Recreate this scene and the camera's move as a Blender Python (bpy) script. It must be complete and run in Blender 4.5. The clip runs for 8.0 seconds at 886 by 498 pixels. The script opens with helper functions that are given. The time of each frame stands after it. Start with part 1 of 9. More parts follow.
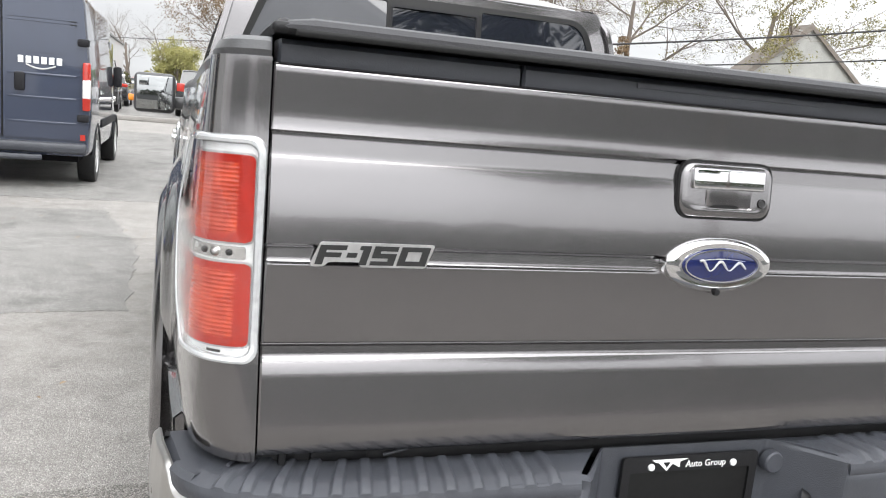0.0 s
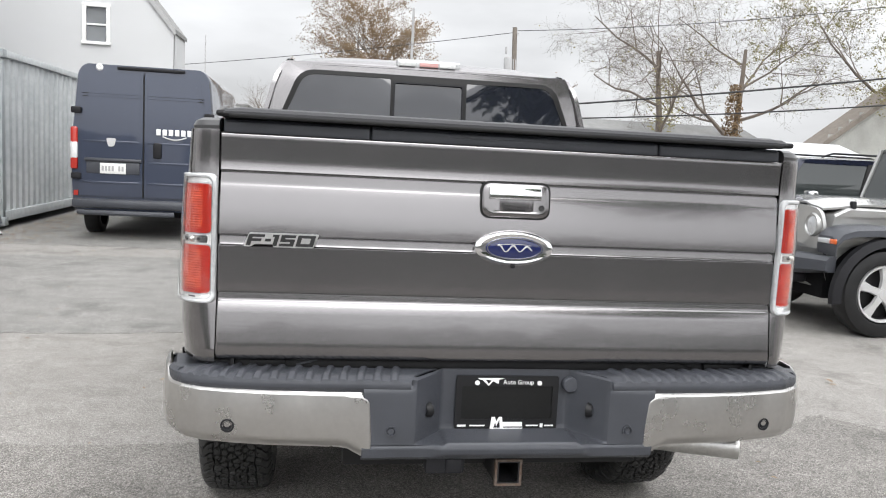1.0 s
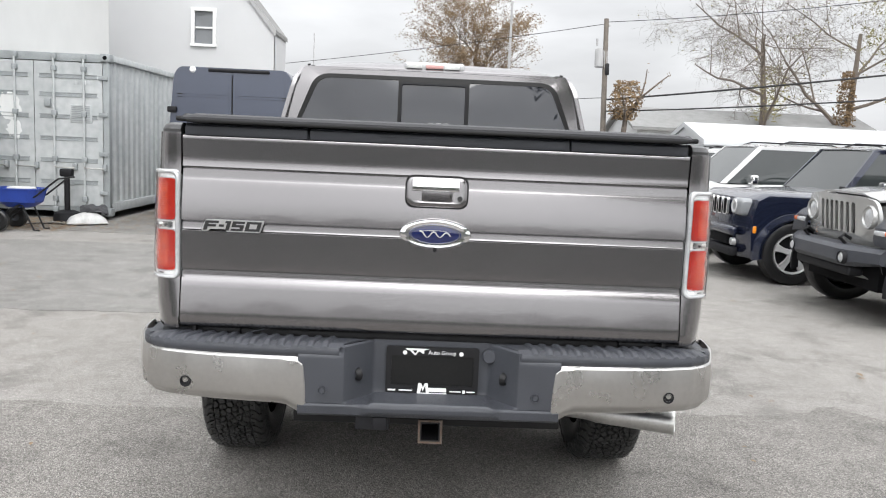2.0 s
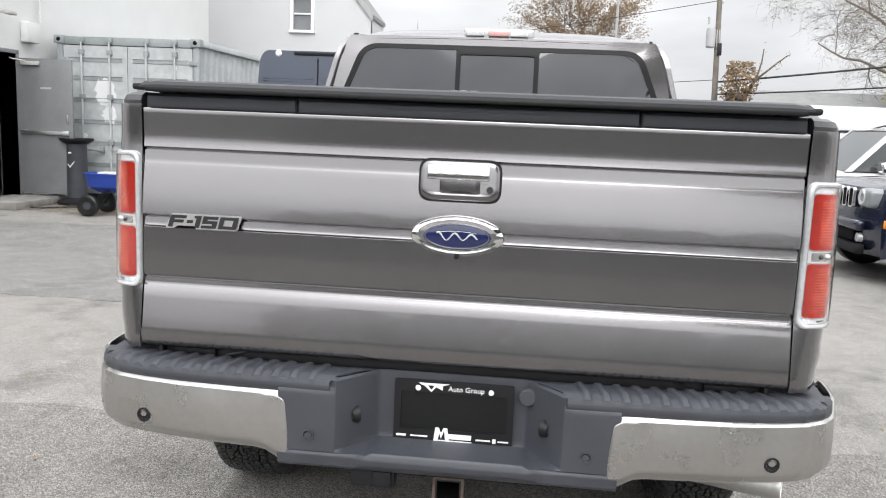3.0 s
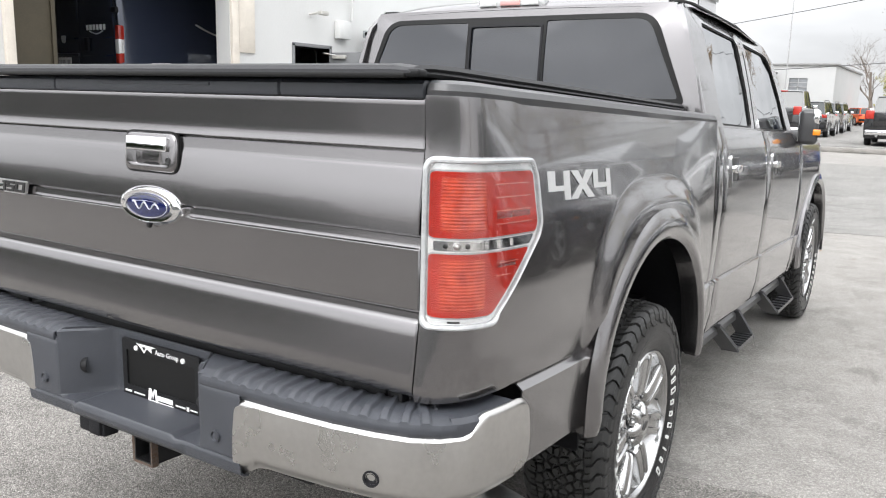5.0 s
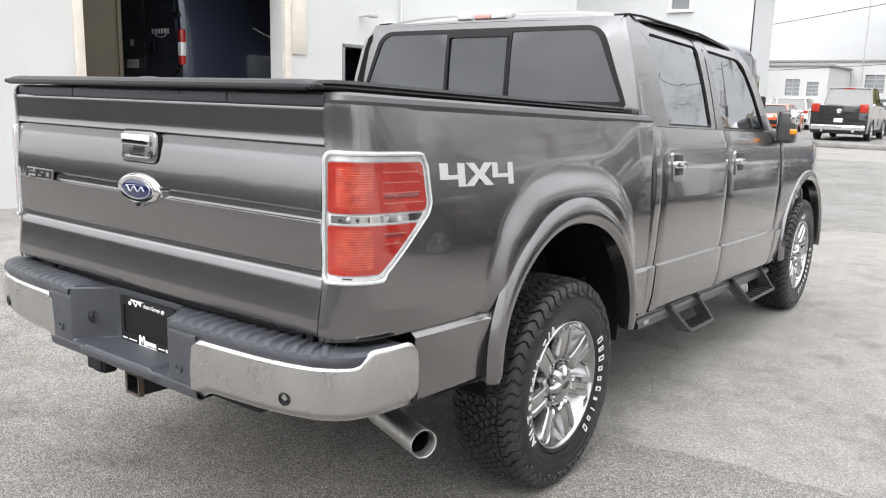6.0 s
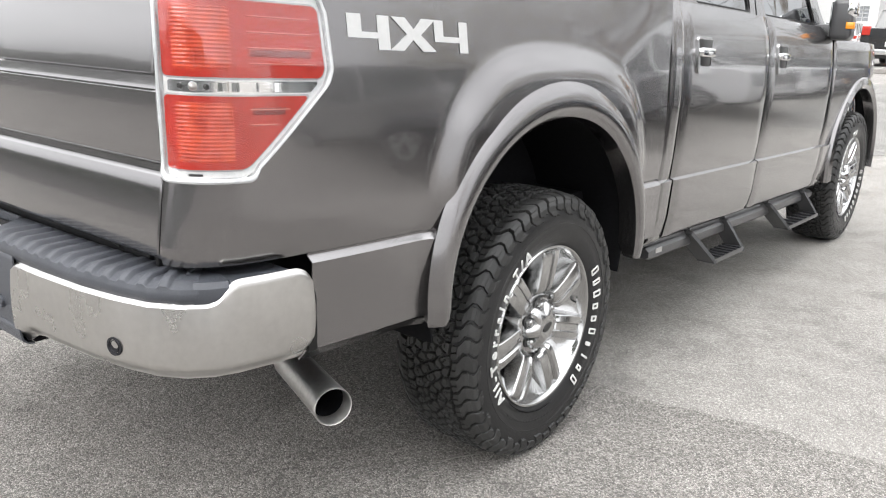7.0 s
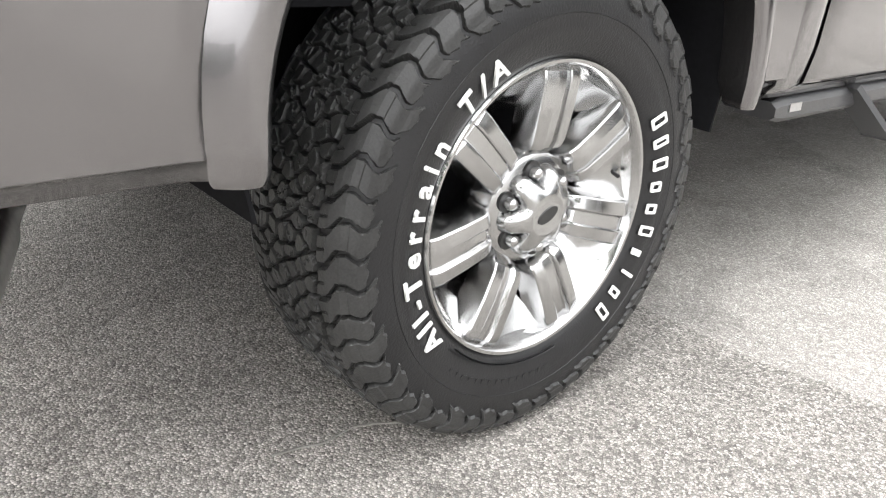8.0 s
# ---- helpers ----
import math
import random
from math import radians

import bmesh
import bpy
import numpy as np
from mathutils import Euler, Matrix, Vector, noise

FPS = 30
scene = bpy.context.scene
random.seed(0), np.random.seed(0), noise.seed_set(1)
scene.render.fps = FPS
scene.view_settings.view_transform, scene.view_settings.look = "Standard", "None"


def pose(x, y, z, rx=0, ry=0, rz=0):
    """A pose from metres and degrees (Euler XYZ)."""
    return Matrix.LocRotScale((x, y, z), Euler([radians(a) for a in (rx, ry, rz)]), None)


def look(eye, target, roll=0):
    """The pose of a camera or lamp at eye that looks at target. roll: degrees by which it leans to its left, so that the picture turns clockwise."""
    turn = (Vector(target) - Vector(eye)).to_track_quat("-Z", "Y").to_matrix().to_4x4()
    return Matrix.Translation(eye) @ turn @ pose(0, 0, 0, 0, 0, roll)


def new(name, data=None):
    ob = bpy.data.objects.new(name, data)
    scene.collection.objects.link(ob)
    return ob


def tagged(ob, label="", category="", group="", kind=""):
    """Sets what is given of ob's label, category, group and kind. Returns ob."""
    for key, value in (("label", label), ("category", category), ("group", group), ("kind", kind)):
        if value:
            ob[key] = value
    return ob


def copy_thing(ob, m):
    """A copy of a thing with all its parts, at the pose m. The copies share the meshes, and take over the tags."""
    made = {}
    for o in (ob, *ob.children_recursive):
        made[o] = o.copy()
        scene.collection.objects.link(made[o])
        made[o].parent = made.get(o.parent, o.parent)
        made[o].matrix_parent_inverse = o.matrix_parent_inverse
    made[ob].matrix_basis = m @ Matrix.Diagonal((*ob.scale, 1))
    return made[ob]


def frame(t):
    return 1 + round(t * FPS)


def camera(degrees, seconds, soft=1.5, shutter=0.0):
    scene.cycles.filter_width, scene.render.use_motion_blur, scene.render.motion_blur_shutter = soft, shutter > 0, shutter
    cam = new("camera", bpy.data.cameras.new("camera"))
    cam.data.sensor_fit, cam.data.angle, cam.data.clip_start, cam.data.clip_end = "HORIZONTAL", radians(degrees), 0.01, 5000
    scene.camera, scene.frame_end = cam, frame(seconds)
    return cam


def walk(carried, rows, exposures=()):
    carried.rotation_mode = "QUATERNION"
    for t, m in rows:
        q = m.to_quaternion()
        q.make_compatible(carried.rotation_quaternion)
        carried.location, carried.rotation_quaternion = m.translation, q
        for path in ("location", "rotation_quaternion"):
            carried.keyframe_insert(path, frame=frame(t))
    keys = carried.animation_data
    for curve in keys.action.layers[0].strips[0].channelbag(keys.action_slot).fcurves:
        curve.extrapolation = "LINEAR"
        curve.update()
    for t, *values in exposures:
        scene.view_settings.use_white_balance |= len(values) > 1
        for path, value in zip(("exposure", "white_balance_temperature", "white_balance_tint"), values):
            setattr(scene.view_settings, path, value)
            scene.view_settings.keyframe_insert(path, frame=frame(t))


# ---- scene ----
cam = camera(58.0, 8.0, 1.1)
EXPOSE = [(0.0, 0.5, 6330, 10), (0.9, 0.22, 6350, 10), (3.5, 0.3, 6330, 10), (4.3, 0.58, 6330, 10), (5.0, 0.5, 6330, 10), (6.5, 0.52, 6340, 10), (7.2, 0.86, 6420, 10), (7.6, 1.14, 6450, 10), (8.0, 1.32, 6450, 10)]
PATH = [
    (0, (-0.981, -1.282, 1.457), (-0.345, 0.582, 1.113), 5.1),
    (0.5, (-0.817, -1.827, 1.472), (-0.36, 0.101, 1.198), 3.8),
    (1, (-0.585, -2.305, 1.467), (-0.262, -0.344, 1.239), 3.0),
    (1.2, (-0.489, -2.457, 1.483), (-0.224, -0.488, 1.251), 2.9),
    (1.75, (-0.18, -2.69, 1.508), (-0.06, -0.71, 1.26), 2.7),
    (2.3, (0.039, -2.576, 1.504), (0.026, -0.595, 1.233), 2.5),
    (2.5, (0.053, -2.414, 1.493), (-0.008, -0.434, 1.212), 2.6),
    (3, (0.168, -2.04, 1.483), (-0.031, -0.073, 1.183), 2.4),
    (3.5, (0.566, -1.697, 1.484), (0.165, 0.235, 1.159), 2.0),
    (4, (0.909, -1.437, 1.483), (0.27, 0.426, 1.136), 1.8),
    (4.5, (1.347, -1.394, 1.49), (0.473, 0.368, 1.13), 1.4),
    (5, (1.76, -1.388, 1.503), (0.718, 0.279, 1.137), 1.5),
    (5.2, (1.904, -1.38, 1.531), (0.82, 0.258, 1.152), 1.7),
    (5.75, (2.28, -1.53, 1.54), (1.12, 0.055, 1.185), 1.5),
    (6.3, (2.445, -1.536, 1.538), (1.255, 0.017, 1.119), 1.3),
    (6.5, (2.402, -1.393, 1.484), (1.205, 0.147, 1.042), 1.1),
    (7, (2.2, -0.838, 1.325), (0.988, 0.657, 0.782), 1.5),
    (7.5, (2.06, -0.259, 1.084), (0.78, 1.11, 0.385), 2.5),
    (8, (1.815, 0.232, 0.914), (0.44, 1.431, 0.094), 2.6),
]
walk(cam, [(t, look(eye, target, roll)) for t, eye, target, roll in PATH], EXPOSE)

# ---- world, sun, exposure ----
SKY_LOW, SKY_HIGH = 7.0, 16.5
world = bpy.data.worlds.new("overcast_sky")
scene.world = world
world.use_nodes = True
wn, wl = world.node_tree.nodes, world.node_tree.links
wn.clear()
w_out, w_bg = wn.new("ShaderNodeOutputWorld"), wn.new("ShaderNodeBackground")
w_sky = wn.new("ShaderNodeTexSky")
w_sky.sky_type, w_sky.sun_disc = "NISHITA", False
w_sky.sun_elevation, w_sky.sun_rotation = radians(40), radians(190)
w_sky.air_density, w_sky.dust_density, w_sky.ozone_density = 1.0, 4.0, 1.0
w_hsv = wn.new("ShaderNodeHueSaturation")
w_hsv.inputs["Saturation"].default_value, w_hsv.inputs["Value"].default_value = 0.12, 0.2
# an overcast dome: bright overhead, a third of that at the horizon, with soft cloud
w_tc, w_map, w_noise = wn.new("ShaderNodeTexCoord"), wn.new("ShaderNodeMapping"), wn.new("ShaderNodeTexNoise")
w_map.inputs["Scale"].default_value = (1.3, 1.3, 4.5)
w_noise.inputs["Scale"].default_value, w_noise.inputs["Detail"].default_value = 2.2, 7.0
w_cloud, w_sep, w_dome = wn.new("ShaderNodeMapRange"), wn.new("ShaderNodeSeparateXYZ"), wn.new("ShaderNodeMapRange")
w_cloud.inputs["From Min"].default_value, w_cloud.inputs["From Max"].default_value = 0.3, 0.7
w_cloud.inputs["To Min"].default_value, w_cloud.inputs["To Max"].default_value = 0.70, 1.14
w_dome.inputs["To Min"].default_value, w_dome.inputs["To Max"].default_value = SKY_LOW, SKY_HIGH
w_mul, w_add = wn.new("ShaderNodeMath"), wn.new("ShaderNodeMix")
w_mul.operation = "MULTIPLY"
w_add.data_type, w_add.blend_type = "RGBA", "ADD"
w_add.inputs["Factor"].default_value = 1.0
wl.new(w_tc.outputs["Generated"], w_map.inputs["Vector"])
wl.new(w_tc.outputs["Generated"], w_sep.inputs["Vector"])
w_pow = wn.new("ShaderNodeMath")
w_pow.operation, w_pow.use_clamp = "POWER", True
w_pow.inputs[1].default_value = 1.25
wl.new(w_sep.outputs["Z"], w_pow.inputs[0])
wl.new(w_pow.outputs[0], w_dome.inputs["Value"])
wl.new(w_map.outputs["Vector"], w_noise.inputs["Vector"])
wl.new(w_noise.outputs["Fac"], w_cloud.inputs["Value"])
# a broad brightening towards the veiled sun
w_dot, w_glow, w_gm = wn.new("ShaderNodeVectorMath"), wn.new("ShaderNodeMapRange"), wn.new("ShaderNodeMath")
w_dot.operation, w_gm.operation = "DOT_PRODUCT", "MULTIPLY"
w_dot.inputs[1].default_value = (0.15, -0.75, 0.65)
w_glow.inputs["From Min"].default_value, w_glow.inputs["From Max"].default_value = -0.6, 1.0
w_glow.inputs["To Min"].default_value, w_glow.inputs["To Max"].default_value = 0.63, 1.40
wl.new(w_tc.outputs["Generated"], w_dot.inputs[0])
wl.new(w_dot.outputs["Value"], w_glow.inputs["Value"])
wl.new(w_dome.outputs["Result"], w_gm.inputs[0])
wl.new(w_glow.outputs["Result"], w_gm.inputs[1])
wl.new(w_gm.outputs[0], w_mul.inputs[0])
wl.new(w_cloud.outputs["Result"], w_mul.inputs[1])
wl.new(w_sky.outputs["Color"], w_hsv.inputs["Color"])
wl.new(w_hsv.outputs["Color"], w_add.inputs["A"])
wl.new(w_mul.outputs[0], w_add.inputs["B"])
wl.new(w_add.outputs["Result"], w_bg.inputs["Color"])
wl.new(w_bg.outputs["Background"], w_out.inputs["Surface"])
w_bg.inputs["Strength"].default_value = 0.142

sun = new("sun", bpy.data.lights.new("sun", "SUN"))
sun.data.energy, sun.data.angle, sun.data.color = 1.1, radians(35), (1.0, 0.97, 0.93)
sun.matrix_world = look((3, -15, 13), (0, 0, 0))


# ---- materials ----
def mat(name, color, rough=0.5, metal=0.0, coat=0.0, var=0.12, scale=6.0, fine=80.0, bump=0.0, spread=0.12, trans=0.0,
        tint=None, patch=0.0, patch_scale=1.5, rnd=0.0, ior=1.45, coat_rough=0.03, spec=0.5):
    """A node material: base colour varied at two scales, roughness varied with it, fine relief."""
    m = bpy.data.materials.new(name)
    m.use_nodes = True
    n, l = m.node_tree.nodes, m.node_tree.links
    b = n["Principled BSDF"]
    tc = n.new("ShaderNodeTexCoord")
    n1, n2 = n.new("ShaderNodeTexNoise"), n.new("ShaderNodeTexNoise")
    n1.inputs["Scale"].default_value, n1.inputs["Detail"].default_value = scale, 5.0
    n2.inputs["Scale"].default_value, n2.inputs["Detail"].default_value = fine, 3.0
    for k in (n1, n2):
        l.new(tc.outputs["Object"], k.inputs["Vector"])
    add = n.new("ShaderNodeMath")
    add.operation = "ADD"
    l.new(n1.outputs["Fac"], add.inputs[0])
    l.new(n2.outputs["Fac"], add.inputs[1])
    rng = n.new("ShaderNodeMapRange")
    rng.inputs["From Min"].default_value, rng.inputs["From Max"].default_value = 0.65, 1.35
    l.new(add.outputs[0], rng.inputs["Value"])
    mix = n.new("ShaderNodeMix")
    mix.data_type = "RGBA"
    c = Vector(color[:3])
    t = Vector(tint) if tint else c
    mix.inputs["A"].default_value = (*(c * (1 - var)), 1)
    mix.inputs["B"].default_value = (*[min(1.0, v) for v in t * (1 + var)], 1)
    l.new(rng.outputs["Result"], mix.inputs["Factor"])
    out = mix.outputs["Result"]
    if rnd:
        oi, hv, rr = n.new("ShaderNodeObjectInfo"), n.new("ShaderNodeHueSaturation"), n.new("ShaderNodeMapRange")
        rr.inputs["To Min"].default_value, rr.inputs["To Max"].default_value = 1 - rnd, 1 + rnd
        l.new(oi.outputs["Random"], rr.inputs["Value"])
        l.new(rr.outputs["Result"], hv.inputs["Value"])
        l.new(out, hv.inputs["Color"])
        out = hv.outputs["Color"]
    l.new(out, b.inputs["Base Color"])
    r2 = n.new("ShaderNodeMapRange")
    r2.inputs["To Min"].default_value, r2.inputs["To Max"].default_value = max(0.0, rough * (1 - spread)), min(1.0, rough * (1 + spread))
    l.new(n1.outputs["Fac"], r2.inputs["Value"])
    l.new(r2.outputs["Result"], b.inputs["Roughness"])
    b.inputs["Metallic"].default_value = metal
    b.inputs["Coat Weight"].default_value, b.inputs["Coat Roughness"].default_value = coat, coat_rough
    b.inputs["Transmission Weight"].default_value, b.inputs["IOR"].default_value = trans, ior
    b.inputs["Specular IOR Level"].default_value = spec
    if bump:
        bp = n.new("ShaderNodeBump")
        bp.inputs["Strength"].default_value, bp.inputs["Distance"].default_value = bump, 0.004
        l.new(n2.outputs["Fac"], bp.inputs["Height"])
        l.new(bp.outputs["Normal"], b.inputs["Normal"])
    return m


M = {}
M["paint"] = mat("grey_metallic_paint", (0.212, 0.204, 0.207), 0.21, 0.96, coat=1.0, coat_rough=0.05, var=0.06, scale=2.0, fine=900, spread=0.1)
M["paint"].node_tree.nodes["Principled BSDF"].inputs["Coat IOR"].default_value = 1.52
M["black_plastic"] = mat("black_textured_plastic", (0.011, 0.011, 0.013), 0.62, spec=0.3, bump=0.25, fine=420, var=0.2, scale=5)
M["bumper_plastic"] = mat("charcoal_bumper_plastic", (0.050, 0.053, 0.062), 0.38, bump=0.3, fine=500, var=0.18, scale=7)
# near-black for the underbody; also stands in for shade in seams and holes
M["gap"] = mat("dark_underbody", (0.007, 0.007, 0.008), 0.8, var=0.3, spec=0.12)
M["vinyl"] = mat("black_vinyl", (0.028, 0.028, 0.031), 0.45, bump=0.2, fine=300, var=0.15, scale=3)
M["chrome"] = mat("chrome", (0.86, 0.86, 0.86), 0.06, 1.0, var=0.03, spread=0.5, scale=9)
M["worn_chrome"] = mat("hazed_bumper_chrome", (0.54, 0.53, 0.515), 0.29, 1.0, var=0.06, spread=0.25, scale=9, fine=60)
M["steel"] = mat("stainless_steel", (0.60, 0.595, 0.58), 0.40, 1.0, var=0.12, scale=14, spread=0.3)
M["brushed"] = mat("brushed_steel", (0.56, 0.555, 0.55), 0.32, 0.85, var=0.1, scale=20, spread=0.25)
M["tint"] = mat("dark_tinted_glass", (0.014, 0.016, 0.022), 0.03, coat=0.9, var=0.05, spread=0.2)
M["side_tint"] = mat("mirror_tinted_glass", (0.36, 0.37, 0.38), 0.03, 1.0, var=0.05, spread=0.2)
M["mirror"] = mat("mirror_glass", (0.34, 0.35, 0.35), 0.03, 1.0, var=0.03)
M["glass"] = mat("car_glass", (0.03, 0.035, 0.035), 0.03, coat=0.6, var=0.05)
M["seal"] = mat("black_window_seal", (0.008, 0.008, 0.008), 0.5, var=0.2, spec=0.3)
M["lens_red"] = mat("red_lamp_lens", (0.37, 0.026, 0.017), 0.12, coat=0.3, var=0.14, scale=9, fine=70)
M["lens_deep"] = mat("deep_red_plastic", (0.16, 0.012, 0.010), 0.10, coat=1.0, var=0.2)
M["lens_line"] = mat("pale_red_lens_line", (0.50, 0.14, 0.11), 0.12, coat=1.0, var=0.1)
M["lens_amber"] = mat("orange_lamp_lens", (0.60, 0.11, 0.02), 0.15, coat=1.0, var=0.2, scale=30)
M["optic"] = mat("red_orange_optic", (0.40, 0.032, 0.015), 0.10, coat=0.6, var=0.16, scale=30, fine=50, tint=(0.50, 0.058, 0.020))
M["pink"] = mat("pale_red_lens", (0.55, 0.30, 0.28), 0.15, coat=1.0, var=0.1)
M["wheel_chrome"] = mat("chrome_clad_wheel", (0.47, 0.47, 0.47), 0.18, 1.0, var=0.06, spread=0.5, scale=14)
M["lens_frame"] = mat("clear_lamp_frame", (0.52, 0.53, 0.535), 0.14, 0.30, coat=1.0, var=0.16, scale=18)
M["lens_clear"] = mat("clear_lamp_plastic", (0.74, 0.75, 0.75), 0.12, 0.15, coat=1.0, var=0.12, scale=30)
M["lamp_glass"] = mat("clear_lamp_cover", (0.96, 0.96, 0.96), 0.02, trans=1.0, var=0.01, ior=1.45)
M["satin_black"] = mat("satin_black_steel", (0.05, 0.05, 0.052), 0.34, bump=0.1, fine=300, var=0.2, coat=0.3)
M["lamp_white"] = mat("white_lamp_housing", (0.46, 0.465, 0.465), 0.16, 0.25, coat=1.0, var=0.12, scale=25)
M["rubber"] = mat("tyre_rubber", (0.0125, 0.0125, 0.0132), 0.33, spec=0.45, bump=0.25, fine=260, var=0.25, scale=12)
# the tread's rubber, paler than the sidewall's
M["tread_rubber"] = mat("dusty_tread_rubber", (0.022, 0.022, 0.0222), 0.42, spec=0.40, bump=0.2, fine=260, var=0.3, scale=9, tint=(0.029, 0.0288, 0.028))
M["white_rubber"] = mat("white_rubber_lettering", (0.60, 0.60, 0.585), 0.6, var=0.1, scale=30)
M["white"] = mat("white_paint", (0.78, 0.78, 0.77), 0.4, var=0.04)
M["silver_decal"] = mat("silver_decal", (0.52, 0.52, 0.515), 0.35, 0.2, var=0.06, scale=30)
M["blue_enamel"] = mat("blue_enamel", (0.008, 0.013, 0.070), 0.12, coat=1.0, var=0.1)
M["badge_dark"] = mat("dark_badge_enamel", (0.05, 0.05, 0.05), 0.3, 0.6, var=0.1)
M["rust"] = mat("rusted_steel", (0.16, 0.085, 0.05), 0.75, 0.3, var=0.45, scale=25, fine=160, bump=0.4, tint=(0.09, 0.08, 0.07))
M["black_steel"] = mat("black_powder_coat", (0.010, 0.010, 0.011), 0.48, spec=0.35, bump=0.2, fine=350, var=0.2)
M["amber"] = mat("amber_lamp_lens", (0.70, 0.24, 0.015), 0.15, coat=1.0, var=0.15, scale=30)


# ---- mesh helpers ----
def part(name, bm, material, parent=None, label="", flat=False, rake=0.0, sharp=32):
    """Links a bmesh as ONE mesh object; rake lowers it by that much a metre forward."""
    bmesh.ops.recalc_face_normals(bm, faces=bm.faces)
    if rake:
        for v in bm.verts:
            v.co.z -= rake * v.co.y
    lim = radians(sharp)
    for e in bm.edges:
        if len(e.link_faces) != 2 or e.calc_face_angle(0) > lim:
            e.smooth = False
    for f in bm.faces:
        f.smooth = not flat
    me = bpy.data.meshes.new(name)
    bm.to_mesh(me)
    bm.free()
    mats = material if isinstance(material, (list, tuple)) else [material]
    for k in mats:
        me.materials.append(k)
    ob = new(name, me)
    if parent:
        ob.parent = parent
    if label:
        ob["label"] = label
    return ob


def thing(name, label, category, m=None, group="", kind=""):
    ob = new(name)
    ob.empty_display_size = 0.2
    if m is not None:
        ob.matrix_basis = m
    return tagged(ob, label, category, group, kind)


def again(ob, parent=None, m=None, name=None):
    """Another object on the same mesh."""
    o = new(name or ob.name.split(".")[0], ob.data)
    o.parent = parent if parent is not None else ob.parent
    o.matrix_basis = m if m is not None else ob.matrix_basis.copy()
    for key in ("label",):
        if key in ob:
            o[key] = ob[key]
    return o


def box(bm, c, s, bevel=0.0, seg=2, m=None):
    r = bmesh.ops.create_cube(bm, size=1.0)
    vs = r["verts"]
    for v in vs:
        v.co = Vector((c[0] + v.co.x * s[0], c[1] + v.co.y * s[1], c[2] + v.co.z * s[2]))
    if bevel:
        es = list({e for v in vs for e in v.link_edges})
        q = bmesh.ops.bevel(bm, geom=es, offset=min(bevel, 0.49 * min(s)), segments=seg, affect="EDGES", profile=0.5)
        vs = list({v for f in q["faces"] for v in f.verts} | {v for v in vs if v.is_valid})
    if m is not None:
        for v in vs:
            v.co = m @ v.co
    return vs


def boxes(*items, bevel=0.0, seg=2):
    bm = bmesh.new()
    for c, s in items:
        box(bm, c, s, bevel, seg)
    return bm


def grid(nu, nv, fn, keep=None, thick=0.0, bm=None):
    """A sheet of nu x nv cells through fn(u, v), u and v from 0 to 1; keep(u, v) drops cells; thick gives it depth."""
    bm = bm or bmesh.new()
    vs = [[bm.verts.new(fn(i / nu, j / nv)) for j in range(nv + 1)] for i in range(nu + 1)]
    fs = []
    for i in range(nu):
        for j in range(nv):
            if keep is None or keep((i + 0.5) / nu, (j + 0.5) / nv):
                fs.append(bm.faces.new((vs[i][j], vs[i + 1][j], vs[i + 1][j + 1], vs[i][j + 1])))
    loose = [v for row in vs for v in row if not v.link_faces]
    bmesh.ops.delete(bm, geom=loose, context="VERTS")
    if thick:
        thicken(bm, fs, thick)
    return bm


def thicken(bm, fs, thick):
    """Gives a sheet depth on its inner side, with closed edges."""
    bmesh.ops.recalc_face_normals(bm, faces=fs)
    bm.normal_update()
    rim = [(e.verts[0], e.verts[1], e.link_faces[0]) for e in {e for f in fs for e in f.edges} if len(e.link_faces) == 1]
    low = {v: bm.verts.new(v.co - v.normal * thick) for v in {v for f in fs for v in f.verts}}
    for f in fs:
        bm.faces.new([low[v] for v in reversed(f.verts)])
    for p, q, f in rim:
        bm.faces.new((p, q, low[q], low[p]))


def sweep(rings, closed=False, cap=True, bm=None):
    """Skins rings of points (each a closed loop) in order."""
    bm = bm or bmesh.new()
    vs = [[bm.verts.new(p) for p in ring] for ring in rings]
    k = len(rings[0])
    for a, b in list(zip(vs, vs[1:])) + ([(vs[-1], vs[0])] if closed else []):
        for i in range(k):
            bm.faces.new((a[i], a[(i + 1) % k], b[(i + 1) % k], b[i]))
    if cap and not closed:
        bm.faces.new(vs[0][::-1])
        bm.faces.new(vs[-1])
    return bm


def tube(path, r, seg=10, bm=None, cap=True):
    """A round tube along points; r a number or one for each point."""
    pts = [Vector(p) for p in path]
    rs = r if isinstance(r, (list, tuple)) else [r] * len(pts)
    rings, ref = [], None
    for i, p in enumerate(pts):
        d = (pts[min(i + 1, len(pts) - 1)] - pts[max(i - 1, 0)]).normalized()
        if ref is None:
            ref = d.orthogonal().normalized()
        ref = (ref - d * ref.dot(d)).normalized()
        s = d.cross(ref)
        rings.append([p + (ref * math.cos(a) + s * math.sin(a)) * rs[i] for a in (2 * math.pi * k / seg for k in range(seg))])
    return sweep(rings, cap=cap, bm=bm)


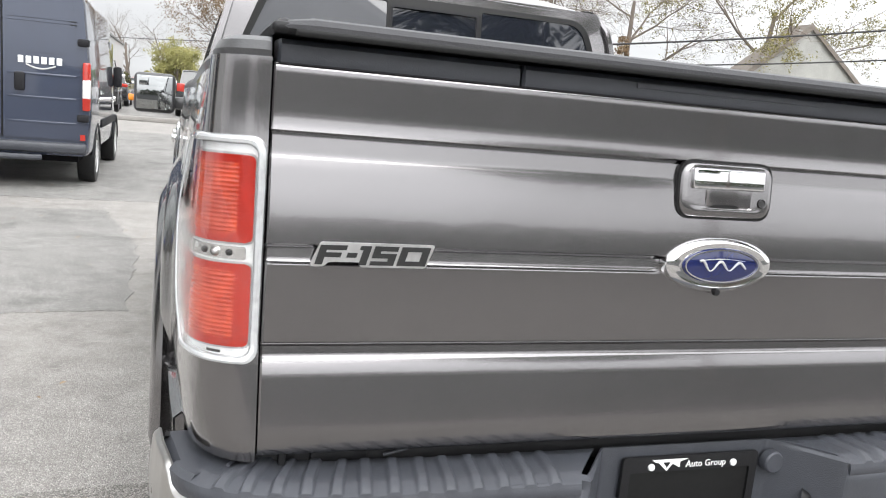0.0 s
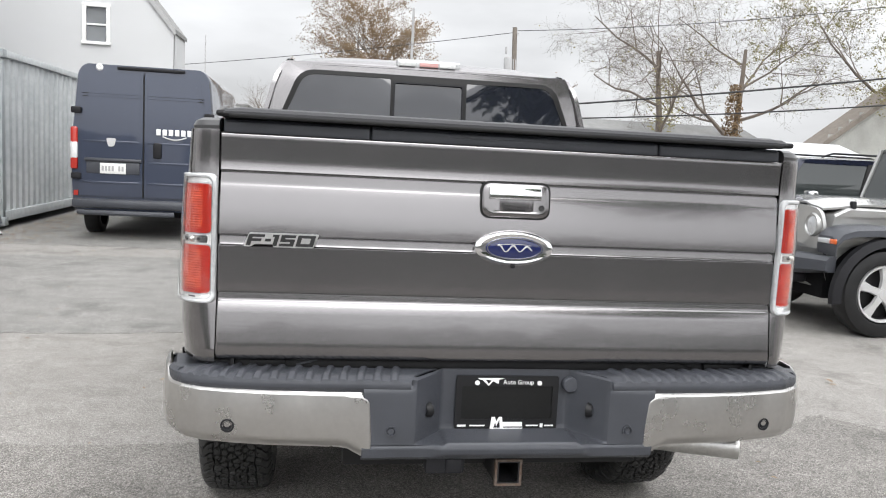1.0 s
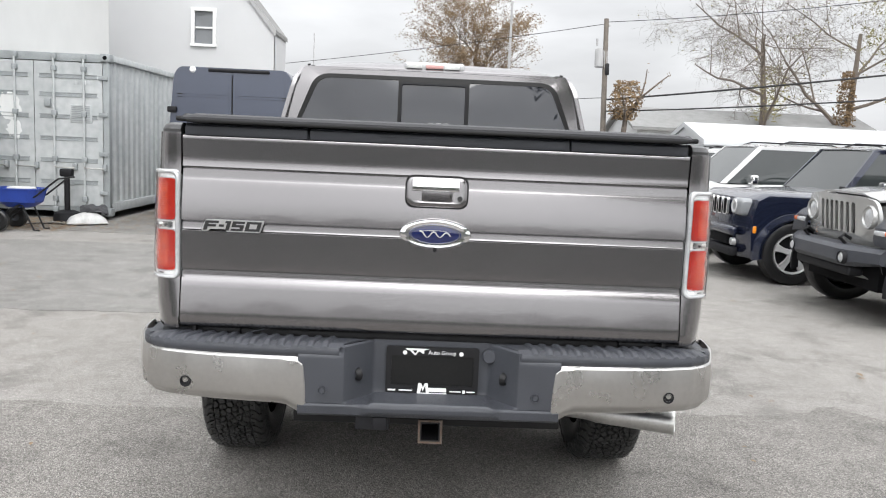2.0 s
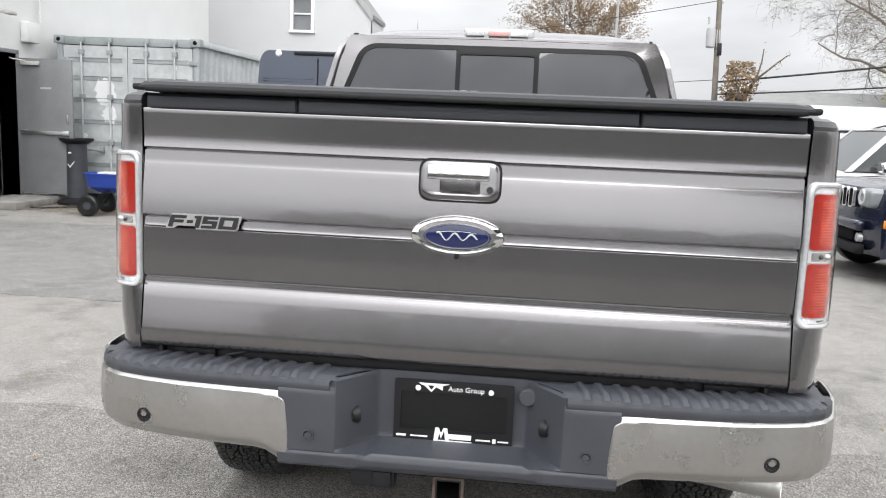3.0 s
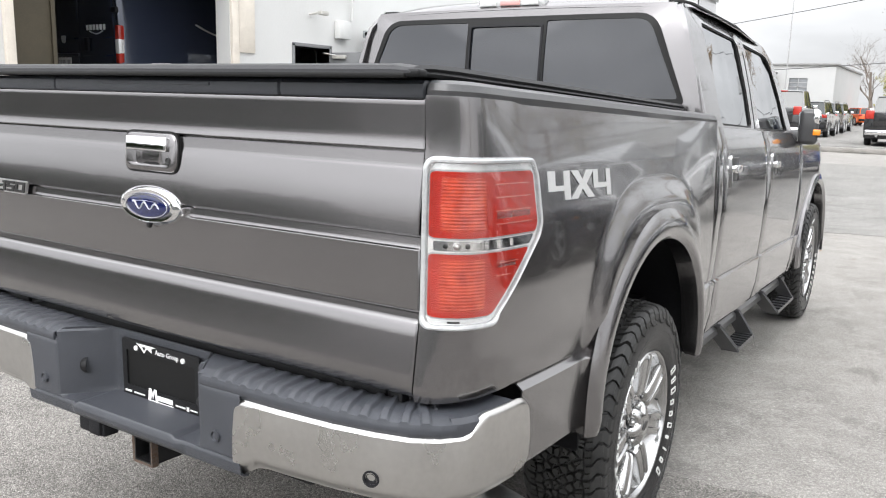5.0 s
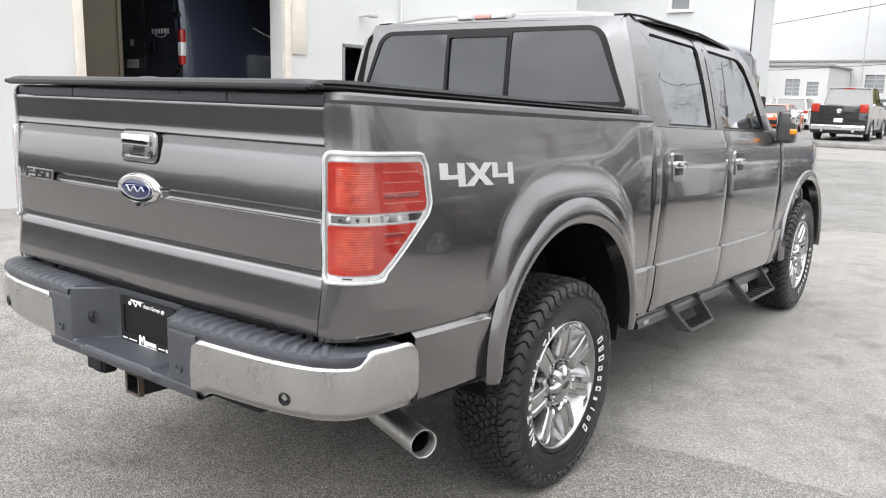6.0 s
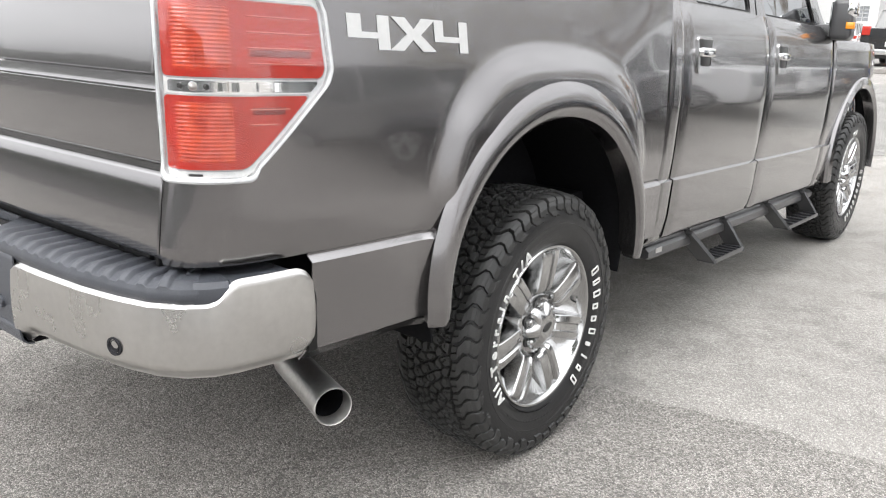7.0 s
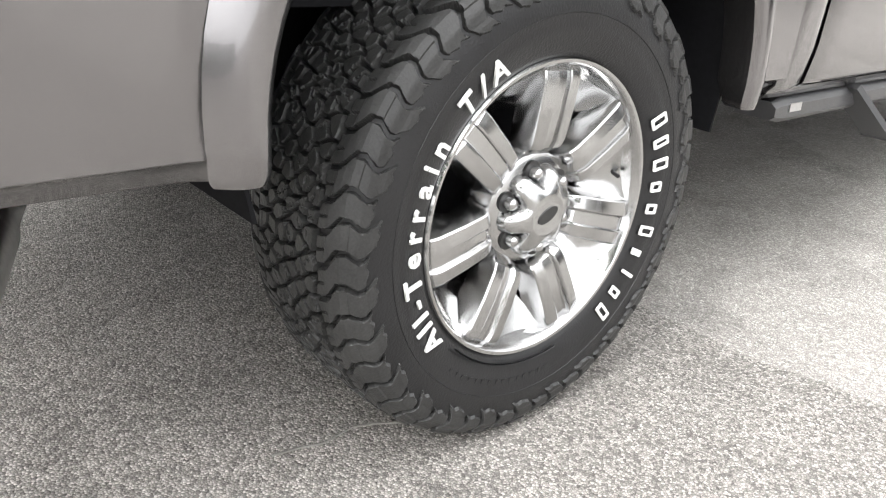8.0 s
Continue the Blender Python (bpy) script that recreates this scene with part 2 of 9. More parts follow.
def lathe(profile, seg=48, axis="x", bm=None, a0=0.0, a1=2 * math.pi, c=(0, 0, 0)):
    """Turns (along, radius) pairs round an axis through c."""
    bm = bm or bmesh.new()
    full = abs(a1 - a0 - 2 * math.pi) < 1e-6
    k = seg if full else seg + 1
    rows = []
    for i in range(k):
        a = a0 + (a1 - a0) * i / seg
        row = []
        for h, r in profile:
            u, v = r * math.cos(a), r * math.sin(a)
            p = {"x": (h, u, v), "y": (u, h, v), "z": (u, v, h)}[axis]
            row.append(bm.verts.new((p[0] + c[0], p[1] + c[1], p[2] + c[2])))
        rows.append(row)
    for i in range(seg):
        a, b = rows[i], rows[(i + 1) % k]
        for j in range(len(profile) - 1):
            if profile[j][1] < 1e-6 and profile[j + 1][1] < 1e-6:
                continue
            bm.faces.new((a[j], b[j], b[j + 1], a[j + 1]))
    bmesh.ops.remove_doubles(bm, verts=bm.verts, dist=1e-5)
    return bm


def plate(outline, fn, thick, holes=(), bm=None):
    """A flat outline (2D points) with holes, laid into space by fn(a, b, h), of that thickness."""
    bm = bm or bmesh.new()
    loops = []
    edges = []
    for loop in (outline, *holes):
        vs = [bm.verts.new((a, b, 0)) for a, b in loop]
        edges += [bm.edges.new((p, q)) for p, q in zip(vs, vs[1:] + vs[:1])]
        loops.append(vs)
    r = bmesh.ops.triangle_fill(bm, edges=edges, use_beauty=True, normal=(0, 0, 1))
    faces = [g for g in r["geom"] if isinstance(g, bmesh.types.BMFace)]
    every = [v for vs in loops for v in vs]
    top = {v: bm.verts.new((v.co.x, v.co.y, thick)) for v in every}
    for f in faces:
        bm.faces.new([top[v] for v in reversed(f.verts)])
    for vs in loops:
        for p, q in zip(vs, vs[1:] + vs[:1]):
            bm.faces.new((p, q, top[q], top[p]))
    for v in [*every, *top.values()]:
        v.co = Vector(fn(v.co.x, v.co.y, v.co.z))
    return bm


def rounded(pts, r, seg=4):
    """A polygon with its corners rounded by r (a number or one for each corner)."""
    out, k = [], len(pts)
    for i, p in enumerate(pts):
        p, a, b = Vector(p), Vector(pts[i - 1]), Vector(pts[(i + 1) % k])
        ri = r[i] if isinstance(r, (list, tuple)) else r
        da, db = (a - p), (b - p)
        q = min(ri, 0.48 * da.length, 0.48 * db.length)
        if q < 1e-5:
            out.append(tuple(p))
            continue
        s, e = p + da.normalized() * q, p + db.normalized() * q
        for j in range(seg + 1):
            t = j / seg
            out.append(tuple(s * (1 - t) ** 2 + p * 2 * t * (1 - t) + e * t * t))
    return out


def interp(x, xs, ys):
    return float(np.interp(x, xs, ys))


def smooth(a, b, x):
    t = min(1.0, max(0.0, (x - a) / (b - a)))
    return t * t * (3 - 2 * t)


def lettering(name, text, size, depth, material, m, parent, label="", bold=0.0):
    """Built-in font, turned into a mesh part."""
    cu = bpy.data.curves.new(name, "FONT")
    cu.body, cu.size, cu.extrude, cu.resolution_u = text, size, depth, 2
    cu.offset = bold
    cu.align_x, cu.align_y = "CENTER", "CENTER"
    tmp = bpy.data.objects.new("tmp", cu)
    me = bpy.data.meshes.new_from_object(tmp)
    bpy.data.objects.remove(tmp)
    me.transform(m)
    me.materials.clear()
    me.materials.append(material)
    ob = new(name, me)
    ob.parent = parent
    if label:
        ob["label"] = label
    return ob


# ---- the pickup truck: tailgate at y = 0, nose towards +y ----
RAKE = 0.036
truck = thing("pickup_truck", "dark grey metallic crew-cab pickup with a black bed cover", "pickup truck")
AY, AZ = 1.18, 0.66            # rear wheel-arch centre


def tp(name, bm, material, label="", parent=None, **kw):
    return part(name, bm, material, parent or truck, label, rake=RAKE, **kw)


# plan line of the bed's rear corner and side: distance along it, x, y
_plan = [(0.8475, -0.006), (0.875, -0.003), (0.902, 0.006), (0.926, 0.024), (0.944, 0.054), (0.956, 0.10), (0.966, 0.18), (0.974, 0.30),
         (0.980, 0.45), (0.984, 0.70), (0.986, 1.10), (0.986, 1.50), (0.984, 1.921)]


def spline(pts, k):
    """A smooth line through plan points."""
    out = []
    for i in range(len(pts) - 1):
        p = [Vector(pts[max(0, min(len(pts) - 1, i + j))]) for j in (-1, 0, 1, 2)]
        for j in range(k):
            t = j / k
            out.append(tuple(0.5 * (2 * p[1] + (p[2] - p[0]) * t + (2 * p[0] - 5 * p[1] + 4 * p[2] - p[3]) * t * t + (3 * p[1] - p[0] - 3 * p[2] + p[3]) * t ** 3)))
    return out + [pts[-1]]


_plan = spline(_plan, 8)
_ps = [0.0]
for _a, _b in zip(_plan, _plan[1:]):
    _ps.append(_ps[-1] + math.dist(_a, _b))
_px, _py = [p[0] for p in _plan], [p[1] for p in _plan]
S_END = _ps[-1]
_zs = [0.600, 0.634, 0.642, 0.80, 0.842, 0.855, 0.866, 0.95, 1.10, 1.25, 1.38, 1.44, 1.49, 1.515, 1.53]
_dx = [-0.055, -0.022, -0.004, 0.003, 0.005, -0.012, -0.008, 0.000, 0.000, -0.010, -0.027, -0.036, -0.044, -0.049, -0.066]


def bulge(y, z):
    q = (abs(y - AY) / 0.585) ** 2.8 + (max(0.0, z - 0.70) / 0.60) ** 2.8
    if z < 0.70:
        q = (abs(y - AY) / 0.585) ** 2.8
    return 0.028 * smooth(1.12, 0.70, q)


def bedskin(s, z, off=0.0, side=1):
    x, y = interp(s, _ps, _px), interp(s, _ps, _py)
    x2, y2 = interp(s + 0.01, _ps, _px), interp(s + 0.01, _ps, _py)
    if s + 0.01 > S_END:
        x2, y2 = x, y + 0.01
    d = Vector((y2 - y, x - x2)).normalized()
    dx = interp(z, _zs, _dx) * smooth(0.0, 0.36 if z > 0.95 else 0.12, s)
    if z > 1.0:
        dx *= 1 - 0.6 * smooth(1.35, 1.88, y)
    o = dx + off + (bulge(y, z) if s > 0.2 else 0.0)
    # the upper rear corner flares back like the tailgate's top
    lip = interp(z, [1.30, 1.36, 1.395, 1.424, 1.434, 1.450, 1.470, 1.490, 1.505], [-0.004, -0.003, -0.0005, 0.0004, 0.0003, -0.0002, -0.0010, -0.0019, -0.0026]) * smooth(0.22, 0.02, s)
    # and its foot swells with the tailgate's lower panel
    lip += interp(z, [0.862, 0.880, 1.03, 1.06], [-0.020, -0.026, -0.006, 0.0]) * smooth(0.11, 0.0, s)
    return Vector((side * (x + d.x * o), y + d.y * o + lip, z))


def in_arch(y, z, a=0.545, b=0.49):
    return abs(y - AY) < a and (z < AZ or ((y - AY) / a) ** 2 + ((z - AZ) / b) ** 2 < 1)


def bedside(side):
    zr = [0.604, 0.614, 0.624, 0.634, 0.637, 0.640, 0.643, 0.650] + [0.650 + 0.0195 * k for k in range(1, 10)] + [0.836, 0.839, 0.8415, 0.844, 0.848, 0.852, 0.8545, 0.857, 0.860, 0.865] + [0.865 + 0.0166 * k for k in range(1, 38)] + [1.49, 1.50, 1.508, 1.512]
    nu, nv = 120, len(zr) - 1

    def fn(u, v):
        s = S_END * u ** 1.25
        return bedskin(s, interp(v * nv, range(nv + 1), zr), 0.0, side)

    def keep(u, v):
        p = fn(u, v)
        s = S_END * u ** 1.25
        return not in_arch(p.y, p.z, 0.535, 0.48) and not (p.z < 0.862 and interp(s, _ps, _py) < 0.238)
    return tp("bed_side", grid(nu, nv, fn, keep, thick=0.004), M["paint"])


def rail_cap(side):
    sec = [(0.000, 1.507), (0.003, 1.522), (-0.004, 1.536), (-0.020, 1.544), (-0.07, 1.546), (-0.07, 1.507)]
    rings = []
    for k in range(60):
        s = 0.002 + (S_END - 0.004) * (k / 59) ** 1.4
        x, y = interp(s, _ps, _px), interp(s, _ps, _py)
        x2, y2 = interp(s + 0.01, _ps, _px), interp(s + 0.01, _ps, _py)
        d = Vector((y2 - y, x - x2)).normalized() if s + 0.01 <= S_END else Vector((1, 0))
        b = (-0.047 + 0.037 * smooth(0.34, 0.0, s)) * (1 - 0.5 * smooth(1.35, 1.88, y))
        rings.append([(side * (x + d.x * (o + b)), y + d.y * (o + b) + -0.008 * smooth(0.14, 0, s), z) for o, z in sec])
    return tp("bed_rail_cap", sweep(rings), M["satin_black"], "black plastic bed rail cap")


def flare(side):
    """The wheel-arch lip, from the rear foot over the wheel to the front foot."""
    path = []
    for k in range(7):
        path.append((AY - 0.56, 0.614 + (AZ - 0.614) * k / 7))
    for k in range(41):
        a = math.pi - math.pi * k / 40
        path.append((AY + 0.56 * math.cos(a), AZ + 0.50 * math.sin(a)))
    for k in range(1, 8):
        path.append((AY + 0.56, AZ - (AZ - 0.600) * k / 7))
    rings = []
    for i, (y, z) in enumerate(path):
        y0, z0 = path[max(i - 1, 0)]
        y1, z1 = path[min(i + 1, len(path) - 1)]
        t = Vector((y1 - y0, z1 - z0)).normalized()
        out = Vector((-t.y, t.x))
        up = max(0.0, out.y)
        w = 0.000 + 0.032 * up
        x0 = 0.997
        sec = []
        for k in range(11):
            t = k / 10
            sec.append((w * (1 - t) + 0.033 - 0.075 * t, x0 + 0.005 + 0.027 * math.sin(math.pi / 2 * min(1.0, t / 0.62)) - 0.016 * max(0.0, (t - 0.72) / 0.28) ** 2))
        sec += [(-0.0435, x0 - 0.01), (-0.040, x0 - 0.05), (0.0, x0 - 0.05), (0.012, x0 - 0.01)]
        foot = min(1.0, 0.55 + 0.45 * min(i, len(path) - 1 - i) / 6)
        sec = [(o, x0 + (x - x0) * (0.45 + 0.55 * foot)) if x > x0 else (o * (0.5 + 0.5 * foot), x0 - 0.008 + (x - x0 + 0.008) * foot) for o, x in sec]
        j = min(i, len(path) - 1 - i)
        g = (0.84, 0.96)[j] if j < 2 else 1.0
        sec = [(-0.006 + (o + 0.006) * g, x - 0.006 * (1 - g)) for o, x in sec]
        rings.append([(side * x, y + out.x * o, z + out.y * o) for o, x in sec])
    return tp("wheel_arch_flare", sweep(rings), M["paint"])


def wheel_well(side, yc, dz):
    bm = bmesh.new()
    a0, a1 = -0.25, math.pi + 0.25
    rows = []
    for i in range(25):
        a = a0 + (a1 - a0) * i / 24
        rows.append([(side * x, yc + 0.535 * math.cos(a), AZ + dz + 0.48 * math.sin(a)) for x in (0.955, 0.60)])
    vs = [[bm.verts.new(p) for p in r] for r in rows]
    for p, q in zip(vs, vs[1:]):
        bm.faces.new((p[0], p[1], q[1], q[0]))
    bm.faces.new([r[1] for r in vs])
    thicken(bm, bm.faces[:], 0.006)
    return tp("wheel_well_liner", bm, M["gap"])


for sd in (1, -1):
    bedside(sd)
    rail_cap(sd)
    flare(sd)
    wheel_well(sd, AY, 0.0)

# tailgate skin: (height, depth) from the bottom edge up
_gate = [(0.862, 0.030), (0.862, 0.012), (0.8630, -0.004), (0.866, -0.018), (0.871, -0.0300), (0.877, -0.0362), (0.884, -0.0385), (0.92, -0.0340), (0.96, -0.0287), (1.00, -0.0230), (1.0305, -0.0185),
         (1.0325, -0.0172), (1.0345, -0.0145), (1.0365, -0.0135), (1.042, -0.0130), (1.0525, -0.0120), (1.0535, -0.0020), (1.0580, -0.0020), (1.0588, -0.0150), (1.0610, -0.0168),
         (1.10, -0.0170), (1.1895, -0.0168), (1.1918, -0.0148), (1.1938, -0.0116), (1.1960, -0.0102), (1.201, -0.0096), (1.2160, -0.0084), (1.2170, 0.0010), (1.2218, 0.0010), (1.2226, -0.0195), (1.2250, -0.0222),
         (1.25, -0.0207), (1.28, -0.0180), (1.31, -0.0142), (1.343, -0.0092), (1.358, -0.0068), (1.362, -0.0058), (1.3655, -0.0048), (1.371, -0.0042), (1.3940, -0.0025), (1.3950, 0.0060), (1.3998, 0.0060), (1.4006, -0.0060),
         (1.4030, -0.0086), (1.409, -0.0074), (1.416, -0.0064), (1.424, -0.0059), (1.434, -0.0060), (1.450, -0.0065), (1.470, -0.0073), (1.490, -0.0082), (1.4985, -0.0086), (1.5015, -0.0080), (1.5045, -0.0055), (1.5066, -0.0015), (1.5075, 0.003), (1.5075, 0.03)]


def tailgate():
    xs = [-0.8445, -0.8435, -0.8415] + [-0.830 + 1.66 * k / 40 for k in range(41)] + [0.8415, 0.8435, 0.8445]
    bm = bmesh.new()
    rows = []
    for x in xs:
        e = smooth(0.8415, 0.8445, abs(x)) * 0.003
        bow = -0.006 * (1 - (x / 0.84) ** 2)
        rows.append([bm.verts.new((x, y + e + bow, z)) for z, y in _gate])
    for a, b in zip(rows, rows[1:]):
        for j in range(len(_gate) - 1):
            bm.faces.new((a[j], b[j], b[j + 1], a[j + 1]))
    g = tp("tailgate", bm, M["paint"], sharp=38)
    # the black cap along the top, in three pieces
    for x0, x1 in ((-0.838, -0.432), (-0.429, 0.437), (0.440, 0.838)):
        sec = [(0.001, 1.5070), (-0.002, 1.514), (0.000, 1.534), (0.010, 1.543), (0.06, 1.545), (0.06, 1.5070)]
        rings = []
        for x in [x0, x0 + 0.004] + [x0 + 0.01 + (x1 - x0 - 0.02) * k / 12 for k in range(13)] + [x1 - 0.004, x1]:
            e = 0.006 * (x in (x0, x1))
            bow = -0.006 * (1 - (x / 0.84) ** 2)
            rings.append([(x, y + bow + e, z - e * 0.4) for y, z in sec])
        tp("tailgate_cap", sweep(rings), M["bumper_plastic"], "black plastic tailgate cap", parent=g)
    tp("grab_slot", boxes(((0.0, -0.0072, 1.528), (0.42, 0.004, 0.010)), bevel=0.0015), M["bumper_plastic"], parent=g)
    # near-black jamb: paints the shade behind the seams and under the gate
    tp("tailgate_jamb", boxes(((0.0, 0.06, 1.18), (1.73, 0.05, 0.66))), M["gap"], parent=g)
    return g


gate = tailgate()


def gate_handle():
    o = -0.020
    cx, cz, W, H = 0.0, 1.351, 0.102, 0.0515

    def ring(q, d, r, k=6):
        return [(cx + a, o - d, cz + b) for a, b in rounded([(-W + q, -H + q), (W - q, -H + q), (W - q, H - q), (-W + q, H - q)], r - q * 0.6, k)]

    def hp(name, bm, *args, **kw):
        for v in bm.verts:
            v.co.y += 0.085 * (v.co.z - cz)
        return tp(name, bm, *args, **kw)
    hole = rounded([(-0.050, 1.317), (0.052, 1.317), (0.052, 1.356), (-0.050, 1.356)], 0.009, 6)
    # a domed frame, rolled down at the rim and into the cup
    rings = [ring(0.0, -0.012, 0.030), ring(0.0, 0.000, 0.030), ring(0.002, 0.0045, 0.030), ring(0.006, 0.0070, 0.030), ring(0.013, 0.0085, 0.030)]
    rings.append([(a, o - 0.0085, b) for a, b in hole])
    rings.append([(a * 0.985, o - 0.0060, b + (0.002 if b < cz else -0.002)) for a, b in hole])
    rings.append([(a * 0.97, o + 0.012, b + (0.004 if b < cz else -0.004)) for a, b in hole])
    h = hp("tailgate_handle", sweep(rings, cap=False), M["paint"], parent=gate, label="body-coloured handle bezel", sharp=50)
    rim = rounded([(-W - 0.0035, cz - H - 0.0035), (W + 0.0035, cz - H - 0.0035), (W + 0.0035, cz + H + 0.0035), (-W - 0.0035, cz + H + 0.0035)], 0.033, 6)
    hp("gasket", plate(rim, lambda a, b, k: (a, o + 0.008 - k, b), 0.008), M["seal"], parent=h)
    hp("cup", grid(12, 10, lambda u, v: Vector((-0.049 + 0.100 * u, o - 0.001 - 0.007 * (2 * u - 1) ** 6 + 0.003 * (1 - v) ** 2, 1.318 + 0.037 * v)), thick=0.001), M["paint"], parent=h)
    hp("pull", boxes(((-0.004, o - 0.0125, 1.3725), (0.158, 0.013, 0.038)), bevel=0.005, seg=4), M["chrome"], "chrome pull", parent=h)
    hp("keyhole", lathe([(0.0, 0.0), (0.0, 0.006), (-0.002, 0.0078), (-0.001, 0.0088)], 20, "y", c=(0.077, o - 0.0095, 1.331)), M["badge_dark"], parent=h)


gate_handle()


def ellipse_ring(a, b, k=56):
    return [(a * math.cos(2 * math.pi * i / k), b * math.sin(2 * math.pi * i / k)) for i in range(k)]


def oval_badge():
    cz, o = 1.210, -0.022

    def dome(sizes, name, material, parent, label=""):
        bm = bmesh.new()
        rows = []
        for a, b, d in sizes:
            rows.append([bm.verts.new((x, o - d, cz + z)) for x, z in ellipse_ring(a, b)])
        for p, q in zip(rows, rows[1:]):
            for i in range(len(p)):
                bm.faces.new((p[i], p[(i + 1) % len(p)], q[(i + 1) % len(p)], q[i]))
        bm.faces.new(rows[-1])
        return tp(name, bm, material, label, parent=parent)
    b = dome([(0.120, 0.053, -0.006), (0.120, 0.053, 0.006), (0.117, 0.050, 0.012), (0.104, 0.043, 0.018), (0.090, 0.037, 0.017)], "oval_badge", M["chrome"], gate, "chrome oval badge")
    dome([(0.087, 0.0345, 0.0165), (0.086, 0.034, 0.019), (0.075, 0.028, 0.021), (0.03, 0.012, 0.023)], "blue_field", M["blue_enamel"], b, "blue enamel oval")
    a, q = 0.0815, 0.0308
    rings = []
    for x, z in ellipse_ring(a, q, 48):
        n2 = Vector((x / a, z / q)).normalized()
        rings.append([(x + n2.x * e, o - d, cz + z + n2.y * e) for e, d in ((-0.0012, 0.0195), (0.0012, 0.0195), (0.0012, 0.0225), (-0.0012, 0.0225))])
    tp("pinstripe", sweep(rings, closed=True), M["chrome"], parent=b)
    # a plain silver flourish in place of the script
    pts = [(-0.052 + 0.104 * k / 39, o - 0.0232, cz + 0.0105 * math.sin(15.5 * k / 39 + 0.9) * (1 - 0.35 * k / 39)) for k in range(40)]
    tp("flourish", tube(pts, [0.0010 + 0.0016 * abs(math.sin(7.75 * k / 39 + 1.2)) for k in range(40)], 6), M["silver_decal"], parent=b)
    tp("flourish", tube([(-0.050 + 0.02 * k, o - 0.0215, cz + 0.0135 - 0.0006 * (k - 2.5) ** 2) for k in range(6)], [0.0008, 0.0014, 0.0018, 0.0016, 0.0012, 0.0006], 6), M["silver_decal"], parent=b)
    tp("camera_lens", lathe([(0, 0), (0, 0.007), (-0.008, 0.006), (-0.009, 0.0)], 16, "y", c=(0.0, o - 0.010, cz - 0.052)), M["black_steel"], parent=b)


oval_badge()


def model_badge():
    """A slanted chrome-edged plate with dark raised bars."""
    cx, cz, o = -0.670, 1.210, -0.020
    sl = 0.28
    put = lambda d: (lambda a, b, h: (cx + a + sl * b, o - d - h, cz + b))
    body = rounded([(-0.100, -0.020), (-0.078, -0.020), (-0.072, -0.012), (-0.02, -0.012), (-0.018, -0.020), (0.094, -0.020), (0.098, 0.020), (-0.095, 0.020)], 0.005, 3)
    b = tp("model_badge", plate(body, put(0.0), 0.008), M["brushed"], "chrome-edged badge with slanted dark bars", parent=gate)
    glyphs = [
        [(-0.094, -0.016), (-0.082, -0.016), (-0.082, -0.004), (-0.056, -0.004), (-0.056, 0.004), (-0.082, 0.004), (-0.082, 0.008), (-0.050, 0.008), (-0.050, 0.016), (-0.094, 0.016)],
        [(-0.046, -0.004), (-0.030, -0.004), (-0.030, 0.004), (-0.046, 0.004)],
        [(-0.022, -0.016), (-0.010, -0.016), (-0.010, 0.016), (-0.028, 0.016), (-0.028, 0.009), (-0.022, 0.009)],
        [(-0.004, -0.016), (0.036, -0.016), (0.036, 0.004), (0.008, 0.004), (0.008, 0.008), (0.036, 0.008), (0.036, 0.016), (-0.004, 0.016), (-0.004, -0.004), (0.024, -0.004), (0.024, -0.009), (-0.004, -0.009)],
    ]
    for g in glyphs:
        tp("bar", plate(g, put(0.008), 0.003), M["badge_dark"], parent=b)
    tp("bar", plate([(0.042, -0.016), (0.091, -0.016), (0.091, 0.016), (0.042, 0.016)], put(0.008), 0.003,
                    [[(0.054, -0.008), (0.054, 0.008), (0.079, 0.008), (0.079, -0.008)]]), M["badge_dark"], parent=b)


model_badge()


# tail lamps: on the bed's corner, wrapping to the side
def lamp_end(z):
    return interp(z, [1.027, 1.05, 1.21, 1.24, 1.35, 1.385], [0.15, 0.19, 0.365, 0.378, 0.372, 0.352])


def lampskin(q, z, off, side):
    """The lamp sits in the body, its cover only just proud of the skin."""
    return bedskin(q, z, off - 0.007, side)


def lamp_patch(side, z0, z1, s0, inset, off, thick, nu=24, nv=18, r=0.012, end=None):
    """A piece of the lamp's face between two heights, with rounded corners."""
    def fn(u, v):
        w = 0.6 * (0.5 - 0.5 * math.cos(math.pi * v)) + 0.4 * v
        z = z0 + (z1 - z0) * w
        a, b = s0, (lamp_end(z) if end is None else end) - inset
        d = min(z - z0, z1 - z)
        if d < r:
            e = r - math.sqrt(max(0.0, r * r - (r - d) ** 2))
            a, b = a + e, b - e
        return lampskin(a + (b - a) * u, z, off, side)
    return grid(nu, nv, fn, thick=thick)


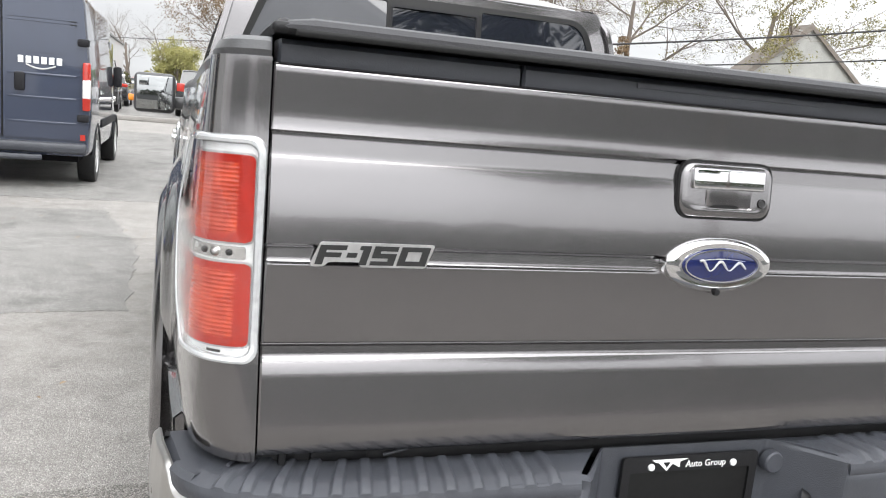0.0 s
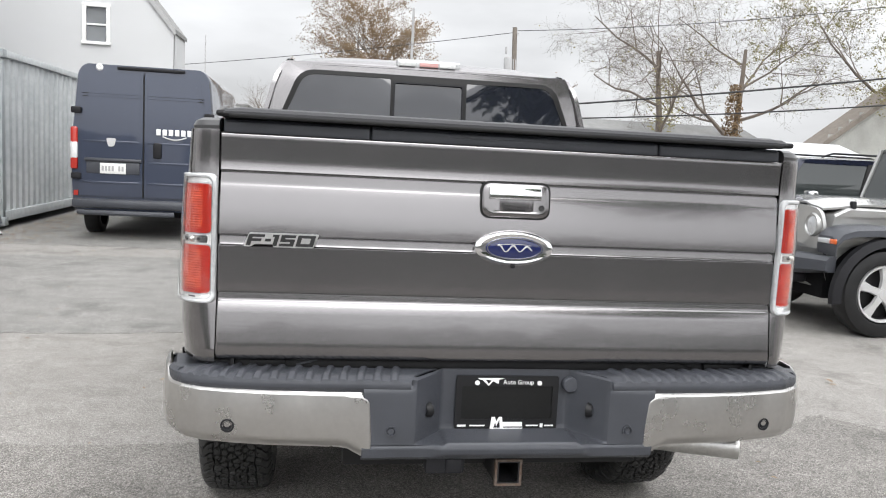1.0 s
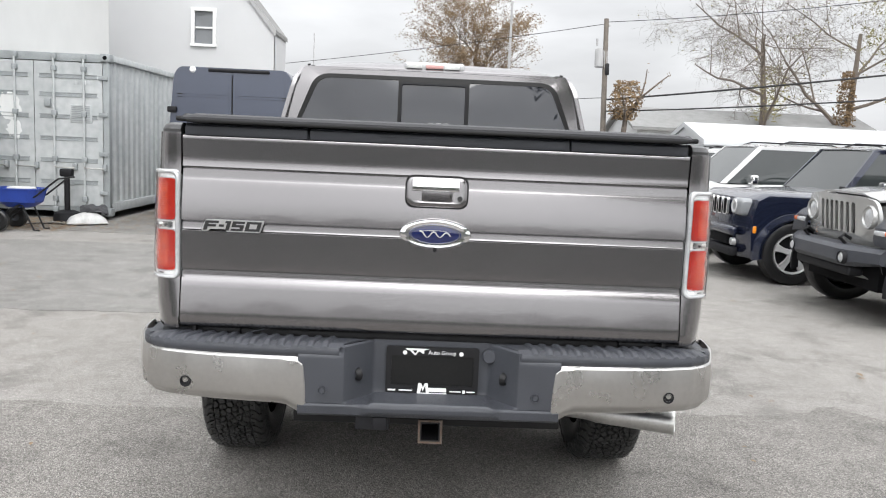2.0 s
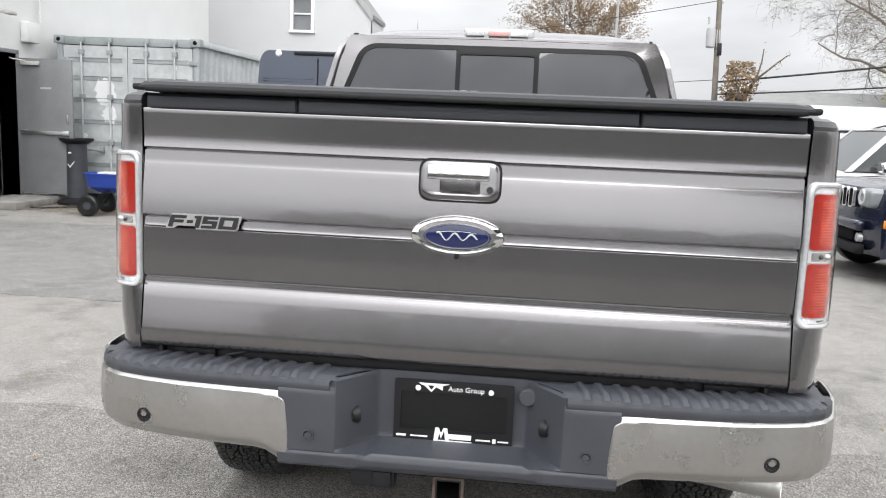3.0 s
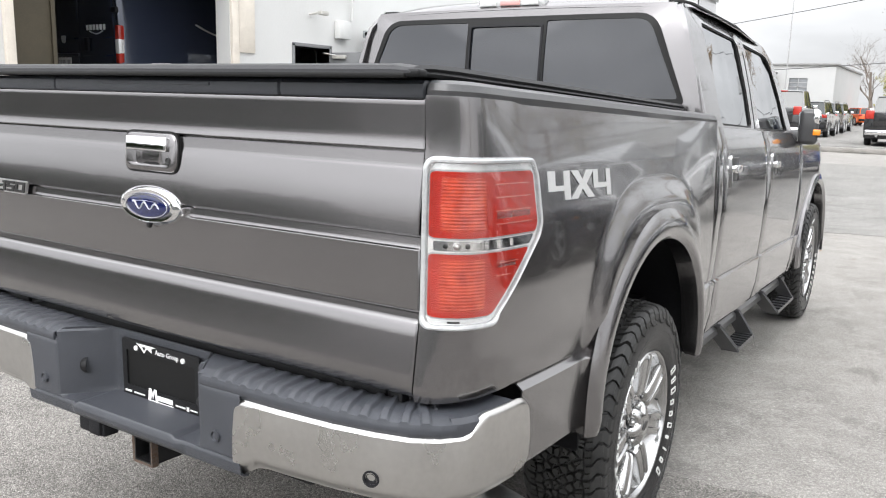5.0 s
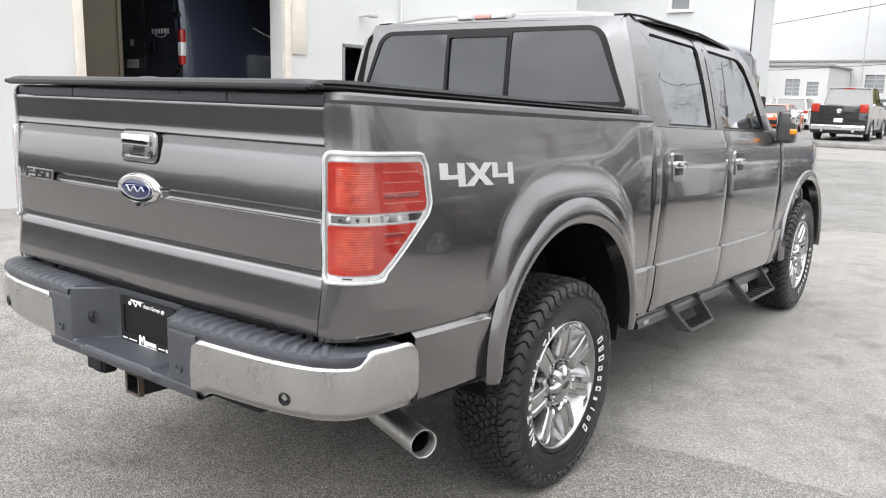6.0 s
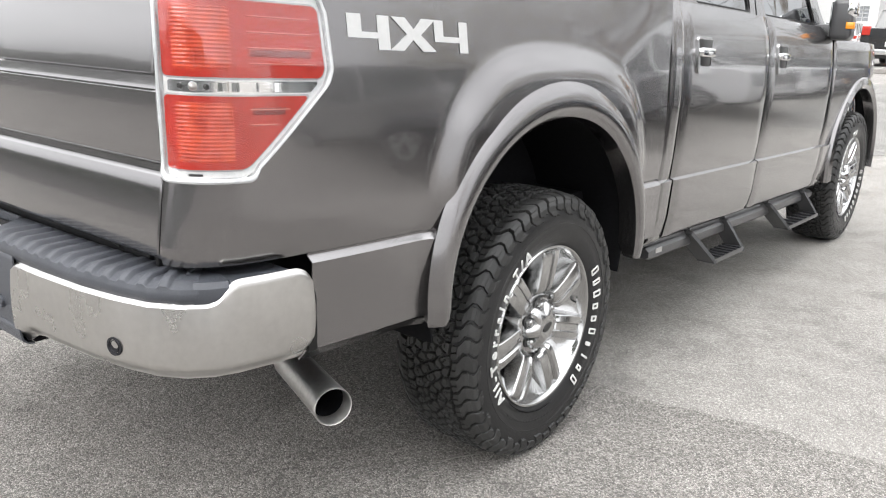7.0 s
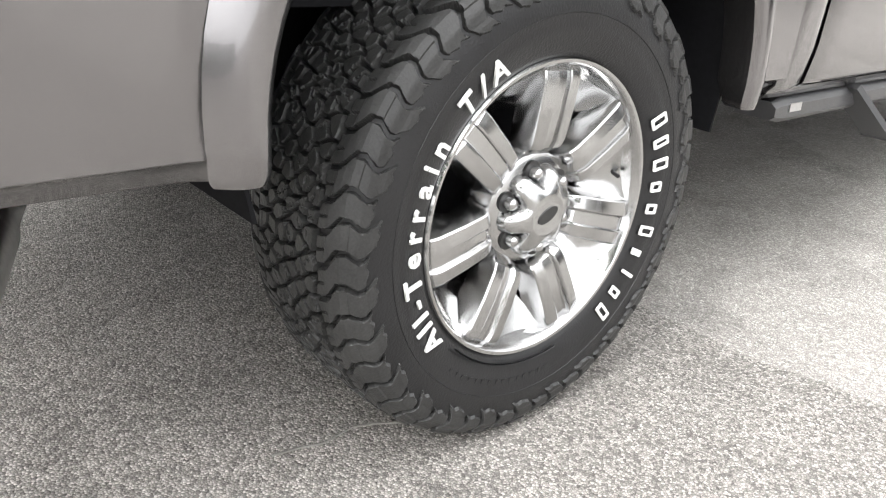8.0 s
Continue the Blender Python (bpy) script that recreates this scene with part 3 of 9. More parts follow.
def lamp_rim(side):
    """The milky edge of the outer cover, as a raised band round the lamp."""
    n = 150
    rings = []
    for k in range(n):
        t = 4.0 * k / n
        ring = []
        for inset, off in ((-0.001, 0.002), (0.000, 0.013), (0.002, 0.0185), (0.006, 0.0205), (0.011, 0.0195), (0.0135, 0.0165), (0.0135, 0.004)):
            z0, z1 = 1.024 + inset, 1.390 - inset
            r = 0.024 - inset * 0.5
            if t < 1:
                v, u = 0.0, t
            elif t < 2:
                v, u = t - 1, 1.0
            elif t < 3:
                v, u = 1.0, 3 - t
            else:
                v, u = 4 - t, 0.0
            z = z0 + (z1 - z0) * v
            zz = min(max(z, z0 + r), z1 - r)
            e0, e1 = 0.001 + inset, lamp_end(zz) - inset
            q = e0 + (e1 - e0) * u
            # rounded corners
            for c, sg in ((e0, 1), (e1, -1)):
                du, dv = r - sg * (q - c), r - min(z - z0, z1 - z)
                if du > 0 and dv > 0:
                    h = math.hypot(du, dv)
                    q, z = c + sg * (r - du * r / h if h > r else r - du), (z0 + r - dv * r / h if z - z0 < z1 - z else z1 - r + dv * r / h) if h > r else z
            ring.append(lampskin(q, z, off, side))
        rings.append(ring)
    return sweep(rings, closed=True)


def tail_lamp(side):
    r = tp("tail_lamp", lamp_patch(side, 1.026, 1.388, 0.003, 0.002, 0.0088, 0.024, 34, 40, 0.022), M["lens_clear"], "tail lamp with red lenses under a clear cover")
    tp("cover_rim", lamp_rim(side), M["lens_frame"], "milky rim of the clear cover", parent=r)
    glass = tp("clear_cover", lamp_patch(side, 1.035, 1.379, 0.0115, 0.011, 0.0185, 0.003, 34, 40, 0.018), M["lamp_glass"], "clear outer cover", parent=r)
    glass.visible_shadow = False
    for nm, z0, z1, inset in (("upper_lens", 1.222, 1.3600, 0.024), ("lower_lens", 1.052, 1.1880, 0.028)):
        tp("lens_edge", lamp_patch(side, z0 - 0.0035, z1 + 0.0035, 0.0140, inset - 0.004, 0.0105, 0.005, 30, 24, 0.012), M["lamp_white"], parent=r)
        a = tp(nm, lamp_patch(side, z0, z1, 0.0170, inset, 0.0122, 0.006, 30, 24, 0.010), M["lens_red"], "red lens", parent=r)
        zc = (z0 + z1) / 2

        def core(u, v, zc=zc):
            e = smooth(0.0, 0.45, 1 - (2 * u - 1) ** 2) * smooth(0.0, 0.4, 1 - (2 * v - 1) ** 2)
            return lampskin(0.036 + 0.112 * u, zc - 0.060 + 0.120 * v, 0.0119 + 0.0008 * e + 0.0004 * e * math.sin(2 * math.pi * 17 * v), side)
        bm = grid(26, 136, core)
        thicken(bm, bm.faces[:], 0.001)
        tp("bulb_optic", bm, M["optic"], "orange ribbed bulb optic", parent=a)
        for k in range(4):
            zz = z0 + 0.026 + 0.0285 * k
            s1 = lamp_end(zz) - inset - 0.022
            if s1 - 0.176 > 0.03 and zz < z1 - 0.012:
                tp("lens_bar", sweep([[lampskin(q, zz + dz, o, side) for dz, o in ((-0.0016, 0.0118), (-0.0009, 0.0131), (0.0009, 0.0131), (0.0016, 0.0118))] for q in np.linspace(0.176, s1, 8)]), M["lens_line"], "pale moulded line", parent=a)
        zd = z0 + 0.045 if nm == "upper_lens" else z1 - 0.028
        s1 = lamp_end(zd) - inset - 0.030
        tp("lens_shade", sweep([[lampskin(q, zd + dz, o, side) for dz, o in ((-0.0075, 0.0118), (-0.006, 0.0127), (0.006, 0.0127), (0.0075, 0.0118))] for q in np.linspace(0.180, s1, 8)]), M["lens_deep"], "deep red moulded bar", parent=a)
    c = tp("reverse_lens", lamp_patch(side, 1.1945, 1.2155, 0.026, 0.03, 0.0100, 0.005, 24, 8, 0.004), M["chrome"], "bright reversing reflector", parent=r)
    for q, rad, mt in ((0.075, 0.0085, "steel"), (0.052, 0.006, "badge_dark"), (0.098, 0.006, "badge_dark")):
        bm = bmesh.new()
        bmesh.ops.create_uvsphere(bm, u_segments=14, v_segments=8, radius=rad, matrix=Matrix.Translation(lampskin(q, 1.205, 0.0095, side)))
        tp("reverse_bulb" if mt == "steel" else "bulb_shade", bm, M[mt], parent=c)
    for q in (0.125, 0.15, 0.19, 0.24):
        tp("reflector_facet", sweep([[lampskin(q + dx, z, o, side) for dx, o in ((-0.008, 0.0098), (0.0, 0.0130), (0.008, 0.0098))] for z in (1.197, 1.205, 1.213)]), M["chrome"], parent=c)
    tp("moulded_mark", sweep([[lampskin(q, 1.0415 + dz, o, side) for dz, o in ((-0.003, 0.0075), (-0.002, 0.0095), (0.002, 0.0095), (0.003, 0.0075))] for q in np.linspace(0.06, 0.085, 4)]), M["badge_dark"], parent=r)


for sd in (1, -1):
    tail_lamp(sd)


# 4x4 lettering, slanted blocks as on the bed side
def decal(side):
    Y0, Z0, H, W = 0.36, 1.283, 0.072, 0.395
    d = None
    shapes = [
        [(0.0, 1.0), (0.10, 1.0), (0.10, 0.50), (0.22, 0.50), (0.22, 1.0), (0.31, 1.0), (0.31, 0.0), (0.22, 0.0), (0.22, 0.32), (0.0, 0.32)],
        [(0.33, 1.0), (0.44, 1.0), (0.51, 0.66), (0.58, 1.0), (0.70, 1.0), (0.57, 0.50), (0.70, 0.0), (0.58, 0.0), (0.50, 0.34), (0.42, 0.0), (0.31, 0.0), (0.45, 0.50)],
        [(0.69, 1.0), (0.77, 1.0), (0.77, 0.50), (0.92, 0.50), (0.92, 1.0), (1.0, 1.0), (1.0, 0.0), (0.92, 0.0), (0.92, 0.32), (0.69, 0.32)],
    ]
    for sh in shapes:
        def fn(a, b, h):
            y = Y0 + a * W
            return (side * (bedskin(y - 0.012 + 0.06, Z0 + b * H, 0.0015 + h, 1).x), y, Z0 + b * H + 0.0)
        o = tp("drive_lettering" if d is None else "letter", plate(sh, fn, 0.0012), M["silver_decal"], "silver 4x4 lettering" if d is None else "", parent=d)
        d = d or o


for sd in (1, -1):
    decal(sd)


# rear bumper
_bplan = [(0.0, -0.142), (0.30, -0.141), (0.55, -0.137), (0.70, -0.128), (0.80, -0.112), (0.88, -0.090), (0.935, -0.055), (0.970, -0.010), (0.988, 0.04), (1.0, 0.11), (1.008, 0.195), (1.012, 0.255)]
_bs = [0.0]
for _a, _b in zip(_bplan, _bplan[1:]):
    _bs.append(_bs[-1] + math.dist(_a, _b))
_bx, _by = [p[0] for p in _bplan], [p[1] for p in _bplan]
BS = _bs[-1]


def bump(s, z, off=0.0, side=1):
    x, y = interp(s, _bs, _bx), interp(s, _bs, _by)
    e = 0.012
    x1, y1, x2, y2 = interp(s - e, _bs, _bx), interp(s - e, _bs, _by), interp(s + e, _bs, _bx), interp(s + e, _bs, _by)
    d = Vector((y2 - y1, x1 - x2)).normalized() if (x2 - x1) ** 2 + (y2 - y1) ** 2 > 1e-9 else Vector((0, -1))
    return Vector((side * (x + d.x * off), y + d.y * off, z))


bumper = tp("rear_bumper", boxes(((0.0, 0.05, 0.74), (1.70, 0.10, 0.12)), bevel=0.01), M["gap"])


CE = BS - 0.036      # where the chrome ends beside the body


def chrome_face(side):
    """One chrome half: a rounded inner top corner, a foot at the inner end, rolled edges, a rounded end beside the body."""
    def fn(u, v):
        s = 0.405 + (CE - 0.405) * u ** 1.15
        lo = interp(s, [0.405, 0.425, 0.445, 0.47, 0.50, 0.80, 0.95, BS], [0.603, 0.607, 0.619, 0.633, 0.638, 0.644, 0.646, 0.650])
        hi = interp(s, [0.405, 0.9, 1.00, 1.018, 1.034, 1.05, 1.062, BS], [0.799, 0.804, 0.806, 0.811, 0.826, 0.841, 0.846, 0.849])
        k = max(0.0, 0.040 - (s - 0.405))
        hi -= 0.040 - math.sqrt(max(0.0, 0.040 ** 2 - k * k))
        k = max(0.0, 0.055 - (CE - s))
        hi -= 0.055 - math.sqrt(max(0.0, 0.055 ** 2 - k * k))
        k = max(0.0, 0.045 - (CE - s))
        lo += 0.045 - math.sqrt(max(0.0, 0.045 ** 2 - k * k))
        w = 0.5 - 0.5 * math.cos(math.pi * v)
        z = lo + (hi - lo) * w
        d0, d1 = z - lo, hi - z
        roll = -0.020 * (1 - smooth(0, 0.030, d0)) - 0.008 * (1 - smooth(0.0, 0.009, d1)) + 0.006 * math.sin(math.pi * w)
        roll -= 0.009 * (1 - smooth(0.0, 0.010, s - 0.405)) + 0.010 * (1 - smooth(0.0, 0.012, CE - s))
        return bump(s + 0.012 * (1 - smooth(0.60, 0.82, z)) * (1 - smooth(0.405, 0.44, s)) * -0.6, z, roll, side)
    tp("chrome_face", grid(110, 26, fn, thick=0.004), M["worn_chrome"], "hazy scuffed chrome bumper face", parent=bumper)

    def trim(u, v):
        a = math.pi * 0.5 * max(0.0, (v - 0.62) / 0.38)
        s = CE - 0.012 + 0.026 * u
        z = 0.652 + 0.186 * v
        s -= 0.052 * (1 - math.cos(a))
        return bump(min(s, BS), z, -0.016 - 0.004 * u, side)
    tp("end_trim", grid(6, 20, trim, thick=0.008), M["seal"], "black rubber bumper end trim", parent=bumper)
    p = bump(0.80, 0.700, 0.005, side)
    tp("parking_sensor", _sensor(p, 0.019, side, 0.80), M["black_plastic"], parent=bumper)
    q = bump(0.350, 0.690, 0.003, side)
    tp("parking_sensor", _sensor(q, 0.015, side, 0.345), M["bumper_plastic"], parent=bumper)


def _sensor(p, r, side, s):
    a, b = bump(s - 0.02, p.z, 0, side), bump(s + 0.02, p.z, 0, side)
    t = (b - a).normalized()
    n = Vector((t.y, -t.x, 0)) * (1 if side > 0 else -1)
    bm = lathe([(0.000, 0.0), (0.000, r * 0.55), (0.002, r * 0.62), (-0.001, r * 0.7), (0.003, r * 0.8), (0.003, r), (-0.008, r * 1.05)], 24, "y")
    rot = Vector((0, 1, 0)).rotation_difference(n).to_matrix().to_4x4()
    bm.transform(Matrix.Translation(p) @ rot)
    return bm


def top_pad(side):
    """The ribbed step on top of the bumper, cut slanting at its inner end."""
    def fn(u, v):
        w = max(0.0, (v - 0.35) / 0.65)
        s_in = interp(w, [0.0, 1.0], [0.298, 0.205])
        s = s_in + (0.985 - s_in) * u
        # v: 0 lower front edge, 0.35 top front edge, 1 rear edge
        if v < 0.35:
            q = v / 0.35
            z, o = 0.798 + 0.036 * q, -0.0080 + 0.0072 * smooth(0, 0.45, q) - 0.003 * smooth(0.65, 1.0, q)
        else:
            z, o = 0.834 + 0.010 * smooth(0, 0.16, w) - 0.004 * smooth(0.75, 1.0, w), -0.004 - 0.010 * smooth(0, 0.16, w) - 0.119 * w
        p = bump(s, z, o, side)
        t = (s * 21.0 + 0.35 * w) % 1.0
        g = smooth(0.0, 0.12, t) * smooth(0.56, 0.40, t)
        on = smooth(0.31, 0.33, s) * smooth(0.955, 0.93, s) * smooth(0.24, 0.40, v) * smooth(0.97, 0.90, v)
        p.z += 0.0075 * on * g
        return p
    tp("step_pad", grid(300, 30, fn, thick=0.004), M["bumper_plastic"], "ribbed black plastic step pad", parent=bumper)
    # the pad's rounded end
    tp("pad_end", sweep([[bump(s, z - dz * (z > 0.81), o - (0.012 if dz else 0.0), side) for o, z in ((-0.0060, 0.800), (-0.0012, 0.812), (-0.0038, 0.832), (-0.014, 0.8425), (-0.124, 0.840), (-0.124, 0.800))] for s, dz in ((0.975, 0), (1.0, 0), (1.045, 0), (1.052, 0.004), (BS - 0.075, 0.006))]), M["bumper_plastic"], parent=bumper)


def centre_section():
    """Black middle of the bumper: back wall, slanting cheeks, a shelf with a raised step, and the lip below."""
    def deep(x, z):
        ax = abs(x - 0.005)
        return interp(ax, [0.190, 0.196, 0.284, 0.292], [1.0, 0.985, 0.015, 0.0])

    def fn(u, v):
        x = interp(u, [0, 0.13, 0.29, 0.71, 0.87, 1], [-0.43, -0.295, -0.185, 0.195, 0.305, 0.43])
        ax = abs(x - 0.005)
        d = deep(x, 0)
        # v runs up the lip, back along the shelf, up the wall
        zs = [0.600, 0.603, 0.612, 0.638, 0.645, 0.648, 0.654, 0.660, 0.70, 0.83, 0.842]
        ys = [0.026, 0.010, 0.000, -0.004, -0.001, 0.004, 0.96, 0.99, 1.0, 1.0, 1.0]
        vs = [0.0, 0.06, 0.12, 0.28, 0.32, 0.35, 0.62, 0.66, 0.72, 0.96, 1.0]
        z, q = interp(v, vs, zs), interp(v, vs, ys)
        if q > 0.004:
            y = -0.1400 + (0.125 * d) * q if v > 0.35 else -0.139 + q
        else:
            y = -0.139 + q
        if v <= 0.12:
            y = -0.139 + q
        step = smooth(0.205, 0.19, ax) * smooth(0.30, 0.34, v) * smooth(0.64, 0.60, v)
        z += 0.008 * step
        y -= 0.010 * smooth(0.235, 0.205, ax) * smooth(0.10, 0.2, v) * smooth(0.45, 0.36, v)
        y += 0.010 * smooth(0.806, 0.816, z) * smooth(0.290, 0.296, ax)
        return Vector((x, y + 0.015 * smooth(0.98, 1.0, v) * (1 - d), z))
    c = tp("centre_cover", grid(100, 50, fn, thick=0.004), M["bumper_plastic"], "black plastic bumper centre", parent=bumper)
    for sd in (1, -1):
        p = Vector((0.005 + sd * 0.244, -0.080, 0.735))
        bm = lathe([(0.0, 0.0), (0.010, 0.008), (0.016, 0.014), (0.010, 0.02), (-0.002, 0.024)], 20, "y")
        bm.transform(Matrix.Translation(p) @ Euler((0, 0, sd * radians(48))).to_matrix().to_4x4() @ Matrix.Diagonal((1, -1, 1, 1)))
        tp("plate_light", bm, M["black_steel"], parent=bumper)
    tp("trailer_socket", lathe([(0.0, 0.0), (-0.014, 0.0), (-0.014, 0.020), (-0.010, 0.023), (0.006, 0.024)], 24, "y", c=(0.202, -0.030, 0.800)), M["bumper_plastic"], parent=bumper)
    tp("lower_beam", boxes(((0.0, -0.02, 0.60), (0.8, 0.16, 0.02)), bevel=0.005), M["gap"], parent=bumper)


for sd in (1, -1):
    chrome_face(sd)
    top_pad(sd)
centre_section()


def plate_frame():
    cx, y0 = 0.010, -0.022
    o = rounded([(cx - 0.158, 0.655), (cx + 0.158, 0.655), (cx + 0.158, 0.824), (cx - 0.158, 0.824)], 0.008, 3)
    h = rounded([(cx - 0.140, 0.690), (cx + 0.140, 0.690), (cx + 0.140, 0.792), (cx - 0.140, 0.792)], 0.004, 2)
    f = tp("plate_frame", plate(o, lambda a, b, k: (a, y0 - k, b), 0.008, [h]), M["black_steel"], "black dealer plate frame with white bars", parent=bumper)
    tp("blank_insert", boxes(((cx, y0 - 0.001, 0.74), (0.29, 0.004, 0.12))), M["seal"], parent=f)
    y1 = y0 - 0.0085
    # upper lettering band
    lettering("dealer_words", "Auto Group", 0.020, 0.0006, M["white"], pose(cx + 0.032, y1, 0.805 - RAKE * y1, 90, 0, 0) @ Matrix.Diagonal((0.95, 1, 1, 1)), f, "white script words")
    tp("mark", plate([(-0.085, 0.812), (-0.055, 0.812), (-0.030, 0.800), (-0.030, 0.812), (-0.012, 0.818), (-0.095, 0.818)], lambda a, b, k: (cx + a, y1 - k, b), 0.0008), M["white"], parent=f)
    tp("mark", plate([(-0.08, 0.812), (-0.07, 0.812), (-0.06, 0.800), (-0.052, 0.812), (-0.045, 0.812), (-0.06, 0.794)], lambda a, b, k: (cx + a, y1 - 0.001 - k, b), 0.0008), M["white"], parent=f)
    for sx in (-0.095, 0.097):
        tp("bolt", lathe([(0.0, 0.0), (-0.004, 0.003), (-0.003, 0.007), (0.001, 0.0075)], 14, "y", c=(cx + sx, y1, 0.803)), M["white"], parent=f)
    for a, b, c, d in ((-0.150, -0.124, 0.668, 0.674), (-0.112, -0.066, 0.669, 0.673), (-0.044, 0.052, 0.660, 0.664), (-0.014, 0.050, 0.668, 0.682), (0.062, 0.100, 0.669, 0.673), (0.106, 0.115, 0.665, 0.677), (0.120, 0.148, 0.669, 0.673)):
        tp("bar", boxes(((cx + (a + b) / 2, y1, (c + d) / 2), (b - a, 0.0012, d - c))), M["white"], parent=f)
    tp("bar", plate([(-0.050, 0.660), (-0.040, 0.660), (-0.034, 0.682), (-0.030, 0.668), (-0.022, 0.690), (-0.018, 0.660), (-0.008, 0.660), (-0.014, 0.698), (-0.024, 0.698), (-0.030, 0.684), (-0.036, 0.698), (-0.046, 0.698)],
                    lambda a, b, k: (cx + a, y1 - 0.001 - k, b), 0.001), M["white"], parent=f)


plate_frame()


def under_parts():
    bm = bmesh.new()
    w, t = 0.037, 0.008
    for c, s in (((0, 0, w - t / 2), (2 * w, 0.24, t)), ((0, 0, -w + t / 2), (2 * w, 0.24, t)), ((w - t / 2, 0, 0), (t, 0.24, 2 * w - 2 * t)), ((-w + t / 2, 0, 0), (t, 0.24, 2 * w - 2 * t))):
        box(bm, (0.010 + c[0], 0.025 + c[1], 0.547 + c[2]), s)
    h = tp("hitch_receiver", bm, M["black_steel"], "square hitch receiver with a rusted mouth")
    tp("collar", sweep([[(0.010 + sx * q, y, 0.547 + sz * q) for sx, sz in ((-1, -1), (1, -1), (1, 1), (-1, 1))] for q, y in ((0.030, -0.094), (0.0405, -0.097), (0.0405, -0.077), (0.036, -0.073))], cap=False), M["rust"], parent=h)
    tp("crossbar", boxes(((0.0, 0.10, 0.55), (0.95, 0.07, 0.07)), bevel=0.01), M["black_steel"], parent=h)
    tp("socket_bracket", boxes(((-0.185, -0.09, 0.578), (0.115, 0.05, 0.052)), ((-0.16, -0.115, 0.578), (0.05, 0.02, 0.045)), bevel=0.008), M["black_plastic"], parent=h)
    tp("frame_rail", boxes(((0.42, 1.0, 0.66), (0.08, 1.9, 0.12)), ((-0.42, 1.0, 0.66), (0.08, 1.9, 0.12)), bevel=0.008), M["gap"])
    tp("underbody", boxes(((0.0, 0.98, 0.80), (1.60, 1.86, 0.03)), ((0.0, 3.2, 0.58), (1.5, 2.3, 0.06))), M["gap"])
    tp("rear_valance", boxes(((0.0, 0.03, 0.835), (1.74, 0.04, 0.05)), bevel=0.008), M["black_steel"])
    tp("gate_cable", tube([(0.56, 0.012, 0.862), (0.59, 0.006, 0.854), (0.62, 0.008, 0.846)], 0.003, 8), M["black_steel"])
    tp("gate_cable", tube([(-0.55, 0.006, 0.864), (-0.585, 0.0, 0.855), (-0.62, 0.002, 0.846)], 0.003, 8), M["bumper_plastic"])
    for sd in (1, -1):
        tp("jamb_bracket", boxes(((sd * 0.80, 0.0, 0.85), (0.012, 0.03, 0.03)), ((sd * 0.70, 0.005, 0.85), (0.10, 0.012, 0.02)), bevel=0.003), M["black_steel"])
    ax = part("rear_axle", tube([(-0.72, AY, 0.425), (0.72, AY, 0.425)], 0.05, 14), M["black_steel"], truck)
    bm = bmesh.new()
    bmesh.ops.create_uvsphere(bm, u_segments=16, v_segments=10, radius=0.15, matrix=Matrix.Translation((0, AY, 0.425)))
    part("differential", bm, M["black_steel"], ax)
    for sd in (1, -1):
        part("leaf_spring", boxes(((sd * 0.52, AY, 0.49), (0.065, 1.2, 0.03)), bevel=0.008), M["black_steel"], ax)
    part("damper", tube([(0.40, 0.95, 0.42), (0.42, 0.75, 0.75)], 0.03, 12), M["black_steel"], ax)
    # exhaust
    d = Vector((0.93, -0.36, 0.01)).normalized()
    e = Vector((0.970, 0.298, 0.475))
    bm = bmesh.new()
    rings = []
    fr = d.orthogonal().normalized()
    fs = d.cross(fr)
    for back, r in ((0.55, 0.034), (0.34, 0.036), (0.30, 0.043), (0.02, 0.0455), (0.003, 0.0465), (0.0, 0.045), (0.004, 0.0425), (0.10, 0.041), (0.30, 0.040)):
        rings.append([e - d * back + (fr * math.cos(a) + fs * math.sin(a)) * r for a in (2 * math.pi * k / 28 for k in range(28))])
    sweep(rings, cap=False, bm=bm)
    x = part("exhaust_tip", bm, M["steel"], truck, "dull stainless exhaust tip")
    part("exhaust_pipe", tube([e - d * 0.5, e - d * 0.56, (0.40, 0.75, 0.52), (0.40, 1.8, 0.55)], 0.034, 12), M["rust"], x)
    part("bore", lathe([(0.0, 0.0), (0.0, 0.0385), (0.20, 0.0395)], 28, "y"), M["gap"], x).matrix_basis = Matrix.Translation(e - d * 0.24) @ Vector((0, 1, 0)).rotation_difference(d).to_matrix().to_4x4()
    part("hanger", boxes(((0.71, 0.42, 0.575), (0.02, 0.03, 0.10)), bevel=0.004), M["rust"], x)


under_parts()


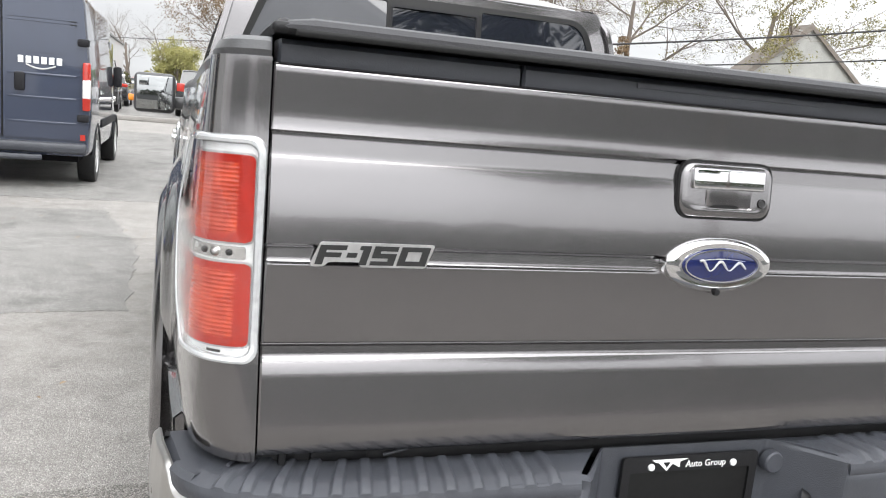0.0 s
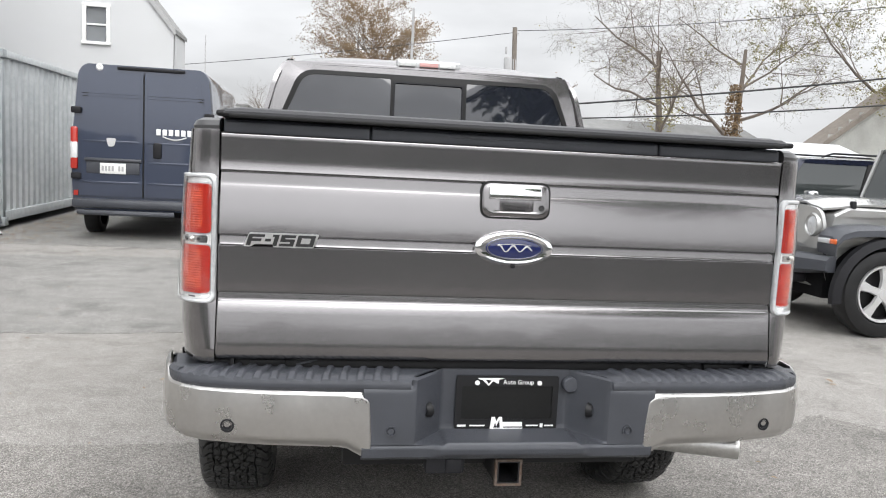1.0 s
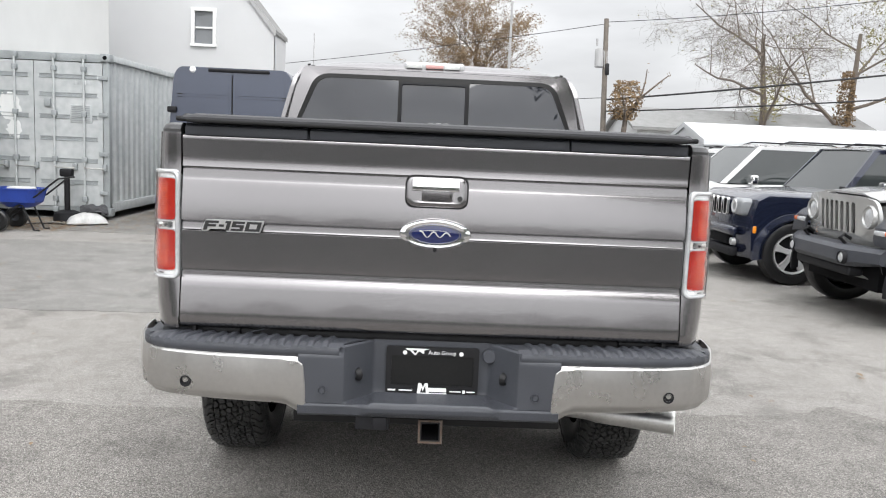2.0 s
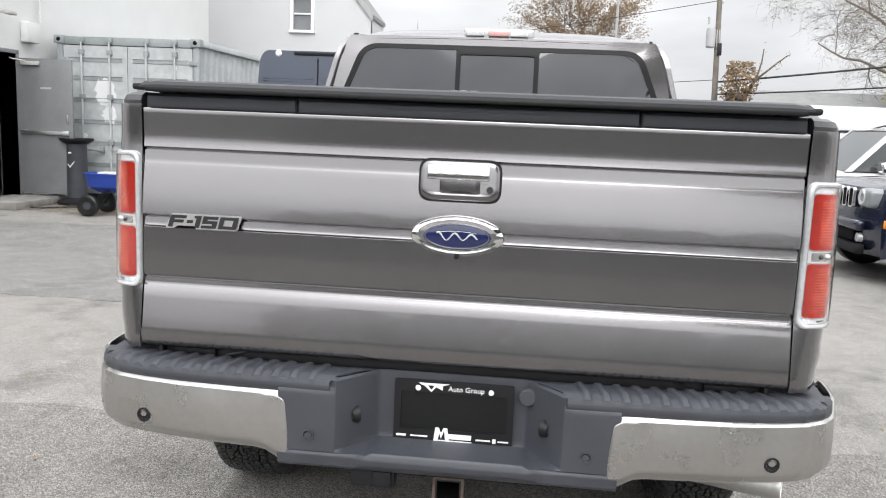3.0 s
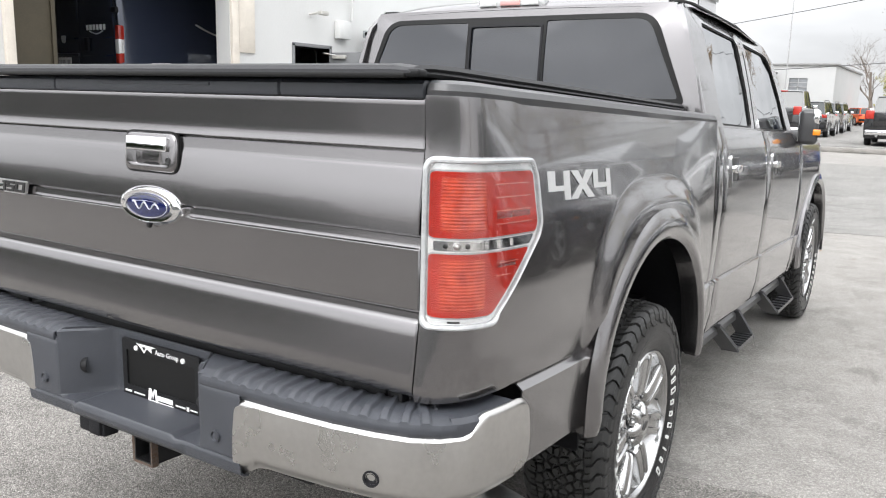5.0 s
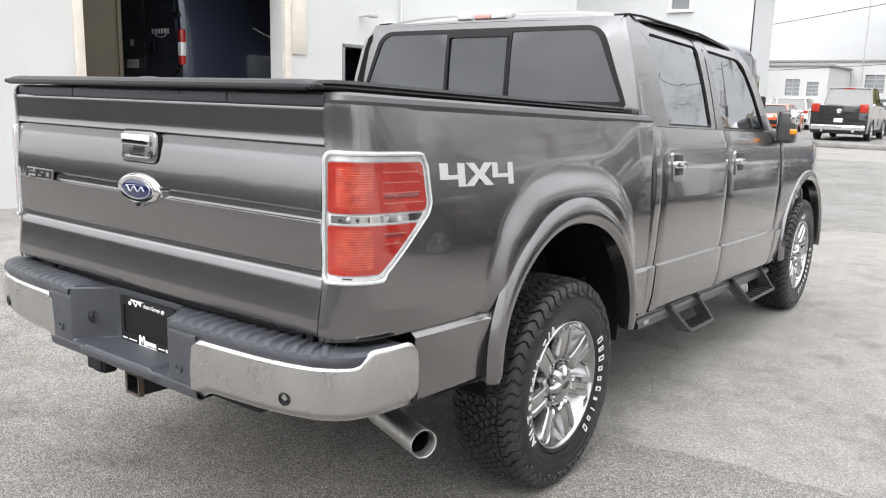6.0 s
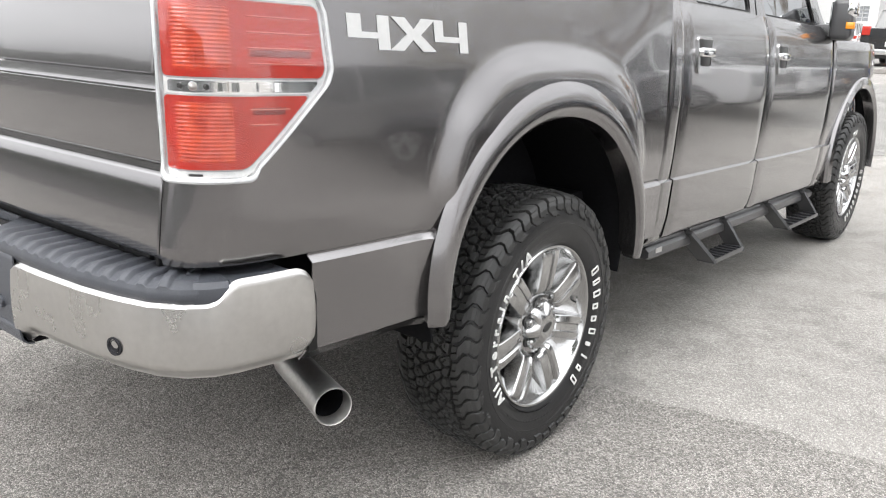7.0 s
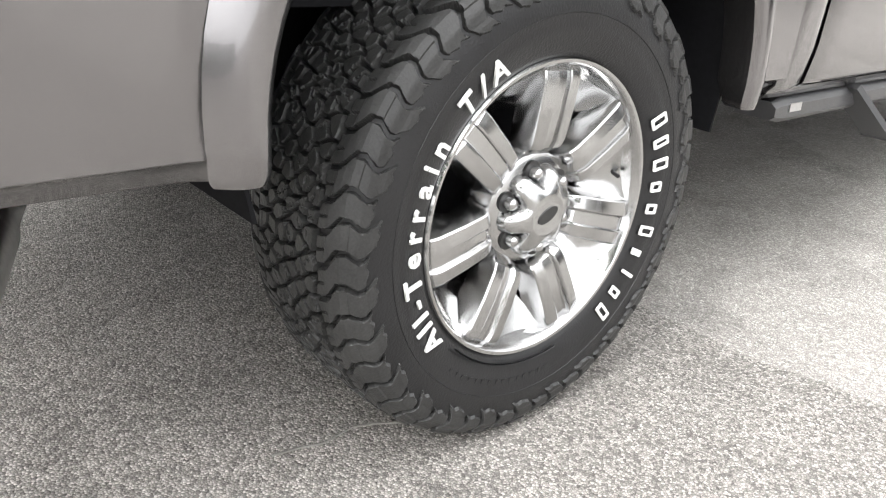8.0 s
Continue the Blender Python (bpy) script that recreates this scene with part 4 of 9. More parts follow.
# bed cover
def bed_cover():
    prof = [(-0.832, 1.553), (-0.836, 1.560), (-0.828, 1.568), (-0.79, 1.574), (0.79, 1.574), (0.828, 1.568), (0.836, 1.560), (0.832, 1.553)]
    cov = None
    for k, (y0, y1) in enumerate(((-0.048, 0.60), (0.606, 1.22), (1.226, 1.84))):
        rings = []
        for y in [y0, y0 + 0.006, y0 + 0.03] + [y0 + 0.06 + (y1 - y0 - 0.08) * j / 8 for j in range(9)] + [y1]:
            f = interp(y - y0, [0, 0.006, 0.03], [0.35, 0.75, 1.0]) if k == 0 else interp(y - y0, [0, 0.006], [0.9, 1.0])
            sag = 0.004 * math.sin(math.pi * (y - y0) / (y1 - y0))
            rings.append([(x, y, 1.553 + (z - 1.553) * f + (sag if abs(x) < 0.82 and z > 1.572 else 0)) for x, z in prof])
        o = tp("bed_cover" if cov is None else "cover_panel", sweep(rings), M["vinyl"], "black vinyl folding bed cover" if cov is None else "", parent=cov or truck)
        cov = cov or o
    # side rails under the cover, with end caps
    for sd in (1, -1):
        rings = [[(sd * (x - 0.012 * (1 - f)), y, 1.549 + (z - 1.549) * f) for x, z in ((0.79, 1.549), (0.846, 1.549), (0.850, 1.556), (0.842, 1.562), (0.846, 1.568), (0.836, 1.578), (0.79, 1.57))] for y, f in ((-0.034, 0.25), (-0.028, 0.55), (-0.012, 0.78), (0.03, 0.92), (0.12, 1.0), (1.86, 1.0))]
        tp("cover_rail", sweep(rings), M["black_steel"], parent=cov)
        tp("rail_end", boxes(((sd * 0.832, -0.030, 1.5545), (0.044, 0.034, 0.016)), bevel=0.006, seg=3), M["black_steel"], parent=cov)
    tp("front_seal", boxes(((0.0, -0.042, 1.549), (1.64, 0.014, 0.012)), bevel=0.004), M["seal"], parent=cov)
    # small silver mark on the rear panel
    tp("maker_mark", boxes(((-0.005, 0.03, 1.5765), (0.085, 0.030, 0.003)), bevel=0.001), M["badge_dark"], "small silver-grey mark", parent=cov)
    for k in range(3):
        tp("mark_bar", boxes(((-0.03 + 0.025 * k, 0.03, 1.5785), (0.016, 0.016, 0.0015))), M["silver_decal"], parent=cov)


bed_cover()

# cab
_cz = [0.585, 0.62, 0.70, 0.846, 0.853, 0.95, 1.15, 1.30, 1.42, 1.50]
_cx = [0.930, 0.962, 0.978, 0.988, 0.974, 0.982, 0.990, 0.986, 0.972, 0.945]
_gz = [1.50, 1.71, 1.90, 1.995, 2.045]
_gx = [0.908, 0.862, 0.812, 0.762, 0.69]


def doorskin(y, z, off=0.0, side=1):
    x = interp(z, _cz, _cx)
    x -= 0.05 * smooth(4.75, 5.4, y) ** 2
    return Vector((side * (x + off), y, z))


def panel(name, side, y0, y1, z0, z1, slant=0.0, keep=None, nu=24, nv=26, front=None):
    if nv > 20:
        zr = [z0, z0 + 0.006] + [z0 + 0.02 + (0.836 - z0 - 0.02) * k / 8 for k in range(9)] + [0.841, 0.846, 0.853, 0.858, 0.866] + [0.866 + (z1 - 0.866) * k / 20 for k in range(1, 20)] + [z1 - 0.006, z1]
    else:
        zr = [z0 + (z1 - z0) * k / nv for k in range(nv + 1)]
    nv = len(zr) - 1

    def fn(u, v):
        z = interp(v * nv, range(nv + 1), zr)
        yy0 = y0 + slant * (z - 1.0)
        yy1 = (front(z) if front else y1 + slant * (z - 1.0))
        p = doorskin(yy0 + (yy1 - yy0) * u, z, 0.0, side)
        # rolled edges at the shut lines
        q = min(u * (yy1 - yy0), (1 - u) * (yy1 - yy0))
        p.x -= side * 0.006 * smooth(0.008, 0.0, q)
        return p
    return tp(name, grid(nu, nv, fn, keep, thick=0.004), M["paint"])


cab_shell = tp("cab_core", boxes(((0.0, 3.0, 1.02), (1.86, 2.1, 0.86))), M["gap"])


def side_glass(side):
    """The upper side of the cab: one frame with two window openings, panes set into it."""
    def fn(a, b, h):
        x = interp(b, _gz, _gx)
        return (side * (x - 0.022 + h), a, b)
    outline = [(1.915, 1.50), (4.10, 1.50), (4.00, 1.60), (3.88, 1.76), (3.77, 1.90), (3.66, 1.985), (3.46, 2.018), (3.0, 2.025), (2.5, 2.025), (2.10, 2.015), (1.99, 1.985), (1.945, 1.92), (1.925, 1.70)]
    w1 = rounded([(2.26, 1.508), (2.88, 1.508), (2.83, 1.935), (2.20, 1.94), (2.165, 1.89)], [0.03, 0.02, 0.03, 0.05, 0.05], 4)
    w2 = rounded([(3.08, 1.508), (3.90, 1.508), (3.72, 1.80), (3.58, 1.930), (3.0, 1.937)], [0.02, 0.03, 0.1, 0.06, 0.03], 4)
    # dense edges so that the frame follows the curve of the side
    def dense(loop, d=0.05):
        out = []
        for p, q in zip(loop, loop[1:] + loop[:1]):
            k = max(1, int(math.dist(p, q) / d))
            out += [(p[0] + (q[0] - p[0]) * i / k, p[1] + (q[1] - p[1]) * i / k) for i in range(k)]
        return out
    fr = tp("window_surround", plate(dense(outline), fn, 0.022, [dense(w1), dense(w2)]), M["paint"], sharp=40)
    for w in (w1, w2):
        c = Vector((sum(p[0] for p in w) / len(w), sum(p[1] for p in w) / len(w)))
        big = [tuple(c + (Vector(p) - c) * 1.0) for p in w]
        tp("side_window", plate(dense(big), lambda a, b, h: (side * (interp(b, _gz, _gx) - 0.016 + h), a, b), 0.005), M["side_tint"], "tinted side window with a bright sheen", parent=fr)
        rim = [tuple(c + (Vector(p) - c) * 0.965) for p in w]
        tp("window_seal", plate(dense(big), lambda a, b, h: (side * (interp(b, _gz, _gx) - 0.0125 + h), a, b), 0.007, [dense(rim)]), M["seal"], parent=fr)
    # B-pillar shut line and drip rail
    for y0, y1 in ((2.955, 2.93),):
        tp("pillar_gap", sweep([[(side * (interp(z, _gz, _gx) - 0.004 + o), y0 + (y1 - y0) * (z - 1.5) / 0.45 + dy, z) for dy, o in ((-0.004, 0), (0.004, 0), (0.004, 0.0055), (-0.004, 0.0055))] for z in np.linspace(1.503, 1.93, 8)]),
           M["seal"], parent=fr)
    return fr


def cab():
    for sd in (1, -1):
        cc = panel("cab_corner", sd, 1.925, 2.035, 0.60, 1.50, nu=6)
        tp("corner_flange", grid(2, 24, lambda u, v: doorskin(1.927 + 0.003 * u, 0.60 + 0.90 * v, -0.004 - 0.07 * u, sd), thick=0.003), M["paint"], parent=cc)
        for nm, y0, y1 in (("rear_door", 2.043, 2.990), ("front_door", 2.998, 4.085)):
            d = panel(nm, sd, y0, y1, 0.615, 1.497, slant=-0.03)
            # body-side ridge, handle and its cup
            yc, zc = (2.190, 1.312) if nm == "rear_door" else (3.135, 1.316)
            xs = interp(zc, _cz, _cx)
            tp("handle_cup", boxes(((sd * (xs + 0.0025), yc + 0.015, zc), (0.006, 0.118, 0.118)), bevel=0.002), M["badge_dark"], parent=d)
            bz = rounded([(yc - 0.052, zc - 0.068), (yc + 0.086, zc - 0.068), (yc + 0.086, zc + 0.070), (yc - 0.052, zc + 0.070)], 0.020, 4)
            ho = rounded([(yc - 0.036, zc - 0.040), (yc + 0.068, zc - 0.040), (yc + 0.068, zc + 0.056), (yc - 0.036, zc + 0.056)], 0.014, 4)
            tp("handle_bezel", plate(bz, lambda a, b, h: (sd * (interp(b, _cz, _cx) + h), a, b), 0.008, [ho]), M["wheel_chrome"], parent=d)
            tp("handle", boxes(((sd * (xs + 0.016), yc + 0.015, zc + 0.012), (0.014, 0.124, 0.034)), ((sd * (xs + 0.007), yc - 0.042, zc + 0.012), (0.020, 0.016, 0.028)), ((sd * (xs + 0.007), yc + 0.068, zc + 0.012), (0.020, 0.016, 0.028)), bevel=0.008, seg=3),
               M["chrome"], "chrome door handle", parent=d)
        panel("rocker", sd, 1.93, 4.10, 0.585, 0.611, nu=30, nv=4)
        side_glass(sd)
        panel("front_fender", sd, 4.093, 5.28, 0.60, 1.45, keep=lambda u, v: not in_fr(u, v), nu=50, nv=40)
        # front flare
        rings = []
        for k in range(47):
            a = math.pi * 1.06 - math.pi * 1.12 * k / 46
            cy, cz = 4.845 + 0.56 * math.cos(a), AZ + 0.055 + 0.50 * math.sin(a)
            o = Vector((math.cos(a), math.sin(a)))
            x0 = 0.974
            rings.append([(sd * x, cy + o.x * q, cz + o.y * q) for q, x in ((0.03, x0 + 0.006), (0.018, x0 + 0.024), (-0.02, x0 + 0.034), (-0.045, x0 + 0.02), (-0.05, x0 - 0.04), (0.0, x0 - 0.04))])
        tp("wheel_arch_flare", sweep(rings), M["paint"])
        wheel_well(sd, 4.845, 0.055)
    # roof

    def roof(u, v):
        y = 1.945 + (3.80 - 1.945) * u ** 1.3
        q = 2 * v - 1
        w = 0.765 - 0.05 * smooth(2.25, 1.95, y)
        zc = interp(y, [1.945, 1.965, 2.0, 2.05, 2.15, 2.6, 3.1, 3.6, 3.80], [1.985, 2.005, 2.026, 2.042, 2.055, 2.068, 2.064, 2.035, 1.985])
        drop = 0.045 * abs(q) ** 8 + 0.012 * q * q
        zr = zc - drop * smooth(1.945, 2.05, y) - 0.012 * q * q * (1 - smooth(1.945, 2.05, y))
        yy = y + 0.05 * (abs(q) ** 4) * smooth(2.3, 1.95, y) * 0.4
        return Vector((w * q * (1 + 0.0 * q), yy, zr))
    rf = tp("roof", grid(40, 40, roof, thick=0.005), M["paint"])
    for sd in (1, -1):
        rings = [[(sd * (0.755 + o - 0.03 * smooth(2.2, 1.97, y)), y, interp(y, [1.97, 2.1, 3.0, 3.5], [1.99, 2.012, 2.018, 1.985]) + z) for o, z in ((-0.012, 0.0), (0.004, 0.0), (0.004, 0.008), (-0.012, 0.010))] for y in np.linspace(1.98, 3.5, 16)]
        tp("drip_rail", sweep(rings), M["seal"], parent=rf)
    # rear wall with its window
    def rear(a, b, h):
        y = interp(b, [1.40, 1.50, 1.75, 1.90, 1.96], [1.905, 1.905, 1.918, 1.932, 1.948]) + 0.045 * (abs(a) / 0.9) ** 4
        return (a, y - h + 0.02, b)
    hw = lambda z: interp(z, [1.40, 1.50, 1.71, 1.90, 1.995], [0.935, 0.92, 0.862, 0.800, 0.74])
    zs = np.linspace(1.40, 1.992, 12)
    outl = [(hw(z), float(z)) for z in zs] + [(x, 1.992) for x in np.linspace(0.6, -0.6, 9)] + [(-hw(z), float(z)) for z in zs[::-1]] + [(x, 1.40) for x in np.linspace(-0.8, 0.8, 9)]
    hole = rounded([(-0.815, 1.585), (0.815, 1.585), (0.668, 1.945), (-0.668, 1.945)], [0.03, 0.03, 0.07, 0.07], 6)
    def dens(loop, d=0.08):
        out = []
        for p, q in zip(loop, loop[1:] + loop[:1]):
            k = max(1, int(math.dist(p, q) / d))
            out += [(p[0] + (q[0] - p[0]) * i / k, p[1] + (q[1] - p[1]) * i / k) for i in range(k)]
        return out
    rw = tp("cab_back", plate(outl, rear, 0.02, [dens(hole)]), M["paint"], sharp=40)
    gb = rounded([(-0.825, 1.578), (0.825, 1.578), (0.676, 1.952), (-0.676, 1.952)], [0.03, 0.03, 0.08, 0.08], 7)
    gi = rounded([(-0.796, 1.600), (-0.208, 1.600), (-0.208, 1.930), (-0.652, 1.930)], [0.02, 0.01, 0.01, 0.06], 6)
    gk = [(-x, z) for x, z in gi][::-1]
    gc = rounded([(-0.186, 1.600), (0.170, 1.600), (0.170, 1.908), (-0.186, 1.908)], 0.012, 3)
    gk = [(x - 0.014 if x < 0.3 else x, z) for x, z in gk]
    lay = lambda d: (lambda a, b, h: rear(a, b, h + d))
    tp("window_border", plate(dens(gb), lay(0.021), 0.005, [dens(gi), dens(gc), dens(gk)]), M["seal"], parent=rw)
    for w, nm in ((gi, "rear_window"), (gc, "sliding_window"), (gk, "rear_window")):
        tp(nm, plate(dens(w), lay(0.016 if nm == "rear_window" else 0.013), 0.005), M["tint"], "dark tinted rear window", parent=rw)
    tp("slider_rail", plate(rounded([(-0.195, 1.595), (0.180, 1.595), (0.180, 1.918), (-0.195, 1.918)], 0.012, 3), lay(0.0262), 0.004, [gc]), M["black_plastic"], parent=rw)
    # high stop lamp
    M["stop_clear"] = mat("hazy_clear_lens", (0.60, 0.60, 0.59), 0.4, var=0.15, scale=40)
    cl = tp("high_stop_lamp", boxes(((-0.008, 1.990, 2.016), (0.345, 0.054, 0.050)), bevel=0.016, seg=4), M["lamp_white"], "high stop lamp with clear ends")
    tp("red_lens", boxes(((-0.008, 1.961, 2.016), (0.10, 0.008, 0.024)), bevel=0.003), M["pink"], "pale red lens", parent=cl)
    for sx in (-0.115, 0.10):
        tp("cargo_lens", boxes(((-0.008 + sx, 1.961, 2.016), (0.085, 0.006, 0.024)), bevel=0.003), M["stop_clear"], parent=cl)
    # windscreen, bonnet and nose
    tp("windscreen", grid(8, 12, lambda u, v: Vector(((2 * v - 1) * (0.70 + 0.2 * (1 - u)), 4.16 - 0.40 * u, 1.50 + 0.48 * u))
                          + Vector((0, 0.10 * (1 - (2 * v - 1) ** 2), 0)), thick=0.006), M["glass"])

    def bonnet(u, v):
        q = 2 * v - 1
        y = 4.18 + 1.12 * u
        z = interp(u, [0, 0.5, 0.8, 0.93, 1.0], [1.505, 1.47, 1.42, 1.36, 1.24]) - 0.045 * abs(q) ** 5
        return Vector((q * (0.945 - 0.05 * u), y - 0.10 * q * q * u, z))
    tp("bonnet", grid(24, 24, bonnet, thick=0.005), M["paint"])
    tp("nose", boxes(((0.0, 5.16, 0.98), (1.80, 0.22, 0.62)), bevel=0.08, seg=4), M["chrome"], "chrome front bumper and grille")
    # cabin lining and seats seen through the glass
    tp("cabin_floor", boxes(((0.0, 3.0, 1.46), (1.78, 2.0, 0.02))), M["gap"])
    for x in (-0.42, 0.42):
        for y in (2.45, 3.30):
            s = tp("seat_back", boxes(((x, y, 1.60), (0.50, 0.14, 0.36)), bevel=0.05, seg=3), M["vinyl"])
            tp("head_rest", boxes(((x, y - 0.02, 1.84), (0.26, 0.10, 0.16)), bevel=0.04, seg=3), M["vinyl"], parent=s)


def fender_row(v):
    z0, z1 = 0.60, 1.45
    zr = [z0, z0 + 0.006] + [z0 + 0.02 + (0.836 - z0 - 0.02) * k / 8 for k in range(9)] + [0.841, 0.846, 0.853, 0.858, 0.866] + [0.866 + (z1 - 0.866) * k / 20 for k in range(1, 20)] + [z1 - 0.006, z1]
    return interp(v * (len(zr) - 1), range(len(zr)), zr)


def in_fr(u, v):
    y, z = 4.093 + (5.28 - 4.093) * u, fender_row(v)
    return abs(y - 4.845) < 0.535 and (z < AZ + 0.055 or ((y - 4.845) / 0.535) ** 2 + ((z - AZ - 0.055) / 0.48) ** 2 < 1)


cab()


def mirror(side):
    """The near-side mirror is folded against the door, the far one stands out."""
    if side > 0:
        c, q = Vector((1.005, 4.06, 1.543)), Matrix.Rotation(radians(-82), 4, "Z")
    else:
        c, q = Vector((-1.110, 3.50, 1.530)), Matrix.Identity(4)
    at_ = Matrix.Translation(c) @ q

    def bit(name, items, material, label="", parent=None, bevel=0.01, seg=3):
        bm = boxes(*items, bevel=bevel, seg=seg)
        bm.transform(at_)
        return tp(name, bm, material, label, parent=parent)
    # local: glass towards -y, cap towards +y
    a = bit("door_mirror", (((0, 0, 0), (0.215, 0.11, 0.215)),), M["satin_black"], "black door mirror with a chrome cap", bevel=0.03, seg=4)
    bit("cap", (((0.0, 0.030, 0.058), (0.218, 0.070, 0.105)),), M["chrome"], "chrome cap", a, 0.035, 4)
    bit("mirror_glass", (((0, -0.0565, 0), (0.185, 0.006, 0.18)),), M["mirror"], "mirror glass", a, 0.002)
    bit("spot_mirror", (((-0.055 if side < 0 else 0.055, -0.061, 0.06), (0.05, 0.004, 0.045)),), M["mirror"], "", a, 0.001)
    bit("turn_lamp", (((0.083 if side > 0 else -0.10, 0.046 if side > 0 else 0.02, -0.032), (0.060 if side > 0 else 0.075, 0.044 if side > 0 else 0.02, 0.036)),), M["amber"], "orange turn lamp", a, 0.006)
    arm = Vector((side * 0.955, 4.0 if side > 0 else 3.56, 1.485))
    tp("arm", boxes((tuple(arm), (0.12, 0.07, 0.07)), bevel=0.02), M["satin_black"], parent=a)


for sd in (1, -1):
    mirror(sd)


# side steps with dropped hoops
def side_step(side):
    X = 0.900
    bm = bmesh.new()
    rings = []
    for y in (2.0, 2.04, 4.20, 4.24):
        q = 0.7 if y in (2.0, 4.24) else 1.0
        rings.append([(side * (X + dx), y, 0.548 + dz * q) for dx, dz in ((-0.07, -0.03), (0.02, -0.03), (0.032, -0.018), (0.032, 0.012), (0.016, 0.030), (-0.07, 0.030))])
    st = tp("side_step", sweep(rings), M["satin_black"], "black side step bar with dropped hoops")
    for y0, y1, y2, y3 in ((2.39, 2.51, 2.86, 2.80), (3.42, 3.56, 4.10, 4.03)):
        path = [(X + 0.02, y0, 0.575), (X + 0.085, y1, 0.447), (X + 0.085, y2, 0.447), (X + 0.02, y3, 0.575)]
        bm = bmesh.new()
        for p, q in zip(path, path[1:]):
            p, q = Vector(p), Vector(q)
            t = (q - p).normalized()
            up = Vector((1, 0, 0)).cross(t)
            rr = []
            for c in (p - t * 0.008, q + t * 0.008):
                rr.append([Vector((side * (c + Vector((dx, 0, 0)) + up * dz).x, (c + up * dz).y, (c + up * dz).z)) for dx, dz in ((-0.05, -0.010), (0.03, -0.010), (0.03, 0.010), (-0.05, 0.010))])
            sweep(rr, bm=bm)
        h = tp("hoop", bm, M["satin_black"], parent=st)
        bm = bmesh.new()
        for k in range(6):
            box(bm, (side * (X + 0.075), y1 + 0.05 + (y2 - y1 - 0.1) * k / 5, 0.4625), (0.085, 0.022, 0.008), 0.002, 1)
        tp("tread", bm, M["black_plastic"], parent=h)
    for y in (2.25, 3.1, 3.95):
        tp("bracket", boxes(((side * 0.78, y, 0.56), (0.14, 0.06, 0.03))), M["black_steel"], parent=st)
    tp("maker_bar", boxes(((side * (X + 0.0335), 2.09, 0.553), (0.003, 0.055, 0.020))), M["brushed"], parent=st)


for sd in (1, -1):
    side_step(sd)


# wheels: built round the origin, outer face towards +x
TYRE_R = 0.426


def tyre_path(w):
    """Across the tread from its middle (w = 0) over the shoulder to the sidewall: x, radius, outward normal."""
    s = 1 if w >= 0 else -1
    a = abs(w)
    ws = [0.0, 0.06, 0.100, 0.120, 0.138, 0.160, 0.190]
    xs = [0.0, 0.06, 0.100, 0.118, 0.130, 0.1375, 0.1415]
    rs = [0.4105, 0.4100, 0.4070, 0.4000, 0.3870, 0.3670, 0.3380]
    x, r = interp(a, ws, xs), interp(a, ws, rs)
    x2, r2 = interp(a + 0.004, ws, xs), interp(a + 0.004, ws, rs)
    x1, r1 = interp(a - 0.004, ws, xs), interp(a - 0.004, ws, rs)
    if a < 0.004:
        n = Vector((0, 1))
    else:
        n = Vector((-(r2 - r1), x2 - x1)).normalized()
    return s * x, r, Vector((s * n.x, n.y))


def tri_wave(t):
    return 4.0 * np.abs(t - np.floor(t + 0.5)) - 1.0


